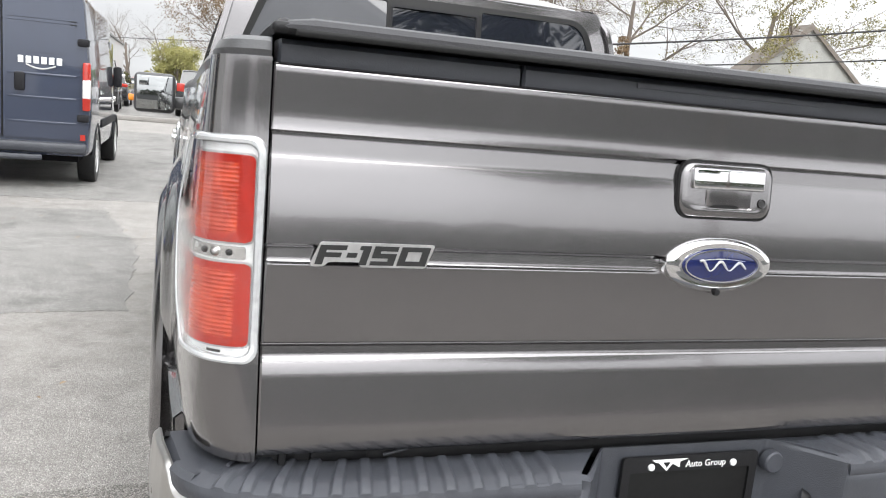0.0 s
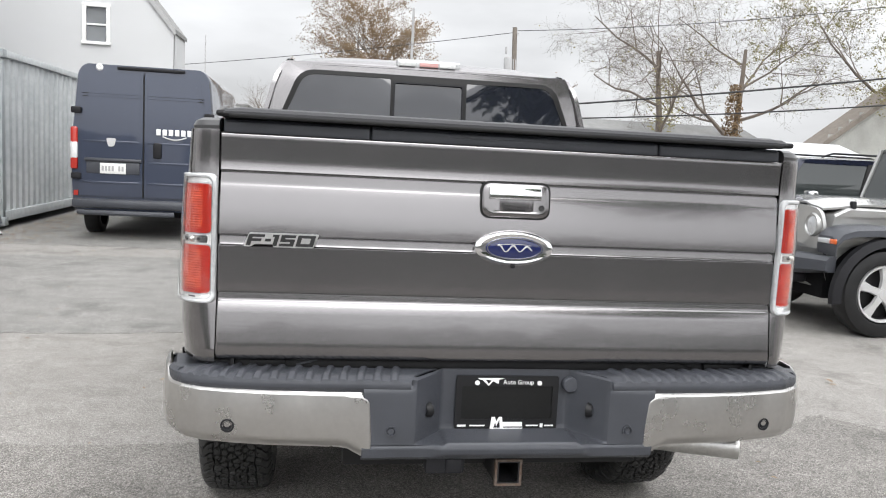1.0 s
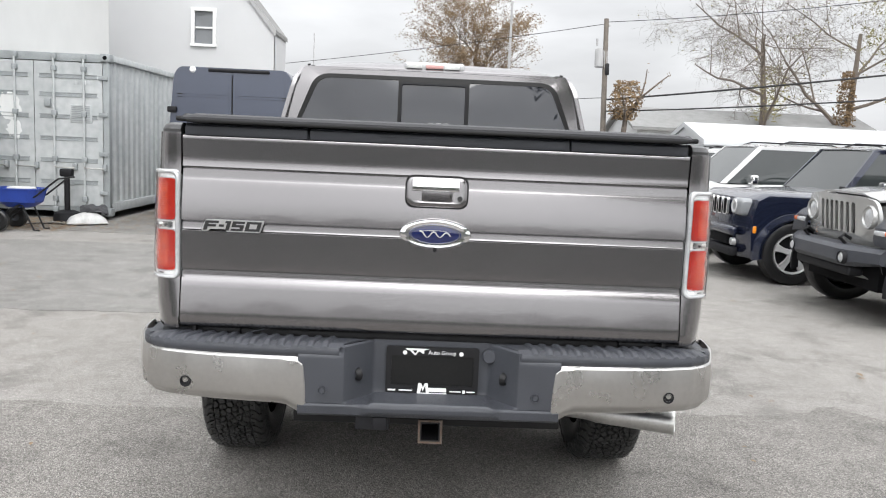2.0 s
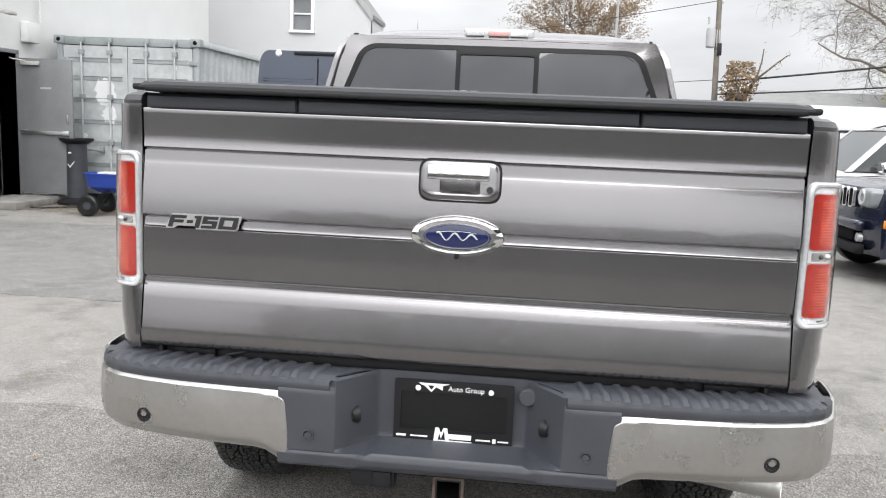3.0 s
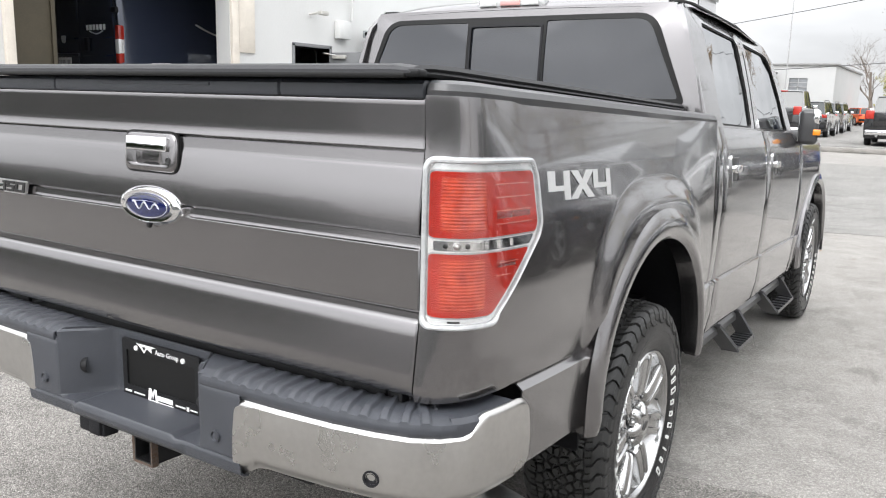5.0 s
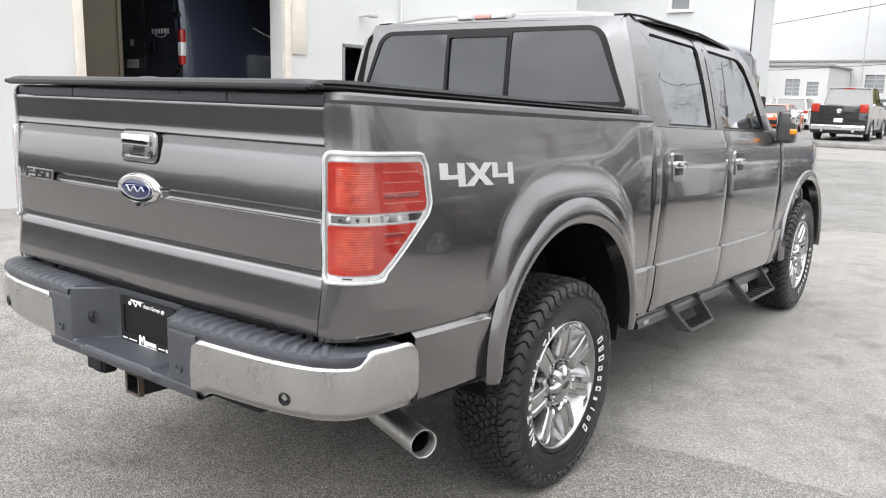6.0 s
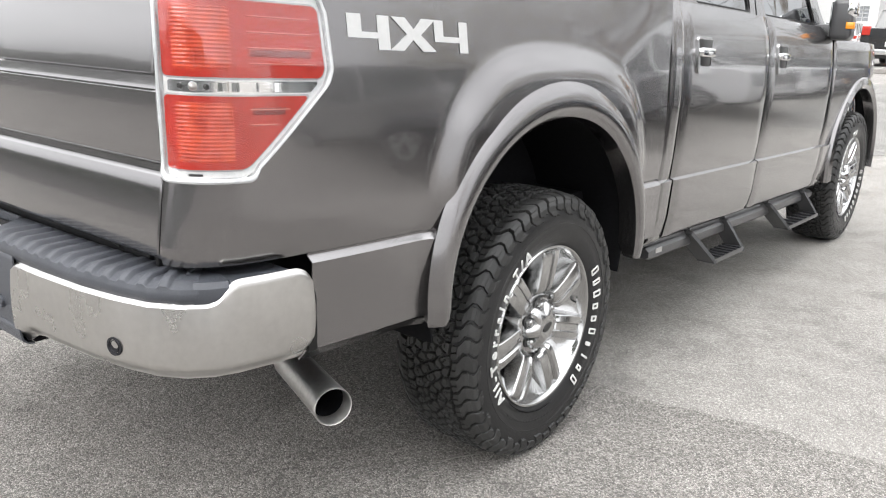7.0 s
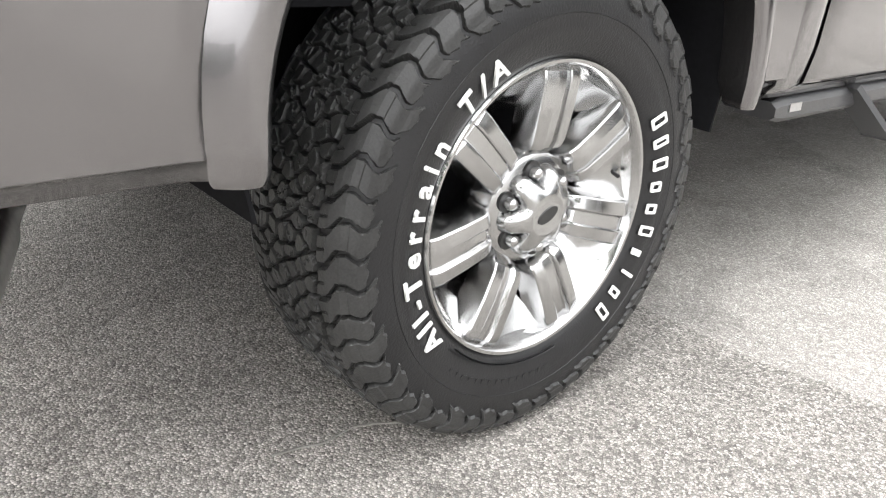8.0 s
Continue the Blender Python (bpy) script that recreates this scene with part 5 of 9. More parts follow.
def tread(parent, na, fine):
    """Moulded all-terrain tread: interlocking pebble-like blocks, kinked shoulder lugs that run down the sidewall, thin sipes."""
    ws = np.concatenate([np.arange(-0.174, -0.078, 0.0032 * fine), np.arange(-0.078, 0.078, 0.0020 * fine), np.arange(0.078, 0.1745, 0.0019 * fine)])
    rng = np.random.default_rng(4)
    base = [tyre_path(float(w)) for w in ws]
    bx, br = np.array([b[0] for b in base]), np.array([b[1] for b in base])
    nx, nr = np.array([b[2].x for b in base]), np.array([b[2].y for b in base])
    A, Wd = np.meshgrid(np.arange(na) / na, ws, indexing="ij")
    step = lambda lo, hi, v: np.clip((v - lo) / (hi - lo), 0, 1)
    side = np.abs(Wd)
    C = 2 * math.pi * 0.42
    # middle: jittered cells, five rows
    rows, cols, rw = 6, 78, 0.0265
    jit = rng.uniform(-0.32, 0.32, (rows, cols, 2))
    cy, cx = Wd / rw + rows / 2, A * cols
    f1, f2, who = np.full(A.shape, 9.0), np.full(A.shape, 9.0), np.zeros(A.shape)
    iy = np.floor(cy).astype(int)
    for dy in (-1, 0, 1):
        r = np.clip(iy + dy, 0, rows - 1)
        sh = 0.5 * (r % 2)
        ix = np.floor(cx - sh).astype(int)
        for dx in (-1, 0, 1):
            c = (ix + dx) % cols
            px = (ix + dx) + 0.5 + sh + jit[r, c, 0]
            py = r + 0.5 + jit[r, c, 1]
            d = np.hypot((cx - px) * C / cols, (cy - py) * rw)
            same = (r != iy + dy)
            d = np.where(same, 9.0, d)
            near = d < f1
            f2 = np.where(near, f1, np.minimum(f2, d))
            who = np.where(near, r * 97 + c, who)
            f1 = np.where(near, d, f1)
    mid = step(0.0014, 0.0036, (f2 - f1) * 0.5)
    # a sipe across each block, turned at random
    turn = (who * 0.618) % 1.0 * math.pi
    wob = np.abs(((A * cols * 1.0 * np.cos(turn) + Wd / rw * np.sin(turn)) * 1.05 + 0.08 * tri_wave(Wd * 120)) % 1.0 - 0.5)
    mid = np.minimum(mid, 0.70 + 0.30 * step(0.02, 0.05, wob))
    # shoulders: kinked lugs, long and short by turns
    m = 54
    zig = np.interp(side, [0.070, 0.092, 0.100, 0.116, 0.126, 0.142, 0.150, 0.172], [0.0, 0.10, 0.16, 0.62, 0.66, 0.40, 0.42, 0.85])
    q = A * m + np.where(Wd > 0, 0.0, 0.5) + zig + 0.05 * np.sin(A * 2 * math.pi * 13)
    d = np.abs(q - np.round(q))
    lug = step(0.050, 0.105, d)
    k = np.floor(q)
    long_ = (k % 2) == 0
    end = np.where(long_, 0.170, 0.157) + 0.0025 * tri_wave(q * 2.0 + 0.3)
    lug = lug * (1 - step(-0.0015, 0.0015, side - end))
    # alternate lugs stand a little higher over the edge, with a notch and a thin zigzag sipe
    lug = lug * np.where(long_ & (side > 0.100) & (side < 0.128), 1.0, 0.86)
    sp = np.abs((q + 0.5 + 0.10 * tri_wave(side * 55)) % 1.0 - 0.5)
    lug = np.minimum(lug, np.where(side < 0.152, 0.62 + 0.38 * step(0.012, 0.034, sp), 1.0))
    s2 = np.abs((q * 2.0 + 0.5) % 1.0 - 0.5)
    lug = np.minimum(lug, np.where((side > 0.080) & (side < 0.097), 0.55 + 0.45 * step(0.05, 0.10, s2), 1.0))
    edge = 0.0785 + 0.0030 * tri_wave(A * m * 0.5) + 0.0015 * np.sin(A * 2 * math.pi * 40)
    cut = step(0.0012, 0.0032, np.abs(side - edge))
    height = np.where(side < edge, mid * 0.0175, lug * np.interp(side, [0.078, 0.110, 0.140, 0.170], [0.0175, 0.0185, 0.0150, 0.0075])) * cut
    height = height - 0.0035 * np.clip((0.174 - side) / 0.02, 0, 1) - 0.0005
    X = bx[None, :] + nx[None, :] * height
    R = br[None, :] + nr[None, :] * height
    ang = A * 2 * math.pi
    co = np.stack([X, R * np.cos(ang), R * np.sin(ang)], -1).reshape(-1, 3)
    k = len(ws)
    i0 = np.arange(na)[:, None] * k + np.arange(k - 1)[None, :]
    i1 = ((np.arange(na) + 1) % na)[:, None] * k + np.arange(k - 1)[None, :]
    faces = np.stack([i0, i0 + 1, i1 + 1, i1], -1).reshape(-1, 4)
    me = bpy.data.meshes.new("tread")
    me.from_pydata(co.tolist(), [], faces.tolist())
    me.materials.append(M["tread_rubber"])
    if parent is None:
        return me
    ob = new("tread", me)
    ob.parent = parent
    ob["label"] = "chunky all-terrain tread blocks"
    return ob


def build_wheel():
    wh = thing("wheel", "", "")
    for key in ("label", "category"):
        if key in wh:
            del wh[key]
    prof = [(-0.118, 0.256), (-0.128, 0.270), (-0.1415, 0.325), (-0.1415, 0.338), (-0.1375, 0.368), (-0.130, 0.388), (-0.118, 0.401), (-0.100, 0.408), (-0.06, 0.411), (0.0, 0.4115),
            (0.06, 0.411), (0.100, 0.408), (0.118, 0.401), (0.130, 0.388), (0.1375, 0.368), (0.1415, 0.338), (0.1415, 0.325), (0.139, 0.316), (0.1395, 0.311), (0.1375, 0.300), (0.130, 0.272), (0.125, 0.263), (0.118, 0.256)]
    ty = part("tyre", lathe(prof, 96, "x"), M["rubber"], wh, "black all-terrain tyre with white lettering")
    tread(ty, 1600, 1.0)
    # lettering on the outer sidewall
    def ring_text(text, mid, step, r, size):
        tot = sum(step * {"i": 0.55, "l": 0.55, "-": 0.7, "/": 0.7, " ": 0.8, "r": 0.8}.get(c, 1.0) for c in text)
        a = mid + tot / 2
        for c in text:
            wdt = step * {"i": 0.55, "l": 0.55, "-": 0.7, "/": 0.7, " ": 0.8, "r": 0.8}.get(c, 1.0)
            b = a - wdt / 2
            a -= wdt
            if c == " ":
                continue
            t = Matrix.Translation((0.1395, r * math.cos(b), r * math.sin(b))) @ Matrix.Rotation(b - math.pi / 2, 4, "X") @ Matrix(((0, 0, 1, 0), (1, 0, 0, 0), (0, 1, 0, 0), (0, 0, 0, 1)))
            lettering("letter", c, size, 0.0018, M["white_rubber"], t @ Matrix.Rotation(radians(9), 4, "X") @ Matrix.Diagonal((1.0, 1.0, 1, 1)), ty, bold=0.0010)
    ring_text("All-Terrain T/A", radians(165.5), radians(8.1), 0.292, 0.049)
    # the maker's word as plain white bars
    for k, (hgt, wid) in enumerate(((0.040, 0.022), (0.040, 0.018), (0.040, 0.022), (0.028, 0.020), (0.028, 0.020), (0.040, 0.020), (0.028, 0.013), (0.038, 0.007), (0.028, 0.018), (0.040, 0.020))):
        b = radians(25 - 8.7 * k)

        def fn(u, v, h, b=b):
            r = 0.277 + v
            a = b - u / r
            return (0.1345 + 0.006 * smooth(0.262, 0.31, r) + h, r * math.cos(a), r * math.sin(a))
        h2 = hgt * 0.92
        t = 0.0052
        inner = [] if wid < 0.016 else [rounded([(-wid * 0.5 + t, t), (-wid * 0.5 + t, h2 - t), (wid * 0.5 - t, h2 - t), (wid * 0.5 - t, t)], 0.002, 2)]
        part("sidewall_bar", plate(rounded([(-wid * 0.5, 0), (wid * 0.5, 0), (wid * 0.5, h2), (-wid * 0.5, h2)], 0.003, 3), fn, 0.003, inner), M["white_rubber"], ty)
    for r, a0, a1 in ((0.330, 0.0, 6.2832), (0.272, 3.9, 4.9)):
        part("moulded_ring", lathe([(0.138, r - 0.002), (0.1425 if r > 0.3 else 0.134, r), (0.138, r + 0.002)], 72, "x", a0=a0, a1=a1), M["rubber"], ty)
    # small unpainted mouldings low on the sidewall
    for k in range(15):
        b = radians(228 + 3.4 * k)

        def fm(u, v, h, b=b):
            r = 0.300 + v
            a = b - u / r
            return (0.1362 + h, r * math.cos(a), r * math.sin(a))
        w = (0.006, 0.004, 0.007)[k % 3]
        part("moulded_bar", plate(rounded([(-w, 0), (w, 0), (w, 0.013), (-w, 0.013)], 0.002, 2), fm, 0.003), M["rubber"], ty)
    # rim
    lip = [(-0.11, 0.245), (-0.06, 0.235), (0.05, 0.232), (0.088, 0.236), (0.100, 0.243), (0.1235, 0.2485), (0.1275, 0.2525), (0.1285, 0.2575), (0.1240, 0.2605), (0.116, 0.2590), (0.110, 0.256)]
    rim = part("rim", lathe(lip, 96, "x"), M["wheel_chrome"], wh, "chrome seven-spoke rim")
    part("brake_drum", lathe([(-0.02, 0.0), (-0.02, 0.17), (-0.03, 0.178), (-0.09, 0.18)], 40, "x"), M["gap"], wh)
    part("inner_barrel", lathe([(0.05, 0.231), (-0.05, 0.229), (-0.09, 0.19), (-0.09, 0.0)], 48, "x"), M["black_steel"], rim)
    sp = None
    for k in range(7):
        a = radians(188 + 360 / 7 * k)
        if sp is None:
            rings = []
            for r, w, x in ((0.090, 0.030, 0.070), (0.098, 0.034, 0.094), (0.108, 0.0375, 0.108), (0.122, 0.039, 0.114), (0.17, 0.041, 0.120), (0.224, 0.0435, 0.123), (0.238, 0.044, 0.120), (0.248, 0.044, 0.110)):
                rings.append([(x + dx, r, s * w) for s, dx in ((-1.14, -0.052), (-1.02, -0.010), (-0.97, -0.004), (-0.90, -0.0015), (-0.40, 0.001), (-0.34, 0.0), (-0.31, -0.0045), (0.22, -0.0055), (0.27, -0.0045), (0.36, 0.002), (0.42, 0.0025), (0.90, -0.0015), (0.97, -0.004), (1.02, -0.010), (1.14, -0.052))])
            sp = part("spoke", sweep(rings), M["wheel_chrome"], rim, sharp=20)
            sp.matrix_basis = Matrix.Rotation(a, 4, "X")
        else:
            again(sp, rim, Matrix.Rotation(a, 4, "X"))
    # webs between the spokes, sunk towards the rim
    web = None
    for k in range(7):
        a = radians(188 + 360 / 7 * (k + 0.5))
        if web is None:
            rings = []
            for r, w, x in ((0.160, 0.046, 0.030), (0.172, 0.050, 0.052), (0.186, 0.054, 0.066), (0.205, 0.060, 0.080), (0.225, 0.068, 0.092), (0.240, 0.074, 0.102), (0.247, 0.078, 0.112)):
                rings.append([(x + dx - 0.012 * (1 - t * t) * (r < 0.24), r * math.cos(t * w / r), r * math.sin(t * w / r)) for t, dx in ((-1, -0.02), (-1, 0.004), (-0.6, 0.0), (-0.2, 0.0), (0.2, 0.0), (0.6, 0.0), (1, 0.004), (1, -0.02))])
            web = part("web", sweep(rings), M["wheel_chrome"], rim)
            web.matrix_basis = Matrix.Rotation(a, 4, "X")
        else:
            again(web, rim, Matrix.Rotation(a, 4, "X"))
    part("hub_face", lathe([(0.03, 0.104), (0.076, 0.103), (0.088, 0.097), (0.093, 0.088), (0.096, 0.050)], 48, "x"), M["wheel_chrome"], rim)
    # domed cap with a scallop at each nut
    rings = []
    for x, r, k in ((0.080, 0.082, 0.34), (0.100, 0.0805, 0.36), (0.112, 0.076, 0.36), (0.121, 0.067, 0.30), (0.127, 0.056, 0.18), (0.1315, 0.045, 0.06), (0.1335, 0.037, 0.0), (0.1325, 0.034, 0.0), (0.1325, 0.012, 0.0)):
        ring = []
        for i in range(72):
            t = 2 * math.pi * i / 72
            c6 = 0.5 + 0.5 * math.cos(6 * (t - radians(98)))
            rr = r * (1 - k * c6 ** 1.6)
            ring.append((x, rr * math.cos(t), rr * math.sin(t)))
        rings.append(ring)
    part("centre_cap", sweep(rings), M["wheel_chrome"], rim, "domed chrome centre cap with scallops")
    part("cap_oval", plate([(0.018 * math.cos(t), 0.009 * math.sin(t)) for t in np.linspace(0, 2 * math.pi, 24, endpoint=False)], lambda a, b, h: (0.1320 + h, a * 1.2 - b * 0.5, a * 0.5 + b * 1.2), 0.0020), M["badge_dark"], rim)
    nut = None
    for k in range(6):
        a = radians(98 + 60 * k)
        m4 = Matrix.Rotation(a, 4, "X")
        if nut is None:
            nut = part("wheel_nut", lathe([(0.080, 0.0115), (0.106, 0.0115), (0.113, 0.0095), (0.117, 0.005), (0.118, 0.0)], 16, "x", c=(0, 0.0685, 0)), M["wheel_chrome"], rim)
            nut.matrix_basis = m4
            # dark disc round each nut, painting in the shade of the scallop
            cup = part("nut_cup", lathe([(0.0945, 0.0185), (0.0985, 0.0180), (0.0985, 0.0160), (0.0960, 0.0), ], 20, "x", c=(0, 0.0700, 0)), M["badge_dark"], rim)
            cup.matrix_basis = m4
        else:
            again(nut, rim, m4)
            again(cup, rim, m4)
    part("valve", tube([(0.085, 0.225, 0.02), (0.105, 0.215, 0.02)], 0.004, 8), M["rubber"], rim)
    return wh


wheel = build_wheel()
wheel.parent = truck
XW = 0.858
WY = (1.18, 4.85)
wheel.matrix_basis = Matrix.Translation((XW, WY[0], 0.425))
w2 = copy_thing(wheel, Matrix.Translation((XW, WY[1], 0.425)) @ Matrix.Rotation(radians(-25), 4, "X"))
w3 = copy_thing(wheel, Matrix.Translation((-XW, WY[0], 0.425)) @ Matrix.Rotation(math.pi, 4, "Z"))
w4 = copy_thing(wheel, Matrix.Translation((-XW, WY[1], 0.425)) @ Matrix.Rotation(math.pi, 4, "Z"))

coarse = tread(None, 800, 1.8)
for w in (w2, w4):
    for ob in w.children_recursive:
        if ob.name.split(".")[0] == "tread":
            ob.data = coarse

# ---- ground: worn lot with newer and older pieces of paving ----
def paving(name, dark, light, cell, big=0.25, tint=(1, 1, 1)):
    """Exposed stones in a worn binder: cells of mixed grey, stains at metre scale, fine relief."""
    m = bpy.data.materials.new(name)
    m.use_nodes = True
    n, l = m.node_tree.nodes, m.node_tree.links
    b = n["Principled BSDF"]
    tc = n.new("ShaderNodeTexCoord")
    vo, ns, st = n.new("ShaderNodeTexVoronoi"), n.new("ShaderNodeTexNoise"), n.new("ShaderNodeTexNoise")
    vo.inputs["Scale"].default_value, ns.inputs["Scale"].default_value, st.inputs["Scale"].default_value = cell, 0.55, 5.0
    ns.inputs["Detail"].default_value, st.inputs["Detail"].default_value = 9.0, 6.0
    ns.inputs["Roughness"].default_value = 0.62
    for k in (vo, ns, st):
        l.new(tc.outputs["Object"], k.inputs["Vector"])
    sep = n.new("ShaderNodeSeparateColor")
    l.new(vo.outputs["Color"], sep.inputs["Color"])
    ramp = n.new("ShaderNodeValToRGB")
    e = ramp.color_ramp.elements
    e[0].position, e[0].color = 0.0, (*[dark * t for t in tint], 1)
    e[1].position, e[1].color = 1.0, (*[min(0.75, light * 1.28 * t) for t in tint], 1)
    k = e.new(0.6)
    k.color = (*[light * 0.9 * t for t in tint], 1)
    l.new(sep.outputs[0], ramp.inputs["Fac"])
    r1, r2 = n.new("ShaderNodeMapRange"), n.new("ShaderNodeMapRange")
    for r, s, lo, hi in ((r1, ns, 1 - big, 1 + big), (r2, st, 0.89, 1.09)):
        r.inputs["From Min"].default_value, r.inputs["From Max"].default_value = 0.3, 0.7
        r.inputs["To Min"].default_value, r.inputs["To Max"].default_value = lo, hi
        l.new(s.outputs["Fac"], r.inputs["Value"])
    mu = n.new("ShaderNodeMath")
    mu.operation = "MULTIPLY"
    l.new(r1.outputs["Result"], mu.inputs[0])
    l.new(r2.outputs["Result"], mu.inputs[1])
    # old spills: darker blotches with broken edges
    bl, rb, mu2 = n.new("ShaderNodeTexNoise"), n.new("ShaderNodeMapRange"), n.new("ShaderNodeMath")
    bl.inputs["Scale"].default_value, bl.inputs["Detail"].default_value, bl.inputs["Roughness"].default_value = 1.7, 10.0, 0.68
    l.new(tc.outputs["Object"], bl.inputs["Vector"])
    rb.inputs["From Min"].default_value, rb.inputs["From Max"].default_value = 0.53, 0.63
    rb.inputs["To Min"].default_value, rb.inputs["To Max"].default_value = 1.04, 0.80
    l.new(bl.outputs["Fac"], rb.inputs["Value"])
    mu2.operation = "MULTIPLY"
    l.new(mu.outputs[0], mu2.inputs[0])
    l.new(rb.outputs["Result"], mu2.inputs[1])
    hv = n.new("ShaderNodeHueSaturation")
    l.new(ramp.outputs["Color"], hv.inputs["Color"])
    l.new(mu2.outputs[0], hv.inputs["Value"])
    # dark binder between the stones
    ve, rg_, mb = n.new("ShaderNodeTexVoronoi"), n.new("ShaderNodeMapRange"), n.new("ShaderNodeMix")
    ve.feature = "DISTANCE_TO_EDGE"
    ve.inputs["Scale"].default_value = cell
    l.new(tc.outputs["Object"], ve.inputs["Vector"])
    rg_.inputs["From Min"].default_value, rg_.inputs["From Max"].default_value = 0.02, 0.22
    rg_.inputs["To Min"].default_value, rg_.inputs["To Max"].default_value = 0.45, 1.0
    l.new(ve.outputs["Distance"], rg_.inputs["Value"])
    mb.data_type, mb.blend_type = "RGBA", "MULTIPLY"
    mb.inputs["Factor"].default_value = 1.0
    l.new(hv.outputs["Color"], mb.inputs["A"])
    l.new(rg_.outputs["Result"], mb.inputs["B"])
    l.new(mb.outputs["Result"], b.inputs["Base Color"])
    b.inputs["Roughness"].default_value, b.inputs["Specular IOR Level"].default_value = 0.9, 0.25
    bp = n.new("ShaderNodeBump")
    bp.inputs["Strength"].default_value, bp.inputs["Distance"].default_value = 0.7, 0.004
    l.new(vo.outputs["Distance"], bp.inputs["Height"])
    bp.invert = True
    l.new(bp.outputs["Normal"], b.inputs["Normal"])
    return m


M["asphalt"] = paving("grey_asphalt", 0.128, 0.328, 188, 0.14, tint=(1.055, 1.0, 0.93))
M["concrete"] = paving("pale_worn_paving", 0.27, 0.385, 185, 0.11, tint=(1.05, 1.0, 0.935))
M["old_asphalt"] = paving("smooth_old_asphalt", 0.20, 0.33, 180, 0.13, tint=(1.03, 1.0, 0.95))
M["crack"] = mat("crack_filler", (0.16, 0.155, 0.145), 0.9, var=0.3)
M["leaf"] = mat("dry_leaf", (0.16, 0.105, 0.060), 0.8, var=0.45, scale=3, rnd=0.3, tint=(0.25, 0.18, 0.11))

tagged(part("ground", grid(2, 2, lambda u, v: Vector((-1500 + 3000 * u, -1500 + 3000 * v, 0.0))), M["concrete"]), "pale worn paving of a car lot", "ground", kind="structure")


def patch(name, pts, z, material, label, rough=0.03, seed=1):
    """A piece of paving with a slightly ragged edge."""
    rg = random.Random(seed)
    loop = []
    for p, q in zip(pts, pts[1:] + pts[:1]):
        d = math.dist(p, q)
        k = max(1, min(120, int(d / 0.12)))
        t = Vector((q[0] - p[0], q[1] - p[1])).normalized()
        for i in range(k):
            o = rg.uniform(-rough, rough) if i else 0
            loop.append((p[0] + (q[0] - p[0]) * i / k - t.y * o, p[1] + (q[1] - p[1]) * i / k + t.x * o))
    ob = part(name, plate(loop, lambda a, b, h: (a, b, h), z), material, None, flat=True)
    return tagged(ob, label, "pavement", kind="structure")


patch("pavement_near", [(-40, 1.45), (-1.2, 1.64), (0.9, 1.74), (1.4, 1.80), (2.1, 1.84), (2.55, 2.05), (3.2, 1.2), (40, -6), (40, -40), (-40, -40)], 0.006, M["asphalt"], "grey asphalt with exposed stones", seed=2)
# unseen dark ground, added so the tailgate paint has something dark to reflect
M["road"] = paving("dark_street_asphalt", 0.030, 0.075, 170)
patch("road", [(-60, -5.2), (60, -7.5), (60, -40), (-60, -40)], 0.010, M["road"], "unseen dark ground behind the camera, added to darken the tailgate's reflections", seed=7)
patch("pavement_left", [(-7.9, 3.75), (-2.9, 3.93), (-1.25, 4.06), (-1.30, 6.2), (-1.72, 8.35), (-3.0, 8.25), (-7.9, 7.9)], 0.005, M["old_asphalt"], "smooth darker asphalt patch", seed=3)
patch("pavement_far", [(-7.9, 9.3), (-0.2, 9.15), (0.8, 9.6), (3.4, 10.0), (3.4, 24.0), (-7.9, 24.0)], 0.005, M["old_asphalt"], "older grey asphalt", rough=0.06, seed=4)


def crack(pts, w, seed):
    rg = random.Random(seed)
    bm = bmesh.new()
    line = []
    for p, q in zip(pts, pts[1:]):
        k = max(2, int(math.dist(p, q) / 0.05))
        for i in range(k):
            line.append(Vector((p[0] + (q[0] - p[0]) * i / k + rg.uniform(-0.012, 0.012), p[1] + (q[1] - p[1]) * i / k + rg.uniform(-0.012, 0.012), 0)))
    rings = []
    for i, p in enumerate(line):
        t = (line[min(i + 1, len(line) - 1)] - line[max(i - 1, 0)]).normalized()
        s = Vector((-t.y, t.x, 0)) * w * rg.uniform(0.4, 1.2) * 0.5
        rings.append([p - s + Vector((0, 0, 0.002)), p + s + Vector((0, 0, 0.002)), p + s + Vector((0, 0, 0.0095)), p - s + Vector((0, 0, 0.0095))])
    sweep(rings, bm=bm)
    tagged(part("pavement_crack", bm, M["crack"], None, flat=True), "dark filled crack in the paving", "crack", kind="structure")


crack([(0.80, 0.75), (0.83, 0.95), (0.95, 1.3)], 0.003, 3)


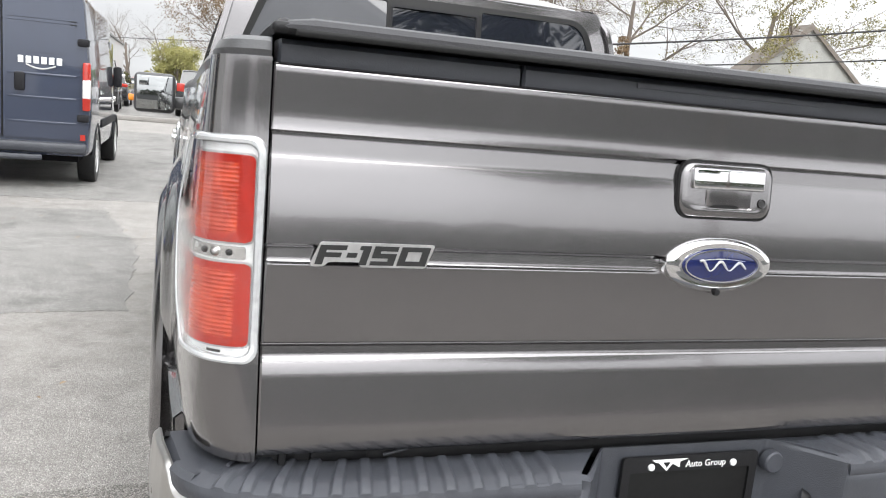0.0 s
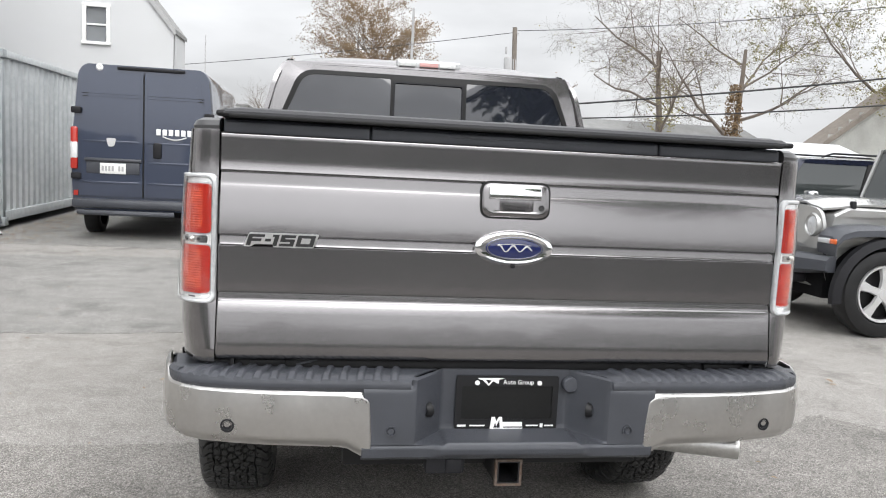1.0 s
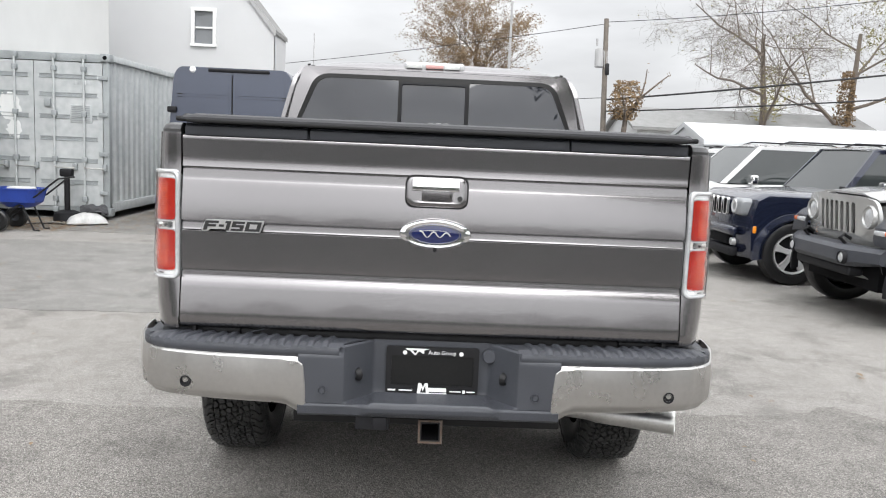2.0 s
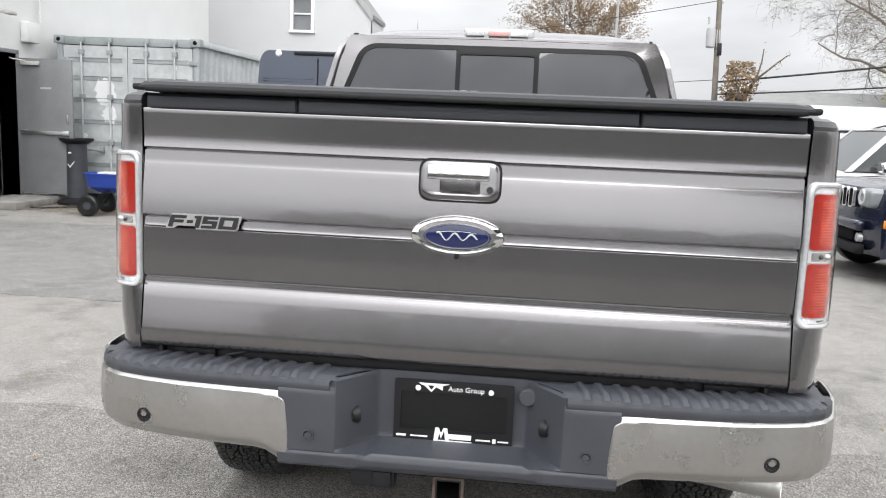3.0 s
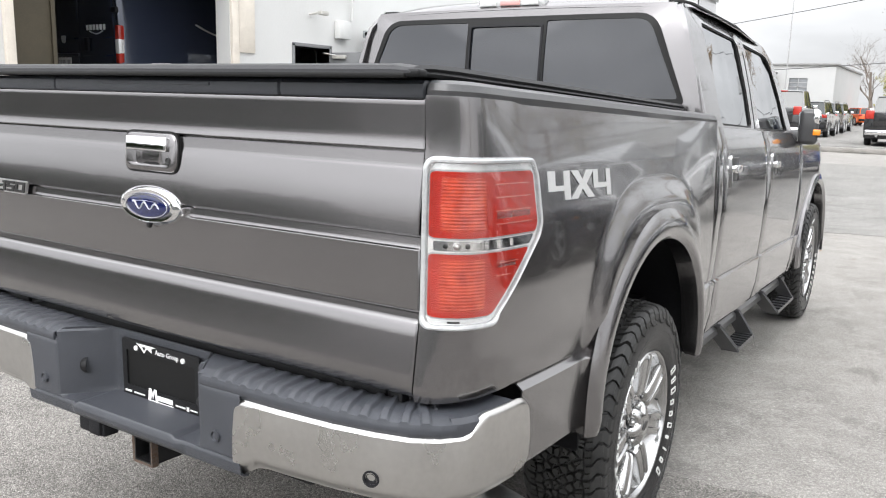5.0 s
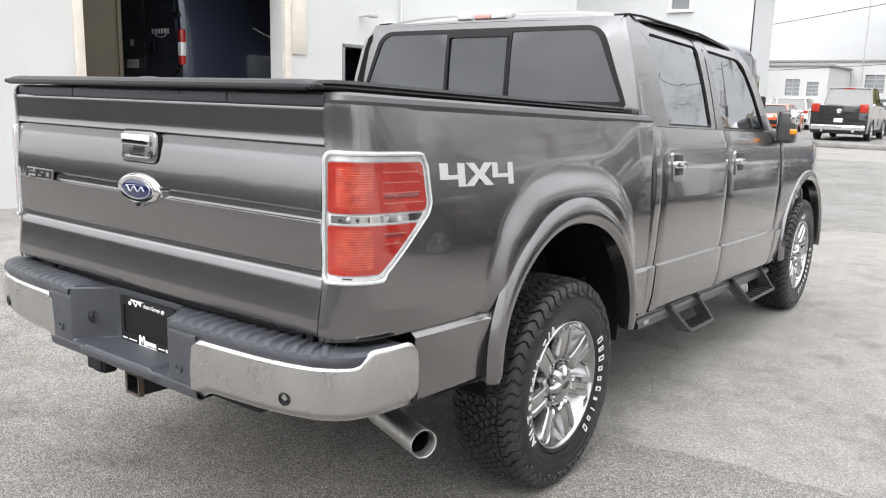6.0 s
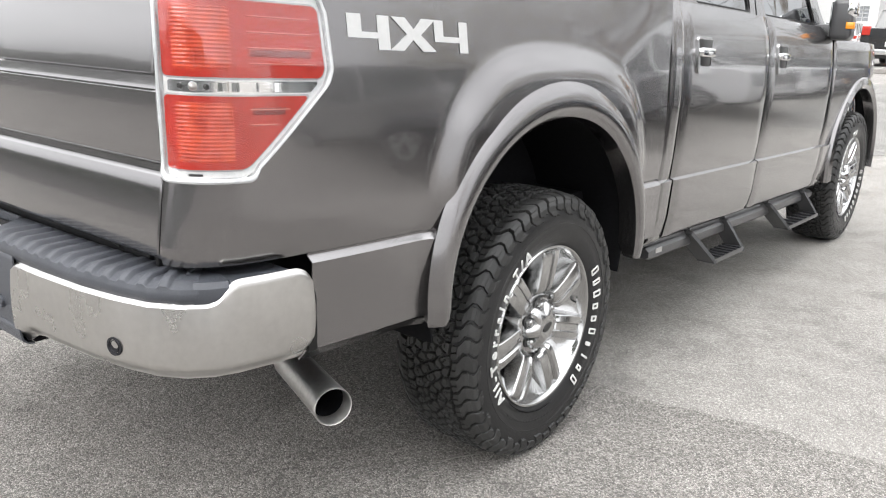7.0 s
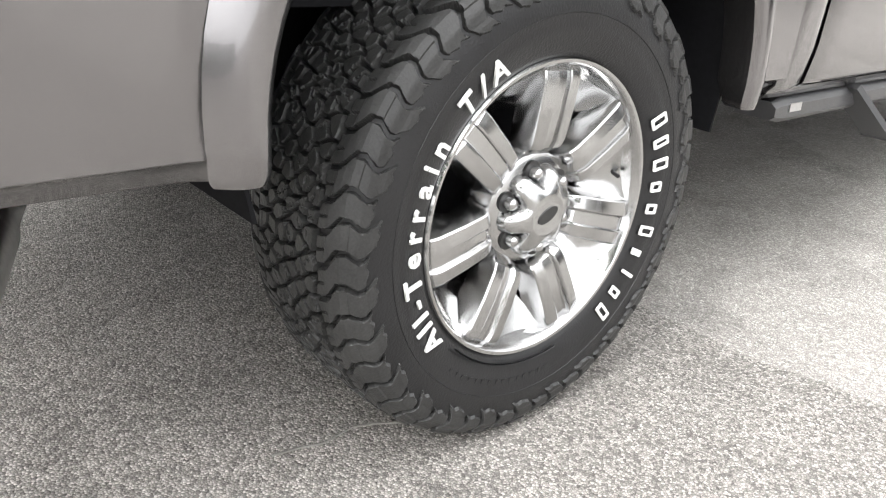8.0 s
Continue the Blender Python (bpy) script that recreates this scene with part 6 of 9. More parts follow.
def litter():
    """Fallen leaves, thick along the building and thin over the lot."""
    rg = random.Random(9)
    bm = bmesh.new()
    for k in range(2420):
        if k < 2010:
            x, y = -5.2 + rg.gauss(0, 0.6) + (rg.random() < 0.5) * -1.2, rg.uniform(9.2, 15.0)
            if x < -7.9:
                continue
            if -5.35 < x - 0.0 and y > 10.9:
                x = -5.2 + abs(rg.gauss(0, 0.45))
            elif y > 10.8:
                y = rg.uniform(9.0, 10.8)
        else:
            x, y = rg.uniform(-6, 5.0), rg.uniform(0.5, 14)
            if -1.3 < x < 1.5 and y < 6.5:
                continue
        r, a, tl = rg.uniform(0.015, 0.04) * (0.6 if k >= 2100 else 1.0), rg.uniform(0, 6.28), rg.uniform(-0.3, 0.5)
        c = Vector((x, y, 0.012))
        pts = [(1, 0), (0.35, 0.42), (-0.4, 0.36), (-1, 0), (-0.4, -0.36), (0.35, -0.42)]
        vs = [bm.verts.new(c + Vector((r * (u * math.cos(a) - v * math.sin(a)), r * (u * math.sin(a) + v * math.cos(a)), 0.004 + r * 0.35 * abs(v) + r * 0.2 * tl * u + 0.002))) for u, v in pts]
        bm.faces.new(vs)
    tagged(part("fallen_leaves", bm, M["leaf"], None, flat=True), "dry brown fallen leaves on the paving", "leaves", kind="stuff")


litter()

# ---- the white building beside the lot ----
M["wall_white"] = mat("white_painted_wall", (0.58, 0.58, 0.57), 0.75, var=0.05, scale=1.5, fine=40, bump=0.15)
M["wall_grey"] = mat("grey_trim_paint", (0.45, 0.44, 0.41), 0.6, var=0.1)
M["wood_trim"] = mat("cream_wood_trim", (0.62, 0.57, 0.50), 0.6, var=0.12)
# inner wall colour with the garage's dimness painted in
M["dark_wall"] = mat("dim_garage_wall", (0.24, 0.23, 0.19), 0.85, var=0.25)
M["olive_door"] = mat("olive_brown_panel", (0.06, 0.05, 0.032), 0.7, var=0.2)
M["metal_door"] = mat("grey_steel_door", (0.20, 0.205, 0.21), 0.45, 0.2, var=0.18, scale=2.5)
M["roof_grey"] = mat("grey_shingles", (0.22, 0.22, 0.215), 0.85, var=0.2, scale=3, fine=40, bump=0.4)


def long_wall():
    X0, X1, top = -8.30, -8.0, 8.5
    spans = [(0.6, 4.28, 0, top), (4.28, 7.75, 3.7, top), (7.75, 9.22, 0, top), (9.22, 10.14, 2.36, top), (10.14, 17.9, 0, top)]
    bm = bmesh.new()
    for y0, y1, z0, z1 in spans:
        box(bm, ((X0 + X1) / 2, (y0 + y1) / 2, (z0 + z1) / 2), (X1 - X0, y1 - y0, z1 - z0))
    tagged(part("wall_west", bm, M["wall_white"], None, flat=True), "white painted building wall with a garage opening", "wall", kind="structure")
    bm = boxes(((-12.0, 17.75, 4.25), (7.4, 0.3, 8.5)), ((-12.0, 0.75, 4.25), (7.4, 0.3, 8.5)), ((-15.6, 9.2, 4.25), (0.3, 17.2, 8.5)))
    tagged(part("wall_back", bm, M["wall_white"], None, flat=True), "white painted building walls", "wall", kind="structure")
    tagged(part("roof_slab", boxes(((-11.8, 9.25, 8.6), (7.8, 17.5, 0.2))), M["roof_grey"], None, flat=True), "flat grey roof", "roof", kind="structure")
    # garage inside, part of its dimness put into the wall colour
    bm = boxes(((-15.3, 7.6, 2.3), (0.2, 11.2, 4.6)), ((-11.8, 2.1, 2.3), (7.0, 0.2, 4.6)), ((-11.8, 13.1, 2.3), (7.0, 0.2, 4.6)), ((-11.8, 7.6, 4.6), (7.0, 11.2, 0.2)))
    tagged(part("wall_garage", bm, M["dark_wall"], None, flat=True), "inner garage walls, their colour darkened for the dim interior", "wall", kind="structure")
    # trim
    bm = boxes(((-7.975, 7.83, 1.85), (0.07, 0.14, 3.7)), ((-7.975, 4.21, 1.85), (0.07, 0.12, 3.7)), ((-7.975, 6.0, 3.77), (0.07, 3.8, 0.14)), bevel=0.008)
    tagged(part("trim", bm, M["wood_trim"], None), "cream painted door trim", "trim", kind="structure")
    d = thing("sliding_door", "olive brown sliding garage door pushed aside", "door")
    part("leaf", boxes(((-8.45, 4.68, 1.8), (0.06, 0.80, 3.6)), bevel=0.01), M["olive_door"], d)
    part("batten", boxes(((-8.41, 5.06, 1.8), (0.03, 0.06, 3.5)), bevel=0.004), M["olive_door"], d)
    # electrical boxes, pipe and camera on the wall
    e = thing("wall_box", "white utility box on the wall with a pipe", "utility box")
    part("body", boxes(((-7.93, 10.45, 2.72), (0.14, 0.34, 0.32)), bevel=0.02), M["wall_white"], e)
    part("pipe", tube([(-7.93, 10.72, 2.9), (-7.93, 10.72, 3.2), (-7.93, 10.72, 5.2)], 0.022, 8), M["wall_white"], e)
    c = thing("wall_lamp", "small grey security lamp on a wall bracket", "wall lamp")
    part("bracket", tube([(-8.0, 9.62, 2.92), (-7.82, 9.62, 2.94), (-7.80, 9.66, 2.93)], 0.02, 8), M["wall_grey"], c)
    part("head", boxes(((-7.76, 9.70, 2.94), (0.10, 0.22, 0.07)), bevel=0.02), M["wall_grey"], c)
    g = thing("wall_panel", "weathered pale board fixed to the white wall", "board")
    part("board", boxes(((-7.985, 8.10, 2.62), (0.03, 0.34, 0.9)), bevel=0.005), M["wood_trim"], g)


long_wall()


def steel_door():
    d = thing("steel_door", "grey steel door standing open with a push bar", "door", pose(-8.0, 10.16, 0.12))
    part("leaf", boxes(((0.47, 0.0, 1.11), (0.92, 0.045, 2.14)), bevel=0.004), M["metal_door"], d)
    part("push_bar", boxes(((0.47, -0.06, 1.02), (0.80, 0.03, 0.055)), ((0.12, -0.04, 1.02), (0.10, 0.05, 0.07)), ((0.83, -0.04, 1.02), (0.10, 0.05, 0.08)), bevel=0.008), M["steel"], d)
    part("closer", boxes(((0.26, -0.05, 2.10), (0.30, 0.06, 0.06)), bevel=0.01), M["wall_grey"], d)
    part("closer_arm", tube([(0.20, -0.08, 2.13), (0.02, -0.20, 2.16)], 0.01, 6), M["steel"], d)
    part("lever", boxes(((0.86, -0.04, 1.25), (0.03, 0.04, 0.13)), bevel=0.006), M["steel"], d)
    part("plate", boxes(((0.50, -0.026, 1.72), (0.18, 0.006, 0.03))), M["wall_grey"], d)
    f = tagged(part("door_frame", boxes(((-8.15, 9.19, 1.2), (0.34, 0.06, 2.4)), ((-8.15, 10.17, 1.2), (0.34, 0.06, 2.4)), ((-8.15, 9.68, 2.39), (0.34, 1.04, 0.06)), bevel=0.004), M["metal_door"]), "grey steel door frame", "door frame", kind="structure")
    tagged(part("door_step", boxes(((-7.75, 9.7, 0.06), (0.8, 1.3, 0.12)), bevel=0.012), M["concrete"]), "worn concrete doorstep", "step", kind="structure")


steel_door()

# shipping container
M["container"] = mat("pale_grey_container_paint", (0.43, 0.455, 0.462), 0.55, var=0.13, scale=1.1, fine=9, bump=0.15, tint=(0.47, 0.485, 0.485))
M["container_dark"] = mat("grey_container_frame", (0.29, 0.31, 0.315), 0.55, var=0.25, scale=4)
M["peel"] = mat("bare_white_patch", (0.74, 0.75, 0.74), 0.6, var=0.06)


def container():
    c = thing("shipping_container", "pale grey shipping container with corrugated sides", "container", pose(-5.30, 10.93, 0.0))
    W, L, H, z0 = 2.46, 6.06, 2.74, 0.13
    for nm, x in (("corrugated_side", -0.045), ("corrugated_side", -W + 0.045)):
        pts = []
        for i in range(22):
            for f, o in ((0.0, 0.0), (0.26, 0.0), (0.38, -0.036), (0.88, -0.036)):
                pts.append((0.10 + (i + f) * (L - 0.2) / 22, o))
        sgn = 1 if x > -1 else -1
        bm = bmesh.new()
        vs = [[bm.verts.new((x + sgn * o, y, z)) for z in (z0 + 0.14, H - 0.10)] for y, o in pts]
        fs = [bm.faces.new((p[0], q[0], q[1], p[1])) for p, q in zip(vs, vs[1:])]
        thicken(bm, fs, 0.004)
        part(nm, bm, M["container"], c, flat=True)
    part("roof_panel", boxes(((-W / 2, L / 2, H - 0.05), (W - 0.1, L - 0.1, 0.03))), M["container"], c)
    part("floor_frame", boxes(((-W / 2, L / 2, z0 + 0.07), (W - 0.06, L - 0.06, 0.14))), M["container_dark"], c)
    for nm, s in (("top_rail", ((-0.04, L / 2, H - 0.05), (0.08, L, 0.10))), ("top_rail", ((-W + 0.04, L / 2, H - 0.05), (0.08, L, 0.10))), ("bottom_rail", ((-0.04, L / 2, z0 + 0.07), (0.08, L, 0.15))), ("bottom_rail", ((-W + 0.04, L / 2, z0 + 0.07), (0.08, L, 0.15))),
                  ("header", ((-W / 2, 0.03, H - 0.07), (W, 0.09, 0.13))), ("sill", ((-W / 2, 0.03, z0 + 0.06), (W, 0.09, 0.13))), ("end_wall", ((-W / 2, L - 0.03, H / 2), (W, 0.06, H - 0.2)))):
        part(nm, boxes(s, bevel=0.006), M["container_dark"] if nm in ("header", "sill") else M["container"], c)
    for x in (-0.05, -W + 0.05):
        part("corner_post", boxes(((x, 0.02, H / 2), (0.10, 0.12, H - 0.1)), bevel=0.012), M["container_dark"], c)
        for z in (H - 0.06, z0 + 0.0):
            k = part("corner_casting", boxes(((x, 0.01, z), (0.17, 0.17, 0.13)), bevel=0.012), M["container_dark"], c)
            # near-black disc on the casting in place of a shaded hole
            part("casting_hole", lathe([(-0.079, 0.0), (-0.079, 0.034), (-0.06, 0.04)], 16, "y", c=(x, 0.0, z)), M["gap"], k)
    for i, (x0, x1) in enumerate(((-W + 0.11, -W / 2 - 0.006), (-W / 2 + 0.006, -0.11))):
        d = part("door_leaf", boxes((((x0 + x1) / 2, -0.005, H / 2 + 0.03), (x1 - x0, 0.05, H - 0.36))), M["container"], c, "ribbed container door")
        bm = bmesh.new()
        for z in (0.62, 0.98, 1.34, 1.70, 2.06, 2.36):
            for dz, t in ((-0.03, 0.010), (0.03, 0.010)):
                box(bm, ((x0 + x1) / 2, -0.034, z + dz), (x1 - x0 - 0.16, 0.016, 0.012), 0.003, 1)
            box(bm, ((x0 + x1) / 2, -0.0315, z), (x1 - x0 - 0.18, 0.006, 0.05))
        part("door_rib", bm, M["container_dark"], d)
        for f in (0.30, 0.74):
            x = x0 + (x1 - x0) * f
            r = part("lock_rod", tube([(x, -0.075, z0 + 0.05), (x, -0.075, H - 0.04)], 0.018, 10), M["container"], d, "galvanised lock rod")
            for z in (0.34, 1.0, 1.75, H - 0.26, H - 0.06, 0.16):
                part("rod_guide", boxes(((x, -0.06, z), (0.085, 0.07, 0.09)), bevel=0.012), M["container_dark"], r)
            part("lock_handle", tube([(x, -0.09, 0.88), (x + 0.05, -0.11, 0.86), (x + 0.33, -0.10, 0.86)], 0.011, 8), M["steel"], r)
            part("handle_keeper", boxes(((x + 0.33, -0.06, 0.88), (0.07, 0.07, 0.11)), bevel=0.01), M["container_dark"], r)
        hx = x0 - 0.02 if i == 0 else x1 + 0.02
        for z in (0.45, 1.1, 1.75, 2.35):
            part("hinge", boxes(((hx, -0.05, z), (0.15, 0.03, 0.07)), bevel=0.008), M["container_dark"], d)
    v = part("vent", boxes(((-0.46, -0.036, 1.76), (0.36, 0.02, 0.30)), bevel=0.006), M["container"], c)
    for k in range(9):
        part("louvre", boxes(((-0.46, -0.05, 1.645 + 0.029 * k), (0.30, 0.012, 0.012))), M["container_dark"], v)
    for k in range(6):
        part("code_bar", boxes(((-0.56 + 0.055 * k, -0.033, 2.27), (0.036, 0.006, 0.075)), bevel=0.002), M["peel" if k == 3 else "container"], c)
    part("lock_box", boxes(((-1.0, -0.05, 1.92), (0.11, 0.05, 0.13)), bevel=0.01), M["container_dark"], c)
    rg = random.Random(3)
    for cx, cz, w, h in ((-1.62, 1.86, 0.20, 0.24), (-1.56, 1.45, 0.14, 0.16), (-2.0, 1.1, 0.06, 0.05)):
        loop = [(cx + w * math.cos(t) * rg.uniform(0.6, 1.15), cz + h * math.sin(t) * rg.uniform(0.6, 1.15)) for t in np.linspace(0, 2 * math.pi, 22, endpoint=False)]
        part("peeled_patch", plate(loop, lambda a, b, k: (a, -0.0355 - k, b), 0.002), M["peel"], c, "white peeled paint patch")


container()

M["spreader_blue"] = mat("blue_plastic_hopper", (0.02, 0.05, 0.28), 0.4, var=0.2)


def spreader():
    s = thing("salt_spreader", "blue push spreader with black wheels and handle", "spreader", pose(-5.92, 9.15, 0.0))
    rings = [[(w * sx, d * sy, z) for sx, sy in ((-1, -0.7), (-0.7, -1), (0.7, -1), (1, -0.7), (1, 0.7), (0.7, 1), (-0.7, 1), (-1, 0.7))] for w, d, z in ((0.16, 0.12, 0.34), (0.27, 0.20, 0.42), (0.31, 0.23, 0.60), (0.325, 0.245, 0.60), (0.325, 0.245, 0.62), (0.30, 0.22, 0.62), (0.26, 0.18, 0.46))]
    part("hopper", sweep(rings), M["spreader_blue"], s, "blue plastic hopper")
    for y in (-0.27, 0.27):
        w = part("wheel", lathe([(-0.04, 0.06), (-0.05, 0.13), (-0.035, 0.155), (0.035, 0.155), (0.05, 0.13), (0.04, 0.06)], 28, "y", c=(-0.2, y, 0.157)), M["rubber"], s)
        part("hub", lathe([(-0.03, 0.0), (-0.03, 0.065), (0.03, 0.065), (0.03, 0.0)], 16, "y", c=(-0.2, y, 0.157)), M["bumper_plastic"], w)
    part("axle", tube([(-0.2, -0.28, 0.157), (-0.2, 0.28, 0.157)], 0.006, 8), M["black_steel"], s)
    for y in (-0.16, 0.16):
        part("frame_tube", tube([(-0.2, y, 0.17), (0.0, y, 0.34), (0.10, y, 0.38), (0.26, y, 0.02), (0.34, y, 0.02)], 0.013, 8), M["black_steel"], s)
        part("handle_tube", tube([(-0.12, y, 0.28), (0.30, y, 0.52), (0.62, y, 0.78), (0.74, y * 0.6, 0.80), (0.74, 0, 0.80)], 0.013, 8), M["black_steel"], s)
    part("salt_bag_scrap", boxes(((0.02, 0.0, 0.61), (0.34, 0.22, 0.05)), bevel=0.02), M["wall_white"], s)


spreader()


def small_yard_things():
    a = thing("ash_column", "dark plastic smoking bin column", "ash bin", pose(-7.08, 10.25, 0.0))
    part("base", lathe([(0.0, 0.0), (0.0, 0.30), (0.05, 0.30), (0.10, 0.20), (0.12, 0.16)], 32, "z"), M["black_plastic"], a)
    part("column", lathe([(0.10, 0.165), (0.95, 0.155), (1.0, 0.17)], 32, "z"), M["bumper_plastic"], a)
    part("bowl", lathe([(0.98, 0.17), (1.04, 0.26), (1.07, 0.265), (1.07, 0.22), (1.02, 0.0)], 32, "z"), M["black_plastic"], a)
    part("mark", plate([(-0.06, 0.66), (-0.02, 0.60), (0.06, 0.70), (0.05, 0.71), (-0.02, 0.62), (-0.05, 0.67)], lambda u, v, h: (u, -0.170 - h, v), 0.003), M["white"], a)
    part("label", boxes(((-0.02, -0.170, 0.84), (0.05, 0.004, 0.02))), M["white"], a)
    b = thing("post_stand", "dark steel post on a weighted foot", "post", pose(-5.86, 10.55, 0.0))
    part("foot", lathe([(0.0, 0.0), (0.0, 0.22), (0.14, 0.20), (0.18, 0.10), (0.18, 0.0)], 24, "z"), M["black_plastic"], b)
    part("post", tube([(0, 0, 0.15), (0, 0, 0.76)], 0.045, 12), M["black_steel"], b)
    part("head", boxes(((0.0, 0.0, 0.79), (0.20, 0.14, 0.13)), bevel=0.03), M["black_plastic"], b)
    g = thing("salt_bag", "torn white and black plastic salt bag", "bag", pose(-5.46, 10.36, 0.0, 0, 0, 25))
    rg = random.Random(5)
    bm = grid(16, 12, lambda u, v: Vector(((u - 0.5) * 0.62, (v - 0.5) * 0.42, 0.004 + 0.17 * (math.sin(math.pi * u) * math.sin(math.pi * v)) ** 0.5 + 0.03 * noise.noise(Vector((u * 5, v * 5, 1))) * math.sin(math.pi * u))))
    part("sack", bm, mat("dusty_white_sack", (0.46, 0.46, 0.45), 0.5, var=0.3, scale=9), g)
    bm = grid(10, 8, lambda u, v: Vector((-0.10 + u * 0.42, 0.0 + v * 0.26, 0.14 + 0.10 * v + 0.18 * u * (1 - u) + 0.05 * noise.noise(Vector((u * 4, v * 4, 7))))), thick=0.004)
    part("black_flap", bm, M["vinyl"], g)
    h = thing("garden_hose", "black hose lying along the wall", "hose")
    pts = [(-7.9 + 0.05 * k, 9.35 + 0.12 * math.sin(k * 0.35) + 0.012 * k, 0.02) for k in range(58)]
    part("hose", tube(pts, 0.013, 6), M["rubber"], h)


small_yard_things()


# ---- houses round the lot ----
M["siding"] = mat("white_siding", (0.52, 0.525, 0.53), 0.6, var=0.04, scale=1.0)
M["weathered"] = mat("weathered_grey_boards", (0.30, 0.30, 0.28), 0.85, var=0.28, scale=1.4, fine=25, bump=0.4)
M["pole_wood"] = mat("weathered_pole_wood", (0.16, 0.14, 0.12), 0.85, var=0.3, scale=5, bump=0.4)
M["tent"] = mat("white_tarpaulin", (0.50, 0.51, 0.52), 0.5, var=0.08, scale=1.0)
M["fascia"] = mat("grey_fascia", (0.35, 0.35, 0.35), 0.6, var=0.1)
M["pane"] = mat("window_pane", (0.20, 0.21, 0.22), 0.06, coat=0.8, var=0.2, scale=1.2)


def gable_house(name, label, x0, x1, y0, y1, eave, ridge, wall_m, roof_m, windows=(), lap=0.0, over=0.25, along=False, edge=None):
    """A house whose gable faces -y, or (along) whose eave does; boards lapped as parts of the wall where they show."""
    h = thing(name, label, "house")
    xm, ym = (x0 + x1) / 2, (y0 + y1) / 2
    if not along:
        out = [(x0, 0.0), (x1, 0.0), (x1, eave), (xm, ridge), (x0, eave)]
        holes = [[(a, c), (b, c), (b, d), (a, d)] for a, b, c, d in windows]
        part("gable_wall", plate(out, lambda a, b, k: (a, y0 + 0.12 - k, b), 0.12, holes), wall_m, h, flat=True)
        for cc, ss in (((x0 + 0.06, ym, eave / 2), (0.12, y1 - y0, eave)), ((x1 - 0.06, ym, eave / 2), (0.12, y1 - y0, eave)), ((xm, y1, eave / 2), (x1 - x0 - 0.26, 0.12, eave))):
            part("side_wall", boxes((cc, ss)), wall_m, h, flat=True)
        sl = (ridge - eave) / (xm - x0)
        for s in (-1, 1):
            xe = xm + s * ((x1 - x0) / 2 + over)
            ze = ridge - sl * ((x1 - x0) / 2 + over)
            ring = lambda y: [(xm, y, ridge + 0.02), (xe, y, ze + 0.02), (xe, y, ze + 0.14), (xm, y, ridge + 0.16)]
            part("roof", sweep([ring(y0 - over), ring(y1 + over)]), roof_m, h, flat=True)
            part("verge_board", sweep([[(xm, y0 - over - 0.03, ridge - 0.02 + q) , (xe, y0 - over - 0.03, ze - 0.02 + q), (xe, y0 - over, ze - 0.02 + q), (xm, y0 - over, ridge - 0.02 + q)] for q in (-0.04, 0.16)]), edge or M["fascia"], h, flat=True)
    else:
        for cc, ss in (((xm, y0 + 0.06, eave / 2), (x1 - x0, 0.12, eave)), ((x0 + 0.06, ym + 0.07, eave / 2), (0.12, y1 - y0 - 0.14, eave)), ((x1 - 0.06, ym + 0.07, eave / 2), (0.12, y1 - y0 - 0.14, eave))):
            part("wall", boxes((cc, ss)), wall_m, h, flat=True)
        for s in (-1, 1):
            ye = ym + s * ((y1 - y0) / 2 + over)
            ring = lambda x: [(x, ym, ridge), (x, ye, eave - 0.05), (x, ye, eave + 0.07), (x, ym, ridge + 0.12)]
            part("roof", sweep([ring(x0 - over), ring(x1 + over)]), roof_m, h, flat=True)
        for x in (x0, x1):
            part("gable_wall", plate([(y0, eave), (y1, eave), (ym, ridge)], lambda a, b, k: (x + 0.1 - k if x == x0 else x - 0.1 + k, a, b), 0.1), wall_m, h, flat=True)
    if lap:
        bm = bmesh.new()
        z = 0.2
        while z < ridge - 0.2:
            hw = (x1 - x0) / 2 if z < eave else (x1 - x0) / 2 * (ridge - z) / (ridge - eave)
            segs = [(xm - hw, xm + hw)]
            for a, b, c, d in windows:
                if c - lap < z < d:
                    segs = [(p, q) for s0, s1 in segs for p, q in ((s0, min(s1, a - 0.09)), (max(s0, b + 0.09), s1)) if q - p > 0.02]
            for s0, s1 in segs:
                bm2 = [bm.verts.new(p) for p in ((s0, y0, z), (s1, y0, z), (s1, y0 - 0.003, z), (s0, y0 - 0.003, z), (s0, y0 - 0.001, z + lap), (s1, y0 - 0.001, z + lap))]
                bm.faces.new((bm2[3], bm2[2], bm2[5], bm2[4]))
                bm.faces.new((bm2[0], bm2[1], bm2[2], bm2[3]))
            z += lap
        o = part("clapboard_cladding", bm, wall_m, h, flat=True)
        o["kind"] = "stuff"
    for a, b, c, d in windows:
        w = part("window", boxes((((a + b) / 2, y0 - 0.02, d + 0.05), (b - a + 0.22, 0.10, 0.10)), (((a + b) / 2, y0 - 0.03, c - 0.04), (b - a + 0.24, 0.12, 0.08)),
                                 ((a - 0.05, y0 - 0.02, (c + d) / 2), (0.10, 0.10, d - c)), ((b + 0.05, y0 - 0.02, (c + d) / 2), (0.10, 0.10, d - c)), (((a + b) / 2, y0 + 0.02, (c + d) / 2), (b - a, 0.05, 0.05)), bevel=0.005), M["white"], h)
        for e, f in ((c, (c + d) / 2), ((c + d) / 2, d)):
            part("pane", boxes((((a + b) / 2, y0 + 0.05, (e + f) / 2), (b - a, 0.01, f - e))), M["pane"], w)
    return h


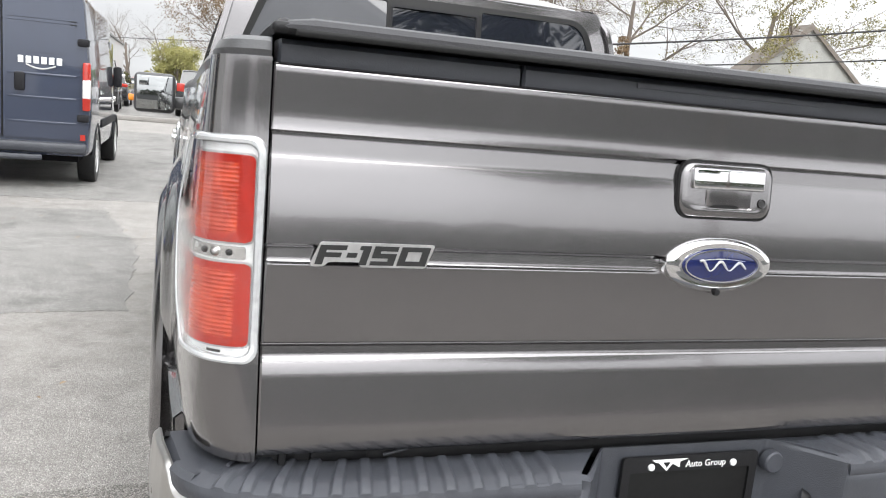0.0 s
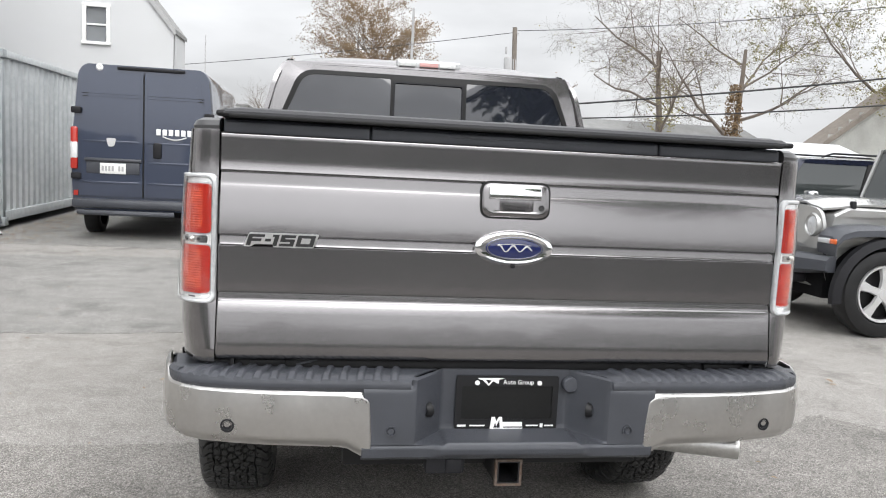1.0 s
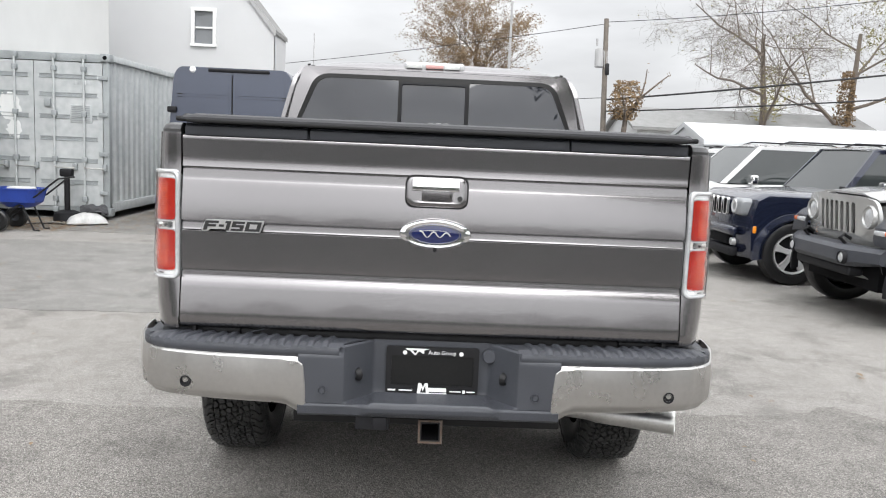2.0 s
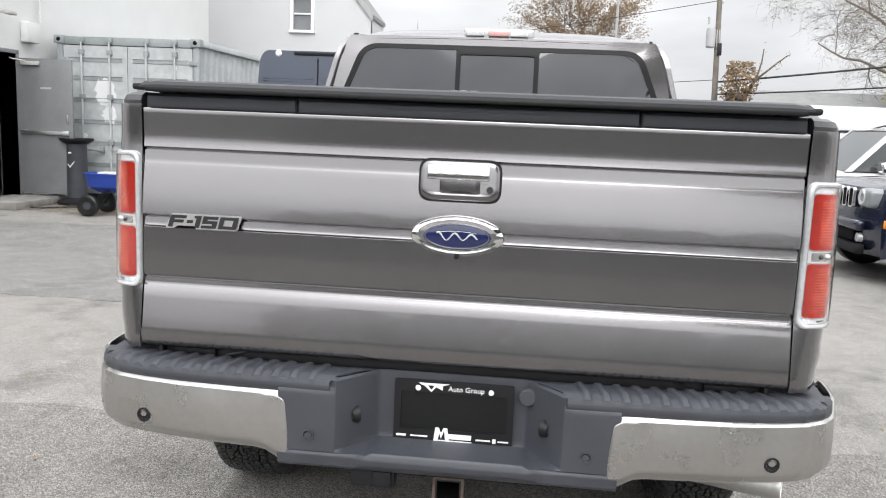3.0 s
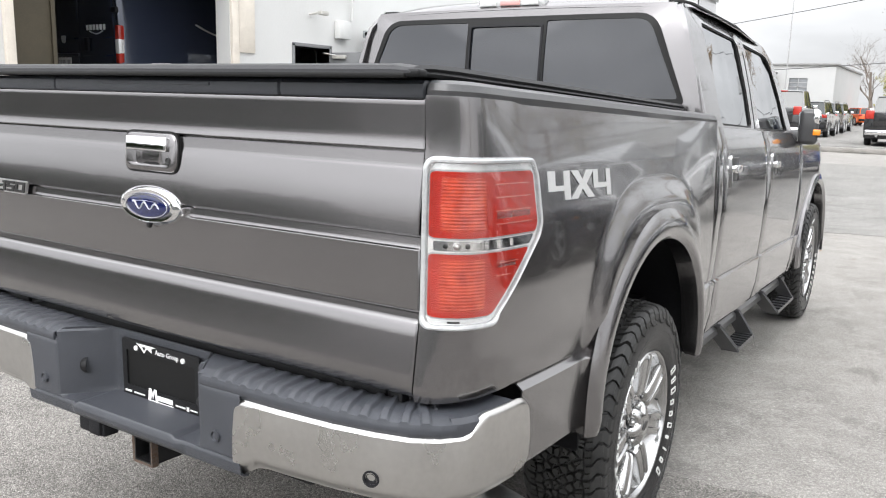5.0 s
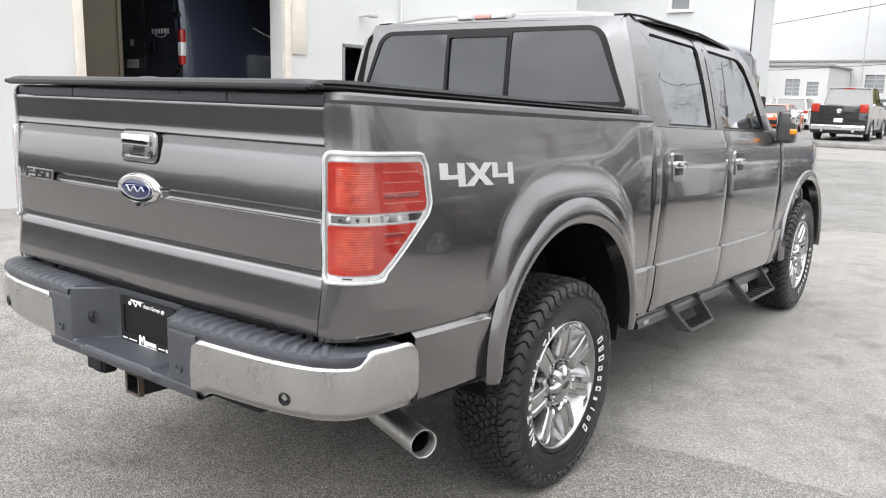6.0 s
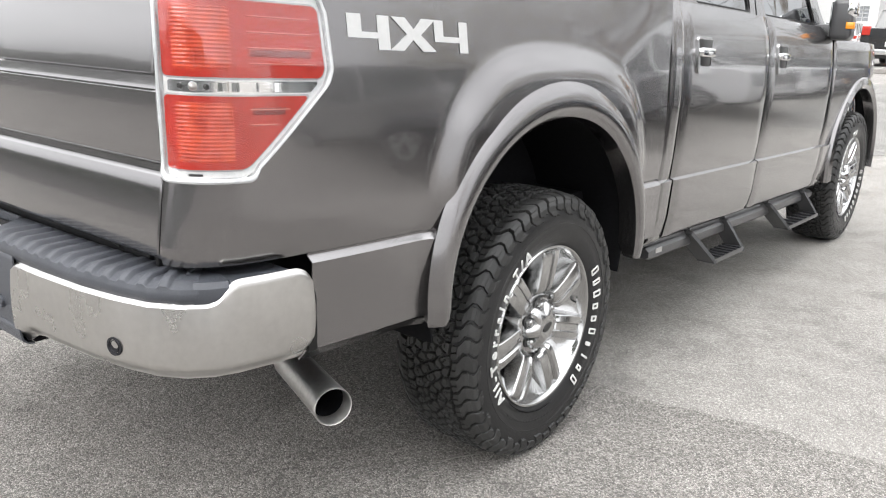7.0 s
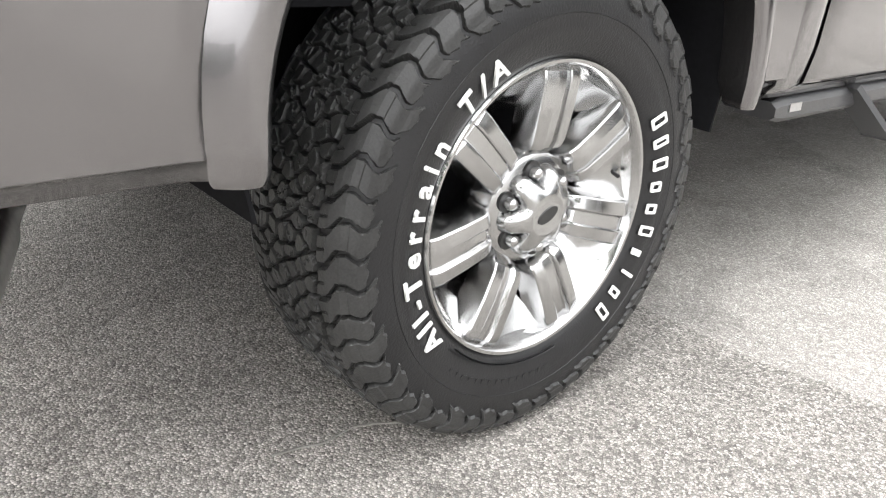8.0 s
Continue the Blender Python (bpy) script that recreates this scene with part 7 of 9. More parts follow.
gable_house("house", "white sided house with a steep gable and sash window", -14.6, -4.68, 22.0, 24.0, 4.62, 10.8, M["siding"], M["roof_grey"], windows=((-7.04, -6.50, 4.19, 5.14),), lap=0.16, over=0.05)
gable_house("barn", "weathered grey wooden barn with a low gable", 17.2, 25.6, 24.0, 25.0, 2.55, 5.62, M["weathered"], M["pole_wood"], lap=0.28, over=0.10, edge=M["pole_wood"])
gable_house("house", "low house with a grey shingle roof", 8.3, 18.0, 29.0, 34.0, 2.5, 3.35, M["siding"], M["roof_grey"], along=True)
gable_house("storage_tent", "white storage tent with a low pitched roof", 6.35, 13.0, 15.6, 18.6, 1.83, 2.21, M["tent"], M["tent"], along=True, over=0.05)


def low_building(name, label, x0, x1, y0, y1, h, windows, wm):
    b = thing(name, label, "building")
    holes = [[(a, c), (e, c), (e, d), (a, d)] for a, e, c, d in windows]
    part("front_wall", plate([(x0, 0), (x1, 0), (x1, h), (x0, h)], lambda a, c, k: (a, y0 + 0.2 - k, c), 0.2, holes), wm, b, flat=True)
    for xs in (x1 - 0.1, x0 + 0.1):
        part("side_wall", boxes(((xs, (y0 + y1) / 2 + 0.11, h / 2), (0.2, y1 - y0 - 0.22, h))), wm, b, flat=True)
    part("roof", boxes((((x0 + x1) / 2, (y0 + y1) / 2, h + 0.08), (x1 - x0 + 0.3, y1 - y0 + 0.3, 0.16)), bevel=0.02), M["roof_grey"], b)
    for a, e, c, d in windows:
        w = part("window", boxes((((a + e) / 2, y0 + 0.08, (c + d) / 2), (0.06, 0.05, d - c)), (((a + e) / 2, y0 + 0.08, (c + d) / 2), (e - a, 0.05, 0.06)), (((a + e) / 2, y0 + 0.08, c + (d - c) * 0.25), (e - a, 0.05, 0.05)), (((a + e) / 2, y0 + 0.08, c + (d - c) * 0.75), (e - a, 0.05, 0.05))), M["fascia"], b)
        part("pane", boxes((((a + e) / 2, y0 + 0.12, (c + d) / 2), (e - a, 0.02, d - c))), M["pane"], w)
    return b


M["far_wall"] = mat("dull_white_render", (0.46, 0.46, 0.455), 0.75, var=0.07, scale=0.6, fine=20)
low_building("workshop", "long white flat-roofed workshop", -26.0, -6.6, 70.0, 90.0, 5.0, ((-10.0, -8.6, 2.6, 4.0), (-14.5, -13.0, 2.6, 4.0)), M["far_wall"])
low_building("workshop", "white industrial building with barred windows", -30.0, -11.0, 62.0, 69.5, 4.3, ((-13.9, -12.9, 2.2, 3.4), (-12.4, -11.6, 2.2, 3.2), (-17.0, -15.5, 2.2, 3.4)), M["far_wall"])
low_building("warehouse", "tall pale warehouse in the distance", -40.0, -16.5, 58.0, 61.5, 6.3, (), M["siding"])


# utility poles and wires
M["wire"] = mat("black_cable", (0.02, 0.02, 0.02), 0.6, var=0.1)


def utility_pole():
    p = thing("utility_pole", "wooden utility pole with a grey transformer", "utility pole", pose(5.47, 22.0, 0.0, 0, -2, 0))
    part("pole", tube([(0, 0, 0), (0, 0, 5.5)], [0.095, 0.07], 12), M["pole_wood"], p)
    t = part("transformer", lathe([(4.05, 0.0), (4.05, 0.11), (4.08, 0.13), (4.55, 0.13), (4.60, 0.11), (4.62, 0.0)], 20, "z", c=(-0.20, -0.05, 0)), M["fascia"], p, "grey transformer can")
    part("bushing", tube([(-0.27, -0.05, 4.7), (-0.27, -0.05, 4.9)], 0.03, 8), M["fascia"], t)
    part("insulator", boxes(((0.0, -0.02, 4.3), (0.10, 0.10, 0.5)), bevel=0.01), M["fascia"], p)
    part("insulator", boxes(((0.04, 0, 5.3), (0.16, 0.06, 0.06)), bevel=0.01), M["fascia"], p)
    part("clamp", boxes(((0.05, -0.05, 4.0), (0.12, 0.12, 0.35)), bevel=0.02), M["black_steel"], p)


utility_pole()


def span(a, b, sag, r, name="overhead_wire", label="black overhead cable between poles"):
    pts = [Vector(a).lerp(Vector(b), k / 24) - Vector((0, 0, sag * 4 * (k / 24) * (1 - k / 24))) for k in range(25)]
    w = thing(name, label, "cable")
    part("cable", tube(pts, r, 5), M["wire"], w)


span((5.42, 22, 3.1), (30, 13, 7.0), 0.35, 0.028)
span((5.42, 22, 2.75), (30, 13, 6.0), 0.5, 0.022)
span((5.3, 22, 5.35), (-30, 38, 3.6), 0.8, 0.010)
span((5.3, 22, 5.4), (26, 14, 8.5), 0.6, 0.010)
span((5.3, 22, 3.15), (-26, 44, 3.4), 0.5, 0.010)


def lamp_mast(x, y, h, r, label, name="light_pole"):
    p = thing(name, label, "pole", pose(x, y, 0))
    part("mast", tube([(0, 0, 0), (0, 0, h)], [r, r * 0.6], 8), M["fascia"], p)
    part("cap", lathe([(h, r * 0.7), (h + 0.06, r * 0.4), (h + 0.08, 0.0)], 8, "z"), M["fascia"], p)


lamp_mast(4.2, 40.0, 9.0, 0.10, "tall pale utility pole in the distance")
lamp_mast(-9.9, 68.0, 10.5, 0.06, "thin grey flag mast by the workshop", "flag_mast")
tagged(part("far_lot", boxes(((-1.0, 59.3, 0.10), (60.0, 55.4, 0.20)), bevel=0.02), M["old_asphalt"]), "raised far part of the lot with a low kerb", "pavement", kind="structure")
tagged(part("kerb", boxes(((-3.4, 31.3, 0.09), (7.4, 0.5, 0.18)), bevel=0.03), M["concrete"]), "pale concrete kerb", "kerb", kind="structure")

# ---- vehicles ----
def car_paint(name, c, metal=0.3):
    return mat(name, c, 0.22, metal, coat=1.0, var=0.05, scale=2, fine=600)


M["navy"] = car_paint("dark_blue_van_paint", (0.040, 0.050, 0.080))
M["midnight"] = car_paint("midnight_blue_paint", (0.012, 0.016, 0.035))
M["silver"] = car_paint("silver_paint", (0.42, 0.42, 0.41), 0.5)
M["car_white"] = car_paint("white_car_paint", (0.60, 0.60, 0.60), 0.0)
M["car_black"] = car_paint("black_car_paint", (0.012, 0.012, 0.013), 0.1)
M["car_grey"] = car_paint("charcoal_car_paint", (0.055, 0.055, 0.058), 0.4)
M["car_blue"] = car_paint("blue_car_paint", (0.015, 0.04, 0.16), 0.3)
M["car_orange"] = car_paint("orange_car_paint", (0.70, 0.12, 0.02), 0.1)
M["headlamp"] = mat("headlamp_glass", (0.55, 0.56, 0.57), 0.08, 0.3, coat=1.0, var=0.2, scale=14)
M["alloy"] = mat("alloy_wheel", (0.58, 0.58, 0.58), 0.35, 0.45, var=0.08)
M["plate_white"] = mat("plate_white", (0.72, 0.72, 0.70), 0.5, var=0.05)

_wheel_cache = {}


def car_wheel(parent, x, y, r, side, spokes=5, width=0.23, rim=0.64, dark=False):
    """Axle along y; side +1 or -1 is the outer face's way."""
    key = (r, spokes, width, rim, dark)
    m = Matrix.Translation((x, y, r)) @ (Matrix.Rotation(math.pi, 4, "Z") if side > 0 else Matrix.Identity(4))
    rr = r * rim
    h = width / 2
    if key not in _wheel_cache:
        ty = part("wheel", lathe([(h - 0.03, rr), (h, rr + 0.02), (h + 0.006, r * 0.85), (h - 0.01, r * 0.965), (h - 0.05, r), (-h + 0.05, r), (-h + 0.01, r * 0.965), (-h - 0.006, r * 0.85), (-h, rr + 0.02), (-h + 0.03, rr)], 40, "y"), M["rubber"])
        rm = part("rim", lathe([(-h + 0.005, rr * 1.01), (-h + 0.01, rr * 0.93), (-h + 0.05, rr * 0.90), (-h + 0.09, rr * 0.88), (-h + 0.09, 0.0)], 36, "y"), [M["black_steel"]], ty)
        part("rim_lip", lathe([(-h + 0.02, rr * 0.90), (-h + 0.002, rr * 0.94), (-h, rr), (-h + 0.02, rr * 1.02)], 36, "y"), M["alloy"], ty)
        for k in range(spokes):
            a = 2 * math.pi * k / spokes + 0.3
            bm = bmesh.new()
            rings = []
            for q, w, yy in ((0.10, 0.16, 0.012), (0.5, 0.13, 0.006), (0.94, 0.22, 0.012)):
                rings.append([(q * rr * math.cos(a) - s * w * rr * math.sin(a), -h + yy + d, q * rr * math.sin(a) + s * w * rr * math.cos(a)) for s, d in ((-1, 0.03), (-0.8, 0.0), (0.8, 0.0), (1, 0.03))])
            sweep(rings, bm=bm)
            part("spoke", bm, M["alloy"], rm)
        part("hub", lathe([(-h + 0.005, 0.0), (-h + 0.005, rr * 0.18), (-h + 0.04, rr * 0.22)], 20, "y"), M["alloy"], rm)
        _wheel_cache[key] = ty
        ty.parent = parent
        ty.matrix_basis = m
        return ty
    o = copy_thing(_wheel_cache[key], m)
    o.parent = parent
    return o


def arc(xc, r, zb, seg=10):
    """Wheel-arch points from rear to front, over the wheel."""
    a0 = math.asin(max(-1, min(1, (zb - r * 0.93) / (r * 1.16))))
    return [(xc + r * 1.16 * math.cos(a), r * 0.93 + r * 1.16 * math.sin(a)) for a in np.linspace(a0, math.pi - a0, seg)]


def car(label, m, paint, L=4.6, W=1.86, H=1.72, hood=1.02, belt=1.06, wr=0.37, axles=(0.88, 3.62), nose=1.35, roof=(2.05, 4.15), rearx=4.5,
        front="slots", tail=M["lens_red"], group="parked vehicles", category="car", flares=None, spokes=5, boxy=False, bed=None, rails=True, tag=False):
    """A vehicle with its nose at x = 0 looking along -x; the roof's ends and the belt set its kind."""
    c = thing("car" if category == "car" else category.replace(" ", "_"), label, category, m, group)
    zb = 0.30 if not boxy else 0.42
    hw = W / 2
    deck = belt if bed is None else belt + 0.02
    top = [(0.03, zb + 0.10), (0.0, 0.60), (0.02, hood - 0.22), (0.07, hood - 0.08), (0.22, hood - 0.01), (nose * 0.6, hood + 0.035), (nose, belt + 0.01), (roof[1] * 0.6, belt + 0.015), (L - 0.25, deck), (L - 0.06, deck - 0.02), (L - 0.01, deck - 0.12), (L, 0.65), (L - 0.04, zb + 0.12)]
    under = [(L - 0.12, zb)] + arc(axles[1], wr, zb) + arc(axles[0], wr, zb) + [(0.10, zb)]
    loop = top + under
    rings = []
    for y, inset, zi in ((-hw, 0.05, 0.018), (-hw + 0.03, 0.015, 0.0), (-hw * 0.72, 0.0, 0.0), (0.0, 0.0, -0.012), (hw * 0.72, 0.0, 0.0), (hw - 0.03, 0.015, 0.0), (hw, 0.05, 0.018)):
        bow = 0.16 * (y / hw) ** 2 if not boxy else 0.04 * (y / hw) ** 2
        ring = []
        for i, (x, z) in enumerate(loop):
            f = max(0.0, 1 - x / 1.0) if x < 1 else -max(0.0, 1 - (L - x) / 0.8)
            xx = x + f * bow * (1.0 if f > 0 else 0.5)
            zz = z - (zi + 0.05 * (abs(y) / hw) ** 4 * (1 if 5 <= i <= 6 else 0)) * (1 if i < len(top) else -0.3)
            ny = 0.73 + 0.27 * smooth(1.05, 1.40, x) if front == "round" else 1.0
            ring.append((xx, y * (1 - 0.02 * (z < 0.5)) * ny, zz))
        rings.append(ring)
    body = part("body", sweep(rings), paint, c, sharp=38)
    part("underside", boxes(((L / 2, 0, zb + 0.06), (L - 0.5, W - 0.5, 0.16))), M["gap"], c)
    for ax in axles:
        part("wheel_well", boxes(((ax, 0, wr * 1.42), (wr * 2.2, W - 0.50, wr * 1.28))), M["gap"], c)
    # cabin: glass body with painted pillars and roof
    x0, x1 = nose - 0.02, rearx
    a, b = roof
    yi, yo = hw - 0.24 if not boxy else hw - 0.15, hw - 0.06
    zt = H
    cabin = part("glasshouse", sweep([[(x0 + 0.0, -yo * 0.93, belt), (x1, -yo * 0.95, belt), (x1, yo * 0.95, belt), (x0, yo * 0.93, belt)],
                                      [(a, -yi, zt - 0.05), (b, -yi, zt - 0.05), (b, yi, zt - 0.05), (a, yi, zt - 0.05)]]), M["glass"], c, "dark glass")
    prof = [(a - 0.03, zt - 0.055), (a + 0.10, zt - 0.02), ((a + b) / 2, zt), (b - 0.15, zt - 0.015), (b + 0.05, zt - 0.06), (b, zt - 0.075), (a + 0.02, zt - 0.075)]
    part("roof", sweep([[(x, y, z - 0.03 * (abs(y) / yi) ** 3) for x, z in prof] for y in (-yi - 0.02, -yi * 0.7, 0, yi * 0.7, yi + 0.02)]), paint, c)
    for s in (-1, 1):
        def edge(f, w=0.05):
            p, q = Vector((f[0], s * yo * 0.94, belt - 0.01)), Vector((f[1], s * yi, zt - 0.055))
            return sweep([[r + Vector((-w, s * 0.012, 0)), r + Vector((w, s * 0.012, 0)), r + Vector((w, -s * 0.03, 0)), r + Vector((-w, -s * 0.03, 0))] for r in (p, q)])
        xs = [(x0 + 0.03, a + 0.02)] + [(x0 + (x1 - x0) * f, a + (b - a) * (f + 0.02)) for f in ((0.40, 0.70) if bed is None else (0.55,))] + [(x1 - 0.06, b - 0.04)]
        for k, f in enumerate(xs):
            part("pillar", edge(f, 0.045 if k in (0,) else 0.05 if k < len(xs) - 1 else 0.09), paint if k in (0, len(xs) - 1) else M["seal"], c)
        if rails:
            part("roof_rail", tube([(a + 0.3, s * (yi - 0.02), zt - 0.02), (a + 0.45, s * (yi - 0.02), zt + 0.03), (b - 0.4, s * (yi - 0.02), zt + 0.03), (b - 0.25, s * (yi - 0.02), zt - 0.02)], 0.014, 6), M["black_steel"], c)
        mr = part("door_mirror", boxes(((x0 + 0.42, s * (hw + 0.07), belt + 0.07), (0.11, 0.19, 0.15)), bevel=0.035, seg=3), M["chrome"] if front != "round" else M["black_plastic"], c)
        part("mirror_arm", boxes(((x0 + 0.43, s * (hw - 0.02), belt + 0.02), (0.06, 0.10, 0.05)), bevel=0.01), M["black_plastic"], mr)
        for f in ((0.40, 0.70) if bed is None else (0.5,)):
            xg = x0 + (x1 - x0) * f
            part("shut_line", boxes(((xg, s * (hw - 0.012), (belt + zb) / 2 + 0.1), (0.012, 0.03, belt - zb - 0.30))), M["seal"], c)
            part("door_handle", boxes(((xg - 0.16, s * (hw + 0.012), belt - 0.14), (0.17, 0.03, 0.035)), bevel=0.01), paint, c)
        part("sill", boxes((((axles[0] + axles[1]) / 2, s * (hw - 0.02), zb + 0.06), (axles[1] - axles[0] - wr * 2.4, 0.06, 0.12)), bevel=0.02), M["black_plastic"], c)
        # wheel-arch lips
        for ax in axles:
            mt = flares or paint
            rr = []
            for t in np.linspace(-0.15, math.pi + 0.15, 22):
                o = Vector((math.cos(t), 0, math.sin(t)))
                base = Vector((ax, s * (hw - 0.02), wr * 0.95))
                thick = 0.05 if flares else 0.02
                rr.append([base + o * (wr * 1.13) + Vector((0, 0, 0)), base + o * (wr * 1.13) + Vector((0, s * (0.03 + thick), 0)), base + o * (wr * 1.13 + 0.07) + Vector((0, s * (0.02 + thick * 0.6), 0)), base + o * (wr * 1.13 + 0.08)])
            part("wheel_arch", sweep(rr), mt, c)
            car_wheel(c, ax, s * (hw - 0.10), wr, s, spokes)
    # front
    if front in ("slots", "round"):
        gw = 0.50 if front == "slots" else 0.44
        gz, gh = (hood - 0.19, 0.22) if front == "slots" else (hood - 0.24, 0.24)
        gx = 0.0 if front == "slots" else -0.015
        if front == "round":
            hz = hood - 0.20
            slot = [rounded([(k * 0.098 - 0.030, hz - 0.165), (k * 0.098 + 0.030, hz - 0.165), (k * 0.098 + 0.030, hz + 0.135), (k * 0.098 - 0.030, hz + 0.135)], 0.028, 4) for k in range(-3, 4)]
            face = rounded([(-0.64, hz - 0.215), (0.64, hz - 0.215), (0.68, hz + 0.02), (0.63, hz + 0.17), (0.40, hz + 0.20), (-0.40, hz + 0.20), (-0.63, hz + 0.17), (-0.68, hz + 0.02)], [0.08, 0.08, 0.1, 0.08, 0.2, 0.2, 0.08, 0.1], 5)
            gp = part("grille_panel", plate(face, lambda p, q, d: (-0.030 - d + 0.10 * (p / hw) ** 2 - 0.10 * (q - hz), p, q), 0.035, slot), paint, c, "painted seven-slot grille")
            part("slot_mesh", boxes(((0.0, 0, hz), (0.05, 0.70, 0.36))), M["gap"], gp)
        for k in range(7 if front == "slots" else 0):
            y = (k - 3) * gw * 2 / 7.0
            bz = part("grille_slot", plate(rounded([(y - 0.05, gz - gh / 2), (y + 0.05, gz - gh / 2), (y + 0.05, gz + gh / 2), (y - 0.05, gz + gh / 2)], 0.03, 3), lambda p, q, k2: (gx - k2 + 0.10 * (p / hw) ** 2 + 0.012, p, q), 0.03,
                                          [rounded([(y - 0.036, gz - gh / 2 + 0.014), (y + 0.036, gz - gh / 2 + 0.014), (y + 0.036, gz + gh / 2 - 0.014), (y - 0.036, gz + gh / 2 - 0.014)], 0.022, 3)]), M["chrome"] if front == "slots" else paint, c)
            part("slot_mesh", boxes(((gx + 0.012 + 0.10 * (y / hw) ** 2, y, gz), (0.02, 0.075, gh - 0.02))), M["gap"], bz)
    for s in (-1, 1):
        if front == "round":
            hl = part("headlamp_ring", lathe([(0.0, 0.085), (-0.016, 0.092), (-0.020, 0.106), (0.0, 0.118), (0.04, 0.118)], 28, "x", c=(-0.035, s * 0.535, hood - 0.185)), paint, c, "round headlamp in a painted ring")
            part("headlamp_glass", lathe([(-0.024, 0.0), (-0.018, 0.05), (0.0, 0.088)], 28, "x", c=(-0.032, s * 0.535, hood - 0.185)), M["headlamp"], hl)
            rr = []
            for x, z in ((-0.05, 0.80), (-0.04, 0.90), (0.02, 0.965), (0.14, 1.0), (0.45, 1.015), (0.78, 0.99), (0.95, 0.90), (1.06, 0.74), (1.12, 0.58)):
                rr.append([(x, s * 0.66, z + 0.03), (x, s * 0.86, z + 0.03), (x, s * 0.945, z - 0.005), (x, s * 0.950, z - 0.06), (x + 0.02, s * 0.90, z - 0.05), (x + 0.02, s * 0.66, z - 0.035)])
            fd = part("front_fender", sweep(rr), M["bumper_plastic"], c, "black plastic fender flare")
            part("turn_lamp", boxes(((-0.045, s * 0.76, 0.885), (0.04, 0.17, 0.05)), bevel=0.015), M["headlamp"], fd)
            part("marker_lamp", boxes(((-0.03, s * 0.885, 0.885), (0.05, 0.10, 0.05)), bevel=0.015), M["lens_amber"], fd)
            part("fog_lamp", lathe([(0.0, 0.0), (-0.01, 0.03), (0.0, 0.045), (0.04, 0.05)], 20, "x", c=(-0.245, s * 0.50, 0.625)), M["headlamp"], c)
            part("fog_bezel", lathe([(-0.006, 0.046), (-0.012, 0.058), (0.03, 0.066)], 20, "x", c=(-0.245, s * 0.50, 0.625)), M["black_plastic"], c)
        elif front == "slots":
            hl = part("headlamp", boxes(((0.145, s * (hw - 0.25), hood - 0.18), (0.22, 0.31, 0.21)), bevel=0.055, seg=4), M["pane"], c, "clear headlamp")
            part("reflector", lathe([(0.0, 0.0), (-0.008, 0.05), (-0.018, 0.074), (-0.01, 0.084), (0.03, 0.086)], 24, "x", c=(0.042, s * (hw - 0.27), hood - 0.175)), M["headlamp"], hl)
            part("turn_lamp", boxes(((0.275, s * (hw - 0.055), hood - 0.345), (0.14, 0.05, 0.045)), bevel=0.018), M["headlamp"], c)
            part("fog_lamp", lathe([(0.0, 0.0), (-0.01, 0.03), (0.0, 0.05), (0.05, 0.055)], 20, "x", c=(0.05, s * (hw - 0.33), 0.48)), M["headlamp"], c)
        else:
            part("headlamp", boxes(((0.16, s * (hw - 0.26), hood - 0.20), (0.24, 0.36, 0.11)), bevel=0.04, seg=3), M["headlamp"], c, "slim headlamp")
        lx = L - 0.05
        part("tail_lamp", boxes(((lx - 0.02, s * (hw - 0.17), belt - 0.10), (0.10, 0.30, 0.15 if bed is None else 0.32)), bevel=0.03, seg=3), tail, c, "red tail lamp")
    if front == "round":
        rr = []
        for y in np.linspace(-0.86, 0.86, 19):
            q = smooth(0.42, 0.86, abs(y))
            dx, lift = 0.17 * q, 0.05 * smooth(0.5, 0.86, abs(y))
            rr.append([(-0.06 + dx * 0.5, y, 0.745), (-0.20 + dx, y, 0.740), (-0.245 + dx, y, 0.700), (-0.250 + dx, y, 0.590 + lift * 0.4), (-0.205 + dx, y, 0.545 + lift), (-0.06 + dx * 0.5, y, 0.545 + lift)])
        part("front_bumper", sweep(rr), M["bumper_plastic"], c, "black plastic bumper")
        part("skid_bar", boxes(((-0.10, 0, 0.50), (0.16, 1.05, 0.10)), bevel=0.03, seg=3), M["black_plastic"], c)
        for y in (-0.36, 0.36):
            part("tow_hook", tube([(-0.14, y, 0.74), (-0.20, y, 0.80), (-0.16, y, 0.83), (-0.09, y, 0.79)], 0.016, 8), M["black_steel"], c)
        bn = part("bonnet", grid(10, 14, lambda u, v: Vector((0.0 + 1.42 * u, (2 * v - 1) * (0.62 + 0.08 * u), hood + 0.012 + 0.05 * smooth(0, 0.3, u) - 0.035 * abs(2 * v - 1) ** 4 + (0.018 if abs(2 * v - 1) < 0.6 else 0.0))), thick=0.02), paint, c)
        for y in (-0.60, 0.60):
            part("bonnet_latch", boxes(((0.30, y * 1.06, hood + 0.0), (0.05, 0.05, 0.11)), bevel=0.012), M["black_plastic"], bn)
    else:
        part("lower_grille", boxes(((0.035, 0, 0.50), (0.06, W * 0.62, 0.13)), bevel=0.03), M["gap"], c)
        part("front_bumper", boxes(((0.03, 0, 0.62), (0.10, W * 0.80, 0.12)), bevel=0.04, seg=3), paint, c)
        part("chin", boxes(((0.06, 0, zb + 0.06), (0.12, W * 0.74, 0.11)), bevel=0.03), M["black_plastic"], c)
    if tag:
        part("corner_lamp", boxes(((0.20, -hw + 0.02, hood - 0.44), (0.05, 0.05, 0.095)), bevel=0.018), M["amber"], c, "amber corner lamp")
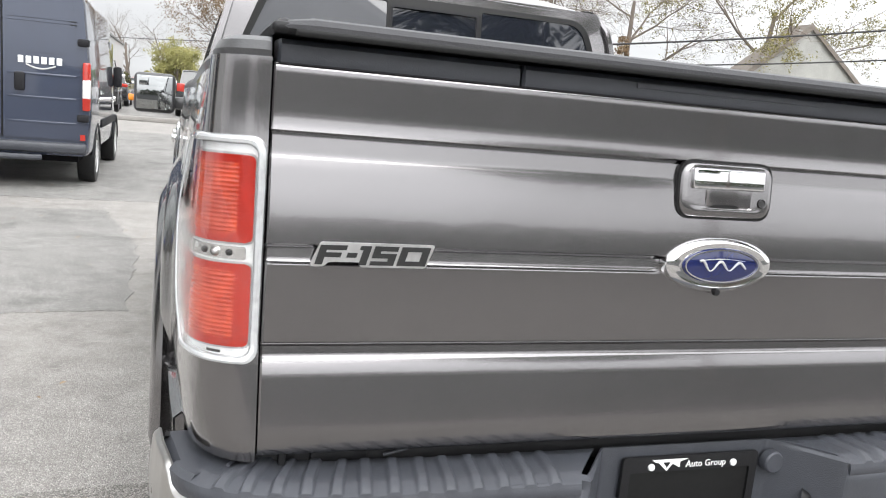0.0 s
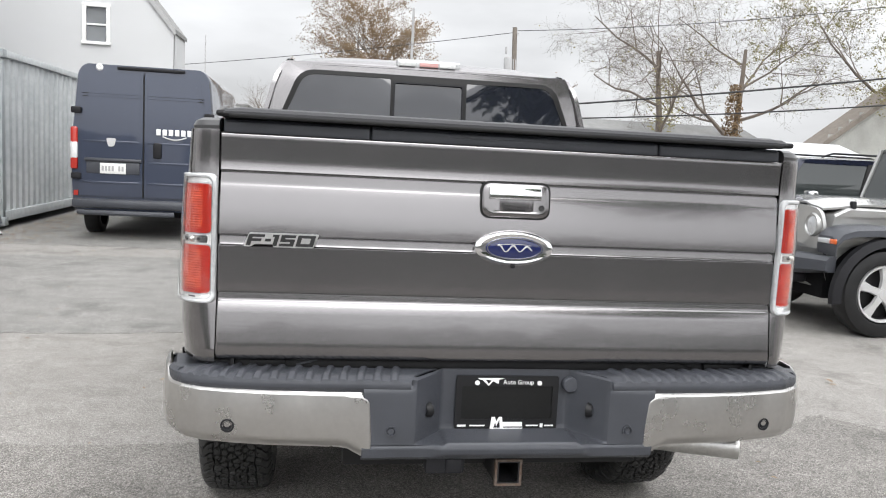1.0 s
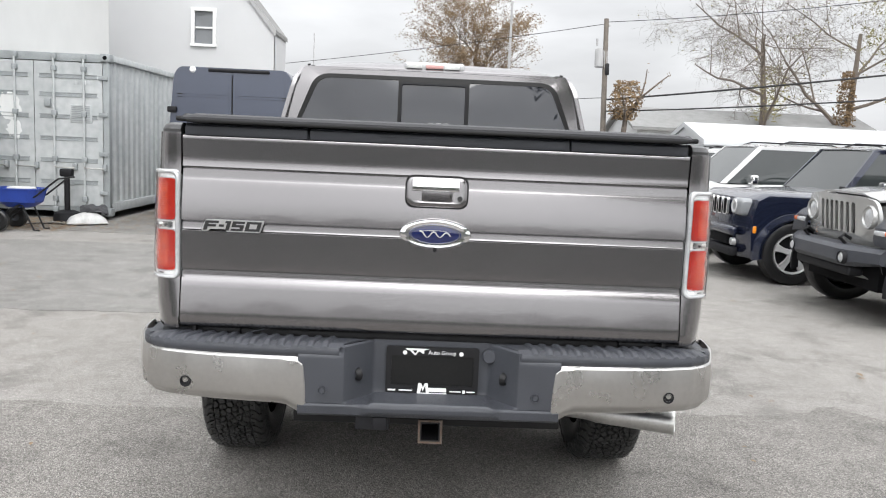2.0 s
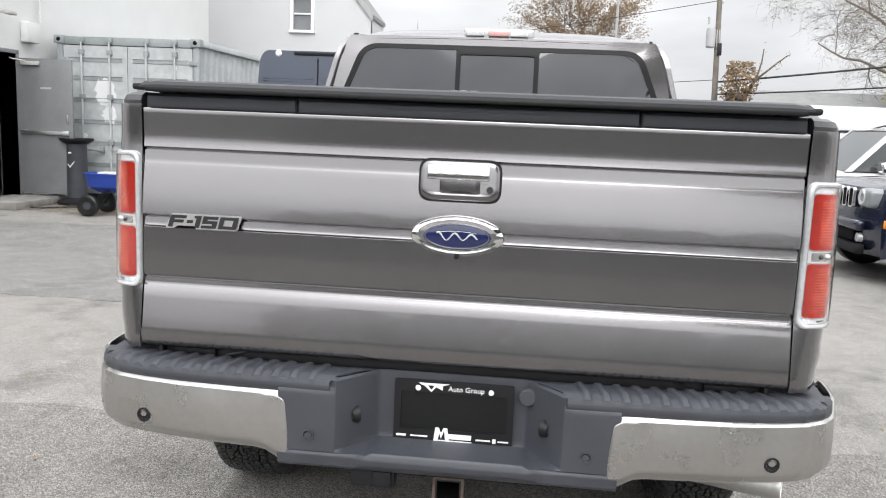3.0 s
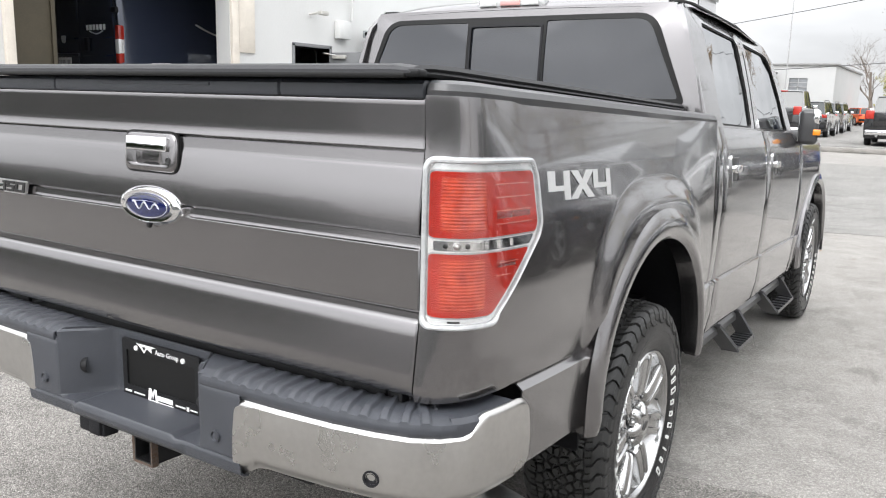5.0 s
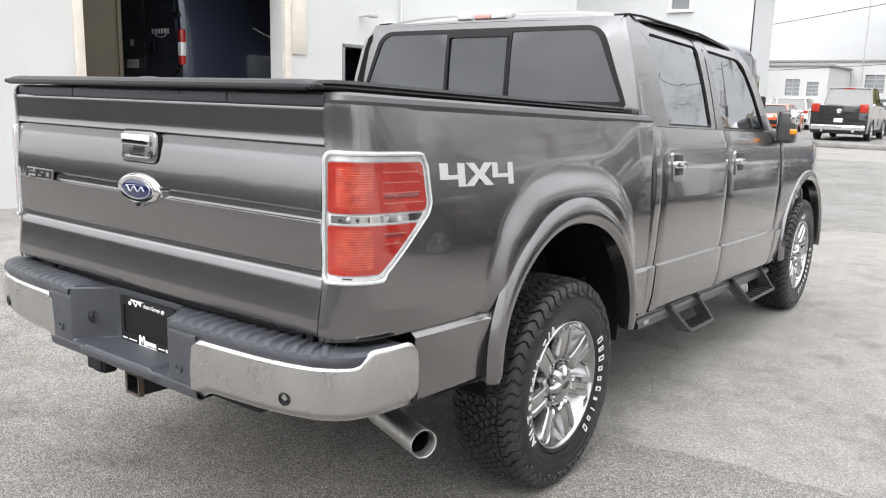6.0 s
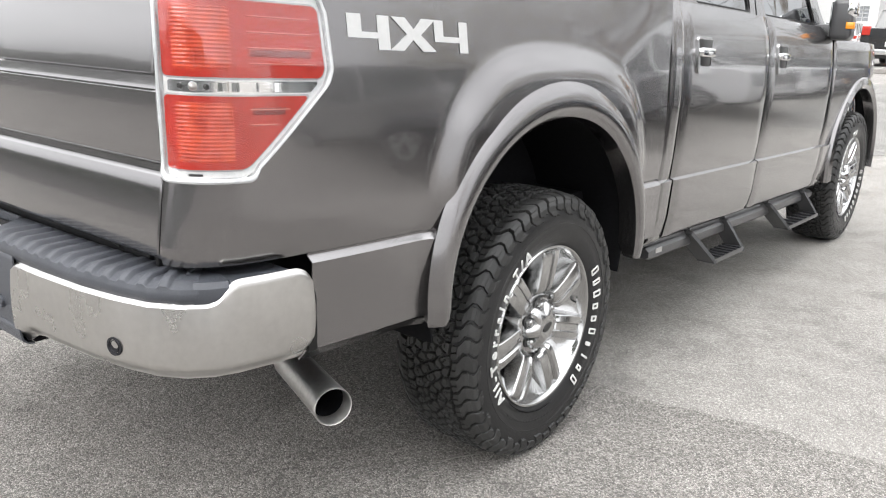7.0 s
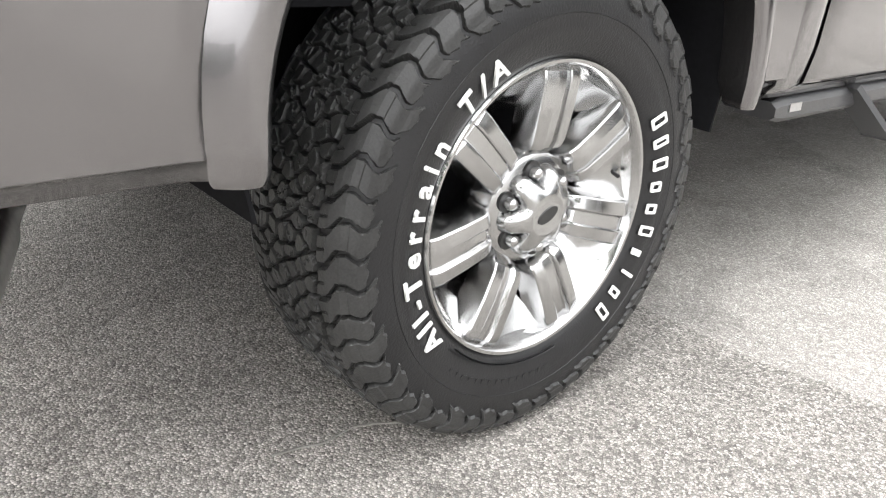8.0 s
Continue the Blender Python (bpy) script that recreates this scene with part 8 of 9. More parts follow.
    # rear
    part("rear_plate", boxes(((L + 0.006, 0, 0.80), (0.012, 0.31, 0.155))), M["plate_white"], c)
    part("rear_bumper", boxes(((L - 0.04, 0, 0.52), (0.16, W * 0.95, 0.20)), bevel=0.05, seg=3), M["chrome"] if bed else M["black_plastic"], c)
    if bed:
        part("tailgate", boxes(((L - 0.012, 0, belt - 0.26), (0.03, W - 0.62, 0.50)), bevel=0.012), paint, c)
        part("tailgate_mark", lathe([(0.0, 0.0), (0.012, 0.06), (0.0, 0.085)], 20, "x", c=(L + 0.004, 0, belt - 0.22)), M["chrome"], c)
        for s in (-1, 1):
            part("exhaust", tube([(L - 0.2, s * 0.55, 0.40), (L + 0.02, s * 0.55, 0.40)], 0.05, 14), M["chrome"], c)
        part("stop_lamp", boxes(((b + 0.02, 0, zt - 0.06), (0.06, 0.36, 0.05)), bevel=0.015), M["lens_red"], c)
    else:
        part("tail_strip", boxes(((L - 0.005, 0, belt - 0.16), (0.02, W * 0.5, 0.03)), bevel=0.005), M["chrome"], c)
    part("windscreen_wiper", tube([(x0 + 0.06, -0.4, belt + 0.03), (x0 + 0.10, 0.3, belt + 0.05)], 0.010, 5), M["black_steel"], c)
    return c


def at(x, y, deg=0, z=0.0):
    return pose(x, y, z, 0, 0, deg)


# the row whose noses face the truck
car("silver boxy off-roader with black bumper and flares", at(4.16, 5.20, 0), M["silver"], L=4.2, W=1.84, H=1.86, hood=1.20, belt=1.20, wr=0.415, axles=(0.50, 2.96), nose=1.45, roof=(1.62, 3.95), rearx=4.15, front="round", flares=M["black_plastic"], category="off-roader", boxy=True, rails=False)
car("midnight blue boxy utility car with chrome grille slots", at(3.76, 7.72, 0), M["midnight"], L=4.45, W=1.84, H=1.74, hood=1.10, belt=1.15, wr=0.385, axles=(0.70, 3.42), nose=1.30, roof=(1.72, 4.10), rearx=4.38, category="utility car", tag=True)
car("white utility car with dark five-spoke wheels", at(3.12, 10.45, 0), M["car_white"], L=4.8, W=1.94, H=1.76, hood=1.06, belt=1.12, wr=0.39, axles=(0.92, 3.82), nose=1.45, roof=(2.05, 4.3), rearx=4.65, spokes=7, category="utility car")
car("white utility car with a black grille", at(3.6, 14.75, 0), M["car_white"], L=4.7, W=1.9, H=1.70, hood=1.04, belt=1.10, wr=0.37, axles=(0.90, 3.65), nose=1.40, roof=(2.0, 4.2), rearx=4.55, category="utility car")
car("black utility car with chrome grille slots", at(3.55, 17.15, 0), M["car_black"], L=4.6, W=1.86, H=1.70, hood=1.04, belt=1.10, wr=0.37, axles=(0.90, 3.60), nose=1.40, roof=(2.0, 4.1), rearx=4.45, category="utility car", tag=True)
car("charcoal utility car with its red tail lamps to the lane", at(8.0, 19.9, 180), M["car_grey"], L=5.0, W=1.92, H=1.80, hood=1.06, belt=1.14, wr=0.39, axles=(0.95, 3.98), nose=1.45, roof=(2.1, 4.6), rearx=4.85, front="slim", category="utility car")
car("blue low hatchback with its nose out", at(1.95, 22.6, 0), M["car_blue"], L=4.3, W=1.78, H=1.45, hood=0.86, belt=0.92, wr=0.33, axles=(0.85, 3.45), nose=1.1, roof=(1.9, 3.6), rearx=4.0, front="slim", tag=True, rails=False)
car("white compact utility car in the far row", at(2.5, 44.6, 8, 0.2), M["car_white"], L=4.6, W=1.86, H=1.70, hood=1.02, belt=1.08, wr=0.37, axles=(0.9, 3.6), nose=1.3, roof=(1.9, 4.0), rearx=4.4, front="slim", category="utility car")
car("silver low family car in the far row", at(1.45, 47.2, 6, 0.2), M["silver"], L=4.6, W=1.84, H=1.52, hood=0.92, belt=0.98, wr=0.34, axles=(0.9, 3.6), nose=1.2, roof=(2.0, 3.7), rearx=4.2, front="slim")
car("charcoal tall family car in the far row", at(0.8, 50.4, 6, 0.2), M["car_grey"], L=4.6, W=1.84, H=1.72, hood=0.92, belt=0.98, wr=0.34, axles=(0.9, 3.6), nose=1.2, roof=(2.0, 3.7), rearx=4.2, front="slim")
# far vehicles with their backs to the camera
car("black pickup with chrome bumper, tailgate closed", at(-0.1, 38.8, -90, 0.2), M["car_black"], L=5.8, W=2.02, H=1.95, hood=1.20, belt=1.28, wr=0.40, axles=(0.95, 4.5), nose=1.5, roof=(2.1, 3.7), rearx=3.95, front="slim", bed=True, category="pickup truck", rails=False)
car("black pickup parked by the kerb", at(-4.45, 38.2, -88, 0.2), M["car_black"], L=5.8, W=2.02, H=2.10, hood=1.24, belt=1.36, wr=0.40, axles=(0.95, 4.5), nose=1.5, roof=(2.1, 3.7), rearx=3.95, front="slim", bed=True, category="pickup truck", rails=False)
for k, (mt, lb) in enumerate((("car_black", "black utility car in the far row"), ("car_grey", "charcoal utility car in the far row"), ("car_black", "black utility car in the far row"))):
    car(lb, at(-4.3 - 0.25 * k, 45.6 + 6.2 * k, -90, 0.2), M[mt], L=4.7, W=1.9, H=1.74, hood=1.04, belt=1.12, wr=0.38, axles=(0.9, 3.7), nose=1.4, roof=(2.0, 4.3), rearx=4.6, front="slim", category="utility car")
car("orange low hatchback in the far row", at(-8.75, 42.7, -86, 0.2), M["car_orange"], L=4.2, W=1.8, H=1.36, hood=0.86, belt=0.92, wr=0.33, axles=(0.85, 3.4), nose=1.2, roof=(1.8, 3.7), rearx=4.1, front="slim", category="hatchback", rails=False)
car("white utility car beside the orange hatchback", at(-9.45, 49.3, -86, 0.2), M["car_white"], L=4.5, W=1.86, H=1.72, hood=1.02, belt=1.08, wr=0.37, axles=(0.9, 3.6), nose=1.3, roof=(1.9, 4.2), rearx=4.4, front="slim", category="utility car", rails=False)
car("orange small off-roader by the workshop", at(-6.8, 84.0, -60, 0.2), M["car_orange"], L=4.2, W=1.8, H=1.62, hood=1.02, belt=1.04, wr=0.37, axles=(0.85, 3.4), nose=1.3, roof=(1.8, 3.9), rearx=4.1, front="slim", category="off-roader", rails=False)
car("white utility car in the far row", at(-11.9, 55.5, -80, 0.2), M["car_white"], L=4.6, W=1.86, H=1.72, hood=1.02, belt=1.08, wr=0.37, axles=(0.9, 3.6), nose=1.3, roof=(1.9, 4.2), rearx=4.45, front="slim", category="utility car")


# delivery vans
def van(label, m):
    v = thing("delivery_van", label, "van", m, "delivery vans")
    # nose along +y, rear face at y = 0
    sec = rounded([(-1.0, 0.42), (1.0, 0.42), (1.025, 0.95), (1.01, 1.5), (0.93, 2.36), (0.84, 2.47), (-0.84, 2.47), (-0.93, 2.36), (-1.01, 1.5), (-1.025, 0.95)], [0.08, 0.08, 0.2, 0.2, 0.10, 0.10, 0.10, 0.10, 0.2, 0.2], 4)
    rings = []
    for y, s, dz in ((0.0, 0.975, 0.0), (0.03, 0.99, 0.0), (0.10, 1.0, 0.0), (1.5, 1.0, 0.0), (3.0, 1.0, 0.0), (3.6, 1.0, 0.0), (3.95, 0.985, -0.06), (4.4, 0.96, -0.65), (4.95, 0.94, -1.10), (5.30, 0.90, -1.35), (5.41, 0.82, -1.45)):
        rings.append([(x * s, y, (0.42 + (z - 0.42) * (1 + dz / 2.08)) if z > 0.9 else z) for x, z in sec])
    part("body", sweep(rings), M["navy"], v, sharp=40)
    part("underside", boxes(((0, 2.65, 0.40), (1.7, 4.9, 0.14))), M["gap"], v)
    for sx, x0, x1 in ((-1, -0.90, -0.012), (1, 0.012, 0.90)):
        d = part("rear_door", plate(rounded([(x0, 0.62), (x1, 0.62), (x1 * (0.97 if sx > 0 else 1), 1.5), (x1 * (0.88 if sx > 0 else 1), 2.36), (x0 * (0.88 if sx < 0 else 1), 2.36), (x0 * (0.97 if sx < 0 else 1), 1.5)], 0.04, 3), lambda a, b, h: (a, -0.012 - h + 0.012, b), 0.022), M["navy"], v, "dark blue rear door")
        part("window_dummy", plate(rounded([(x0 + (0.06 if sx < 0 else 0.05), 1.66), (x1 - (0.05 if sx < 0 else 0.06), 1.66), (x1 * (0.86 if sx > 0 else 1) - 0.04, 2.26), (x0 * (0.86 if sx < 0 else 1) + 0.04, 2.26)], 0.05, 3), lambda a, b, h: (a, -0.022 - h, b), 0.006), M["navy"], d)
        for z in (2.02, 2.06, 1.40, 1.12, 0.82):
            part("pressing", boxes((((x0 + x1) / 2, -0.024, z), (abs(x1 - x0) - 0.10, 0.008, 0.012 if z > 2 else 0.03)), bevel=0.004), M["navy"] if z < 2 else M["seal"], d)
        for z in (0.90, 1.82):
            part("hinge", boxes(((sx * 0.93, -0.03, z), (0.14, 0.07, 0.09)), bevel=0.02), M["black_plastic"], d)
        part("tail_lamp", boxes(((sx * 0.965, 0.02, 1.29), (0.10, 0.12, 0.60)), bevel=0.03), M["lens_red"], v, "red and clear tail lamp")
        part("lamp_clear", boxes(((sx * 0.966, 0.018, 1.26), (0.104, 0.124, 0.26)), bevel=0.03), M["lens_clear"], v)
        part("reflector", boxes(((sx * 0.93, -0.04, 0.66), (0.06, 0.02, 0.07))), M["lens_red"], v)
        for y in (0.98, 4.43):
            car_wheel(v, 0, 0, 0.355, 1).matrix_basis = Matrix.Translation((sx * 0.90, y, 0.355)) @ Matrix.Rotation(math.pi / 2 if sx > 0 else -math.pi / 2, 4, "Z")
            part("arch", tube([(sx * 1.0, y + 0.43 * math.cos(t), 0.36 + 0.43 * math.sin(t)) for t in np.linspace(0.1, math.pi - 0.1, 16)], 0.03, 6), M["black_plastic"], v)
        part("side_rub_strip", boxes(((sx * 1.022, 2.7, 0.78), (0.03, 2.4, 0.12)), bevel=0.012), M["black_plastic"], v)
        part("door_mirror", boxes(((sx * 1.06, 4.05, 1.46), (0.14, 0.12, 0.34)), bevel=0.04), M["black_plastic"], v)
        part("side_window", boxes(((sx * 0.965, 3.72, 1.74), (0.02, 0.75, 0.52)), bevel=0.008), M["tint"], v)
    part("seam", boxes(((0.0, -0.022, 1.49), (0.014, 0.01, 1.74))), M["seal"], v)
    part("rear_bumper", boxes(((0, -0.05, 0.52), (1.96, 0.14, 0.13)), bevel=0.04), M["bumper_plastic"], v, "grey plastic bumper")
    part("step_bar", tube([(-0.86, -0.18, 0.40), (-0.78, -0.23, 0.40), (0.38, -0.23, 0.40), (0.46, -0.18, 0.40)], 0.036, 10), M["bumper_plastic"], v, "dark rear step bar")
    for x in (-0.55, 0.25):
        part("step_bracket", boxes(((x, -0.14, 0.40), (0.06, 0.2, 0.05))), M["black_steel"], v)
    part("door_handle", boxes(((0.20, -0.045, 1.30), (0.12, 0.05, 0.22)), bevel=0.03), M["black_plastic"], v)
    part("plate_recess", boxes(((-0.42, -0.026, 1.03), (0.74, 0.02, 0.17)), bevel=0.02), M["bumper_plastic"], v)
    p = part("number_plate", boxes(((-0.42, -0.042, 1.02), (0.36, 0.008, 0.15)), bevel=0.005), M["plate_white"], v, "white plate with grey bars")
    for k in range(7):
        if k != 4:
            part("bar", boxes(((-0.56 + 0.046 * k, -0.0475, 1.02), (0.030, 0.003, 0.07))), M["fascia"], p)
    part("plate_lintel", boxes(((-0.42, -0.04, 1.14), (0.80, 0.05, 0.045)), bevel=0.015), M["bumper_plastic"], v)
    part("door_mark", plate(rounded([(-0.49, 1.33), (-0.41, 1.33), (-0.38, 1.45), (-0.52, 1.45)], 0.03, 3), lambda a, b, h: (a, -0.024 - h, b), 0.01), M["silver_decal"], v)
    # white wordmark as plain bars over a pale curve
    w = part("wordmark", boxes(*[((0.21 + 0.088 * k, -0.029, 1.565), (0.062, 0.005, 0.085)) for k in range(6)], bevel=0.01), M["white"], v, "white bars over a pale blue curve")
    pts = [(0.27 + 0.034 * k, -0.029, 1.508 - 0.045 * math.sin(math.pi * k / 10)) for k in range(11)]
    part("curve", tube(pts, 0.010, 6), M["silver_decal"], w)
    part("roof_lamp_bar", boxes(((0.1, -0.01, 2.43), (0.95, 0.05, 0.05)), bevel=0.02), M["black_plastic"], v)
    part("roof_lamp", lathe([(0.0, 0.0), (-0.02, 0.03), (0.0, 0.05)], 16, "y", c=(-0.62, 0.0, 2.43)), M["white"], v)
    part("windscreen", sweep([[(-0.86, 3.97, 2.28), (0.86, 3.97, 2.28), (0.86, 3.99, 2.32), (-0.86, 3.99, 2.32)], [(-0.9, 4.45, 1.48), (0.9, 4.45, 1.48), (0.9, 4.47, 1.52), (-0.9, 4.47, 1.52)]]), M["tint"], v)
    return v


van("dark blue delivery van with white bars on its doors", pose(-3.08, 10.1, 0.0, 0, 0, 0) @ Matrix.Diagonal((1.0, 1, 1.03, 1)))
LIFT = 0.95
lift = thing("vehicle_lift", "dark steel drive-on lift raised in the garage", "vehicle lift", pose(-10.55, 6.9, 0.0))
for sx in (-0.90, 0.90):
    part("runway", boxes(((sx, 2.7, LIFT - 0.06), (0.46, 5.2, 0.12)), bevel=0.01), M["black_steel"], lift)
    for y in (0.4, 5.0):
        part("post", boxes(((sx, y, (LIFT - 0.12) / 2), (0.16, 0.16, LIFT - 0.12)), bevel=0.01), M["black_steel"], lift)
gv = van("dark blue delivery van raised on a lift in the dim garage", pose(-10.55, 6.9, LIFT, 0, 0, 0))
for k in range(5):
    part("side_bar", boxes(((1.03, 3.05 + 0.13 * k, 1.78), (0.012, 0.085, 0.16)), bevel=0.004), M["silver_decal"], gv, "pale bars on the van's side" if k == 0 else "")
part("side_curve", tube([(1.035, 1.5 + 0.1 * k, 1.72 - 0.16 * math.sin(math.pi * k / 13)) for k in range(14)], 0.016, 6), M["silver_decal"], gv)

# ---- trees and hedges ----
M["bark"] = mat("grey_bark", (0.15, 0.125, 0.105), 0.9, var=0.35, scale=6, fine=50, bump=0.5)


def leafy(name, c, t):
    return mat(name, c, 0.7, var=0.3, scale=1.5, fine=9, tint=t)


M["lv_brown"] = leafy("brown_autumn_leaves", (0.125, 0.080, 0.045), (0.19, 0.125, 0.06))
M["lv_red"] = leafy("reddish_leaves", (0.12, 0.05, 0.04), (0.17, 0.09, 0.06))
M["lv_yellow"] = leafy("yellow_green_leaves", (0.20, 0.20, 0.06), (0.28, 0.26, 0.09))
M["lv_green"] = leafy("hedge_leaves", (0.06, 0.11, 0.03), (0.10, 0.16, 0.04))
M["lv_olive"] = leafy("olive_leaves", (0.14, 0.14, 0.04), (0.22, 0.19, 0.06))
M["lv_dark"] = leafy("dark_evergreen", (0.025, 0.045, 0.02), (0.05, 0.07, 0.03))


def tree(label, m, h, seed, leaves=None, n_leaf=0, levels=4, spread=0.75, trunk_r=0.16, fork=0.28, leaf=0.05, twiggy=1.0, ivy=None, group="trees by the lot", kids=(4, 5), droop=0.0):
    """A tapered trunk whose limbs divide again and again into twigs; leaves sit along the last of them."""
    rg = random.Random(seed)
    t = thing("tree", label, "tree", m, group)
    bm, bl = bmesh.new(), bmesh.new()
    tips = []

    def limb(p, d, length, r, lev):
        k = 5 if lev < 2 else 4
        pts, rs = [p.copy()], [r]
        q = p.copy()
        dd = d.copy()
        for i in range(k):
            dd = (dd + Vector((rg.gauss(0, 1), rg.gauss(0, 1), rg.gauss(0, 0.6))) * (0.16 if lev else 0.05) + Vector((0, 0, 0.06 if lev < 3 else 0.02 - droop))).normalized()
            q = q + dd * (length / k)
            pts.append(q.copy())
            rs.append(r * (1 - 0.62 * (i + 1) / k))
        tube(pts, rs, 8 if lev == 0 else 5 if lev < 3 else 3, bm=bm, cap=False)
        if lev >= levels:
            tips.extend(pts[1:])
            return
        if lev >= levels - 1:
            tips.extend(pts[2:])
        n = rg.randint(*kids)
        if lev >= 2:
            n = max(2, int(n * twiggy))
        for i in range(n):
            f = fork + (1 - fork) * (i + rg.random()) / n if lev == 0 else 0.25 + 0.75 * (i + rg.random()) / n
            j = min(k - 1, int(f * k))
            w = f * k - j
            b = pts[j].lerp(pts[j + 1], w)
            side = Vector((rg.gauss(0, 1), rg.gauss(0, 1), rg.gauss(0, 0.5)))
            side = (side - dd * side.dot(dd)).normalized()
            nd = (dd * rg.uniform(0.5, 0.9) + side * spread * rg.uniform(0.7, 1.2)).normalized()
            limb(b, nd, length * rg.uniform(0.50, 0.72), max(0.004, rs[j] * rg.uniform(0.42, 0.62)), lev + 1)

    limb(Vector((0, 0, -0.05)), Vector((0, 0, 1)), h * 0.55, trunk_r, 0)
    part("trunk", bm, M["bark"], t, "grey-brown trunk and bare limbs")
    if leaves and n_leaf:
        for i in range(n_leaf):
            c = rg.choice(tips) + Vector((rg.gauss(0, 1), rg.gauss(0, 1), rg.gauss(0, 1))) * leaf * 1.6
            u = Vector((rg.gauss(0, 1), rg.gauss(0, 1), rg.gauss(0, 1))).normalized()
            w = u.orthogonal().normalized()
            s = leaf * rg.uniform(0.5, 1.2)
            vs = [bl.verts.new(c + q) for q in (u * s, w * s * 0.5, -u * s, -w * s * 0.5)]
            bl.faces.new(vs)
        part("crown", bl, M[leaves], t, "scattered leaves", flat=True)
    else:
        bl.free()
    if ivy:
        bi = bmesh.new()
        for i in range(ivy[1]):
            z = rg.uniform(ivy[2], ivy[3])
            a = rg.uniform(0, 6.28)
            rr = ivy[4] * rg.random() ** 0.5 * (0.55 + 0.45 * math.sin(math.pi * (z - ivy[2]) / (ivy[3] - ivy[2])) + 0.25 * noise.noise(Vector((a * 1.5, z * 2.0, 3.0))))
            c = Vector((rr * math.cos(a), rr * math.sin(a), z))
            u = Vector((rg.gauss(0, 1), rg.gauss(0, 1), rg.gauss(0, 1))).normalized()
            w = u.orthogonal().normalized()
            s = leaf * rg.uniform(0.6, 1.3)
            bi.faces.new([bi.verts.new(c + q) for q in (u * s, w * s * 0.6, -u * s, -w * s * 0.6)])
        part("ivy", bi, M[ivy[0]], t, "climbing leaves", flat=True)
    return t


tree("wide bare tree with fine grey twigs", pose(13.6, 29.5, 0, 0, 0, 20), 11.5, 11, "lv_olive", 500, 5, 1.05, 0.19, 0.30, 0.06, twiggy=1.3, droop=0.03, kids=(4, 5), ivy=("lv_olive", 700, 3.0, 5.2, 0.8))
tree("bare tree with an ivy-grown trunk", pose(17.1, 30.2, 0, 0, 0, 80), 12.5, 23, "lv_olive", 1200, 5, 1.0, 0.20, 0.35, 0.06, twiggy=1.3, droop=0.03, kids=(4, 5), ivy=("lv_brown", 1600, 1.5, 5.2, 0.42))
tree("tree with yellow-brown leaves above the barn", pose(21.5, 27.0, 0, 0, 0, 140), 12.0, 37, "lv_olive", 14000, 4, 0.8, 0.20, 0.35, 0.048, kids=(4, 5))
tree("short stump of a tree grown over with brown leaves", pose(5.95, 21.7, 0), 5.0, 14, "lv_brown", 60, 1, 0.5, 0.17, 0.8, 0.05, kids=(2, 3), ivy=("lv_brown", 1300, 2.5, 3.65, 0.55))
tree("yellow-green round tree in the distance", pose(-1.2, 72, 0), 5.2, 41, "lv_yellow", 14000, 4, 0.85, 0.16, 0.22, 0.10, kids=(4, 6))
for x, y, h, sd in ((2.5, 56.0, 13.0, 51), (3.6, 57.5, 14.5, 52), (4.7, 58.0, 13.5, 53)):
    tree("tall tree with thin brown leaves and reddish growth low down", pose(x, y, 0, 0, 0, sd * 7), h, sd, "lv_brown", 8000, 4, 0.34, 0.22, 0.3, 0.085, kids=(4, 6), ivy=("lv_red", 1500, 1.2, 4.6, 1.1))
tree("bare tree far behind the workshop", pose(-7.5, 118, 0), 12, 61, None, 0, 4, 0.7, 0.3)
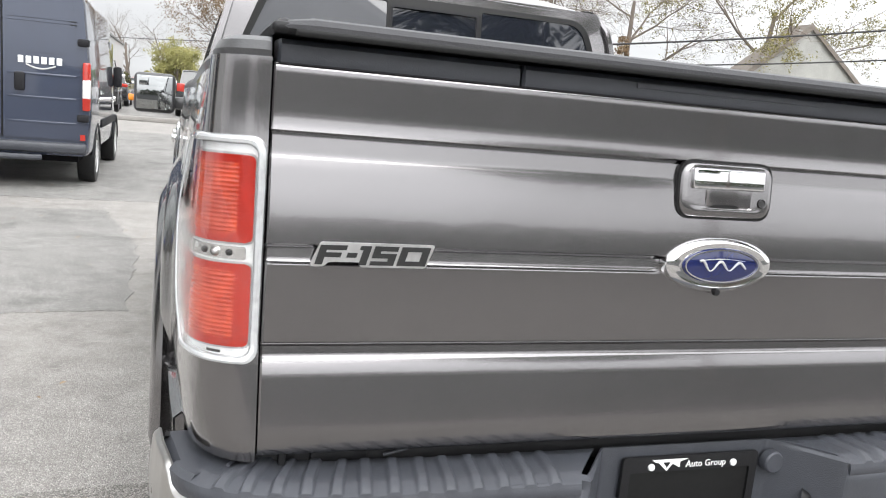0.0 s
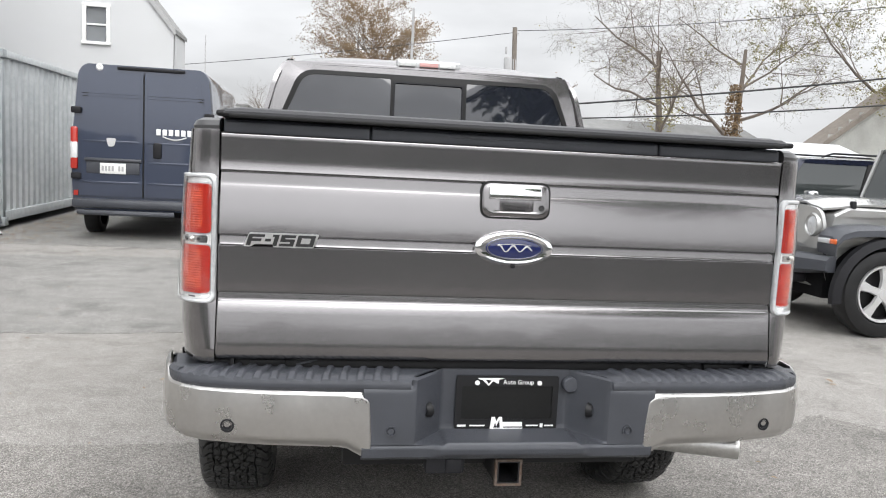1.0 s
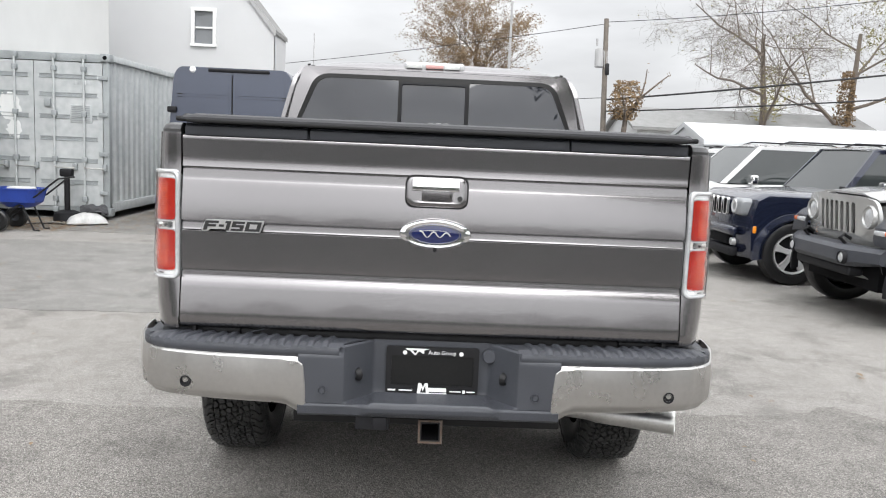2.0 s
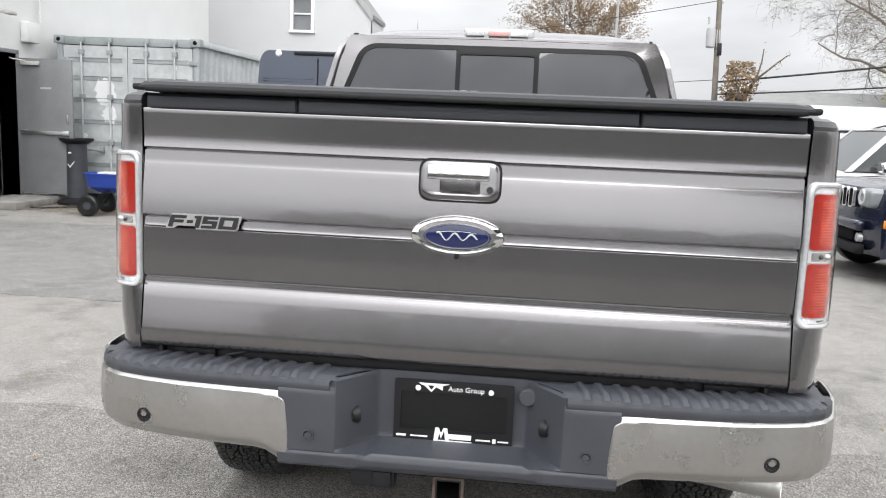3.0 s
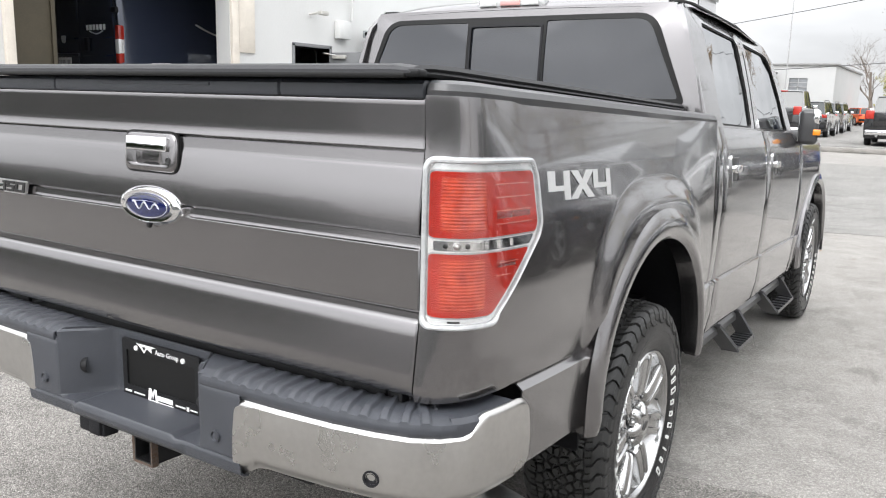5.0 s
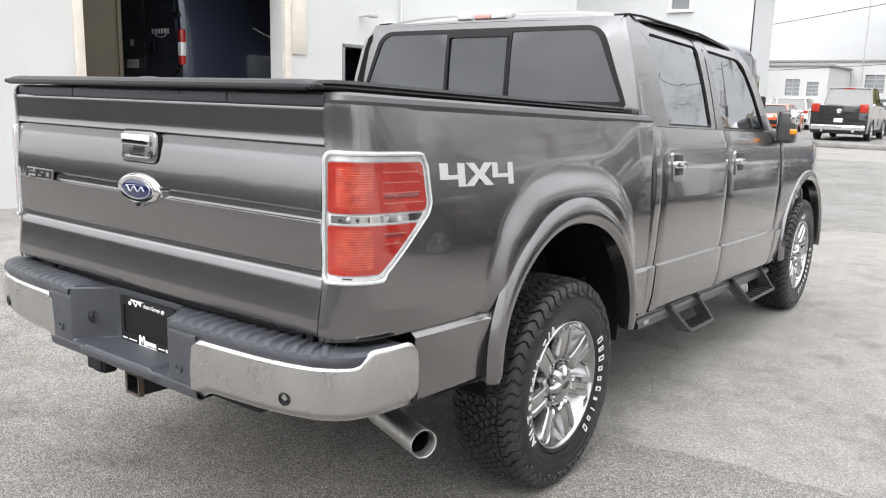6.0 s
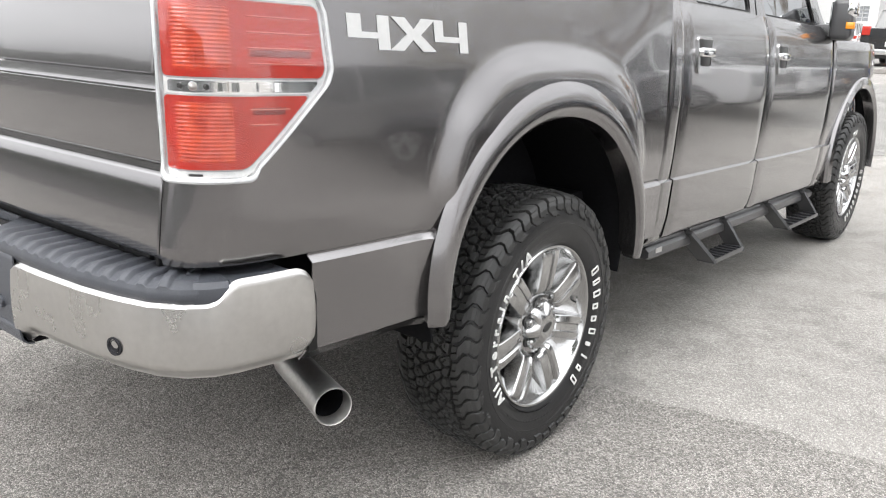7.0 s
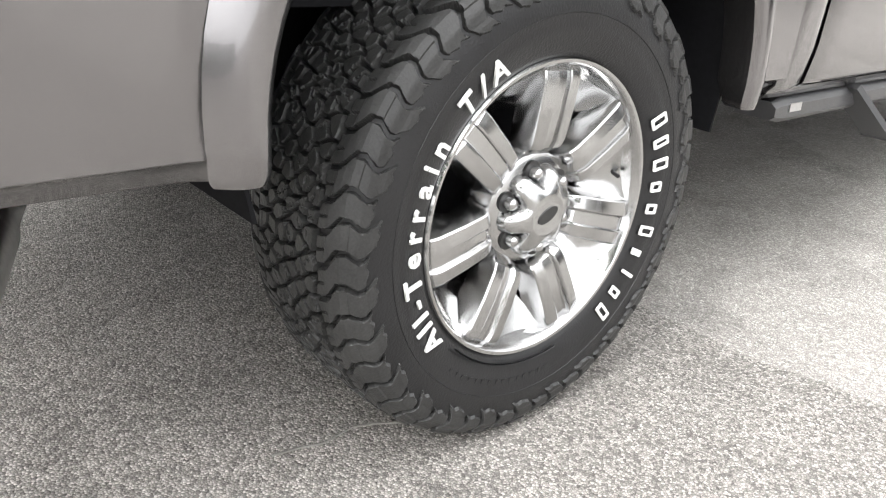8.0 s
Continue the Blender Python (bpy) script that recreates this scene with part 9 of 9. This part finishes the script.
tree("bare tree far behind the workshop", pose(-3.5, 122, 0), 12, 62, None, 0, 4, 0.7, 0.3)
# trees behind the camera, seen in the truck's glass and paint
tree("dark spreading evergreen across the lot", pose(8.8, -11.8, 0), 11.5, 71, "lv_dark", 14000, 4, 0.75, 0.2, 0.62, 0.17, kids=(4, 6))
tree("bare tree across the lot", pose(15.0, 1.5, 0), 10.0, 72, "lv_brown", 1500, 4, 0.8, 0.25, 0.3, 0.06)


def hedge(label, x0, x1, y, h, seed, n, mt):
    rg = random.Random(seed)
    hd = thing("hedge", label, "hedge", None, "hedges")
    bm = bmesh.new()
    for i in range(n):
        x = rg.uniform(x0, x1)
        top = h * (0.82 + 0.18 * noise.noise(Vector((x * 0.8, seed, 0)))) * (1 if x0 + 0.5 < x < x1 - 0.5 else 0.8)
        z = top * rg.random() ** 0.6
        c = Vector((x, y + rg.gauss(0, 0.35), z))
        u = Vector((rg.gauss(0, 1), rg.gauss(0, 1), rg.gauss(0, 1))).normalized()
        w = u.orthogonal().normalized()
        s = rg.uniform(0.08, 0.18)
        bm.faces.new([bm.verts.new(c + q) for q in (u * s, w * s * 0.6, -u * s, -w * s * 0.6)])
    part("foliage", bm, M[mt], hd, flat=True)
    part("stems", boxes(*[((x0 + (x1 - x0) * (k + 0.5) / 8, y, h * 0.3), (0.08, 0.08, h * 0.6)) for k in range(8)]), M["bark"], hd)


hedge("green hedge behind the parked cars", 5.2, 14.0, 54.0, 3.3, 1, 7000, "lv_green")
# unseen hedge, added only to shape the reflections in the tailgate
hedge("unseen dark green hedge behind the camera, added for the gate's reflections", -26.0, -7.0, -10.0, 2.0, 5, 9000, "lv_dark")
hedge("reddish shrubs behind the far row", 1.9, 6.0, 55.5, 3.3, 2, 5000, "lv_red")
hedge("mixed green shrubs at the lot's end", -6.0, 0.0, 95.0, 3.0, 3, 3500, "lv_olive")
hedge("low green growth by the pole", 2.6, 5.4, 27.0, 2.35, 4, 3000, "lv_olive")
# unseen horizon blocker, added to darken what the tailgate reflects
hedge("unseen dark hedge behind the camera, added to block the low sky in the paint", -7.0, 34.0, -19.0, 2.5, 6, 12000, "lv_dark")
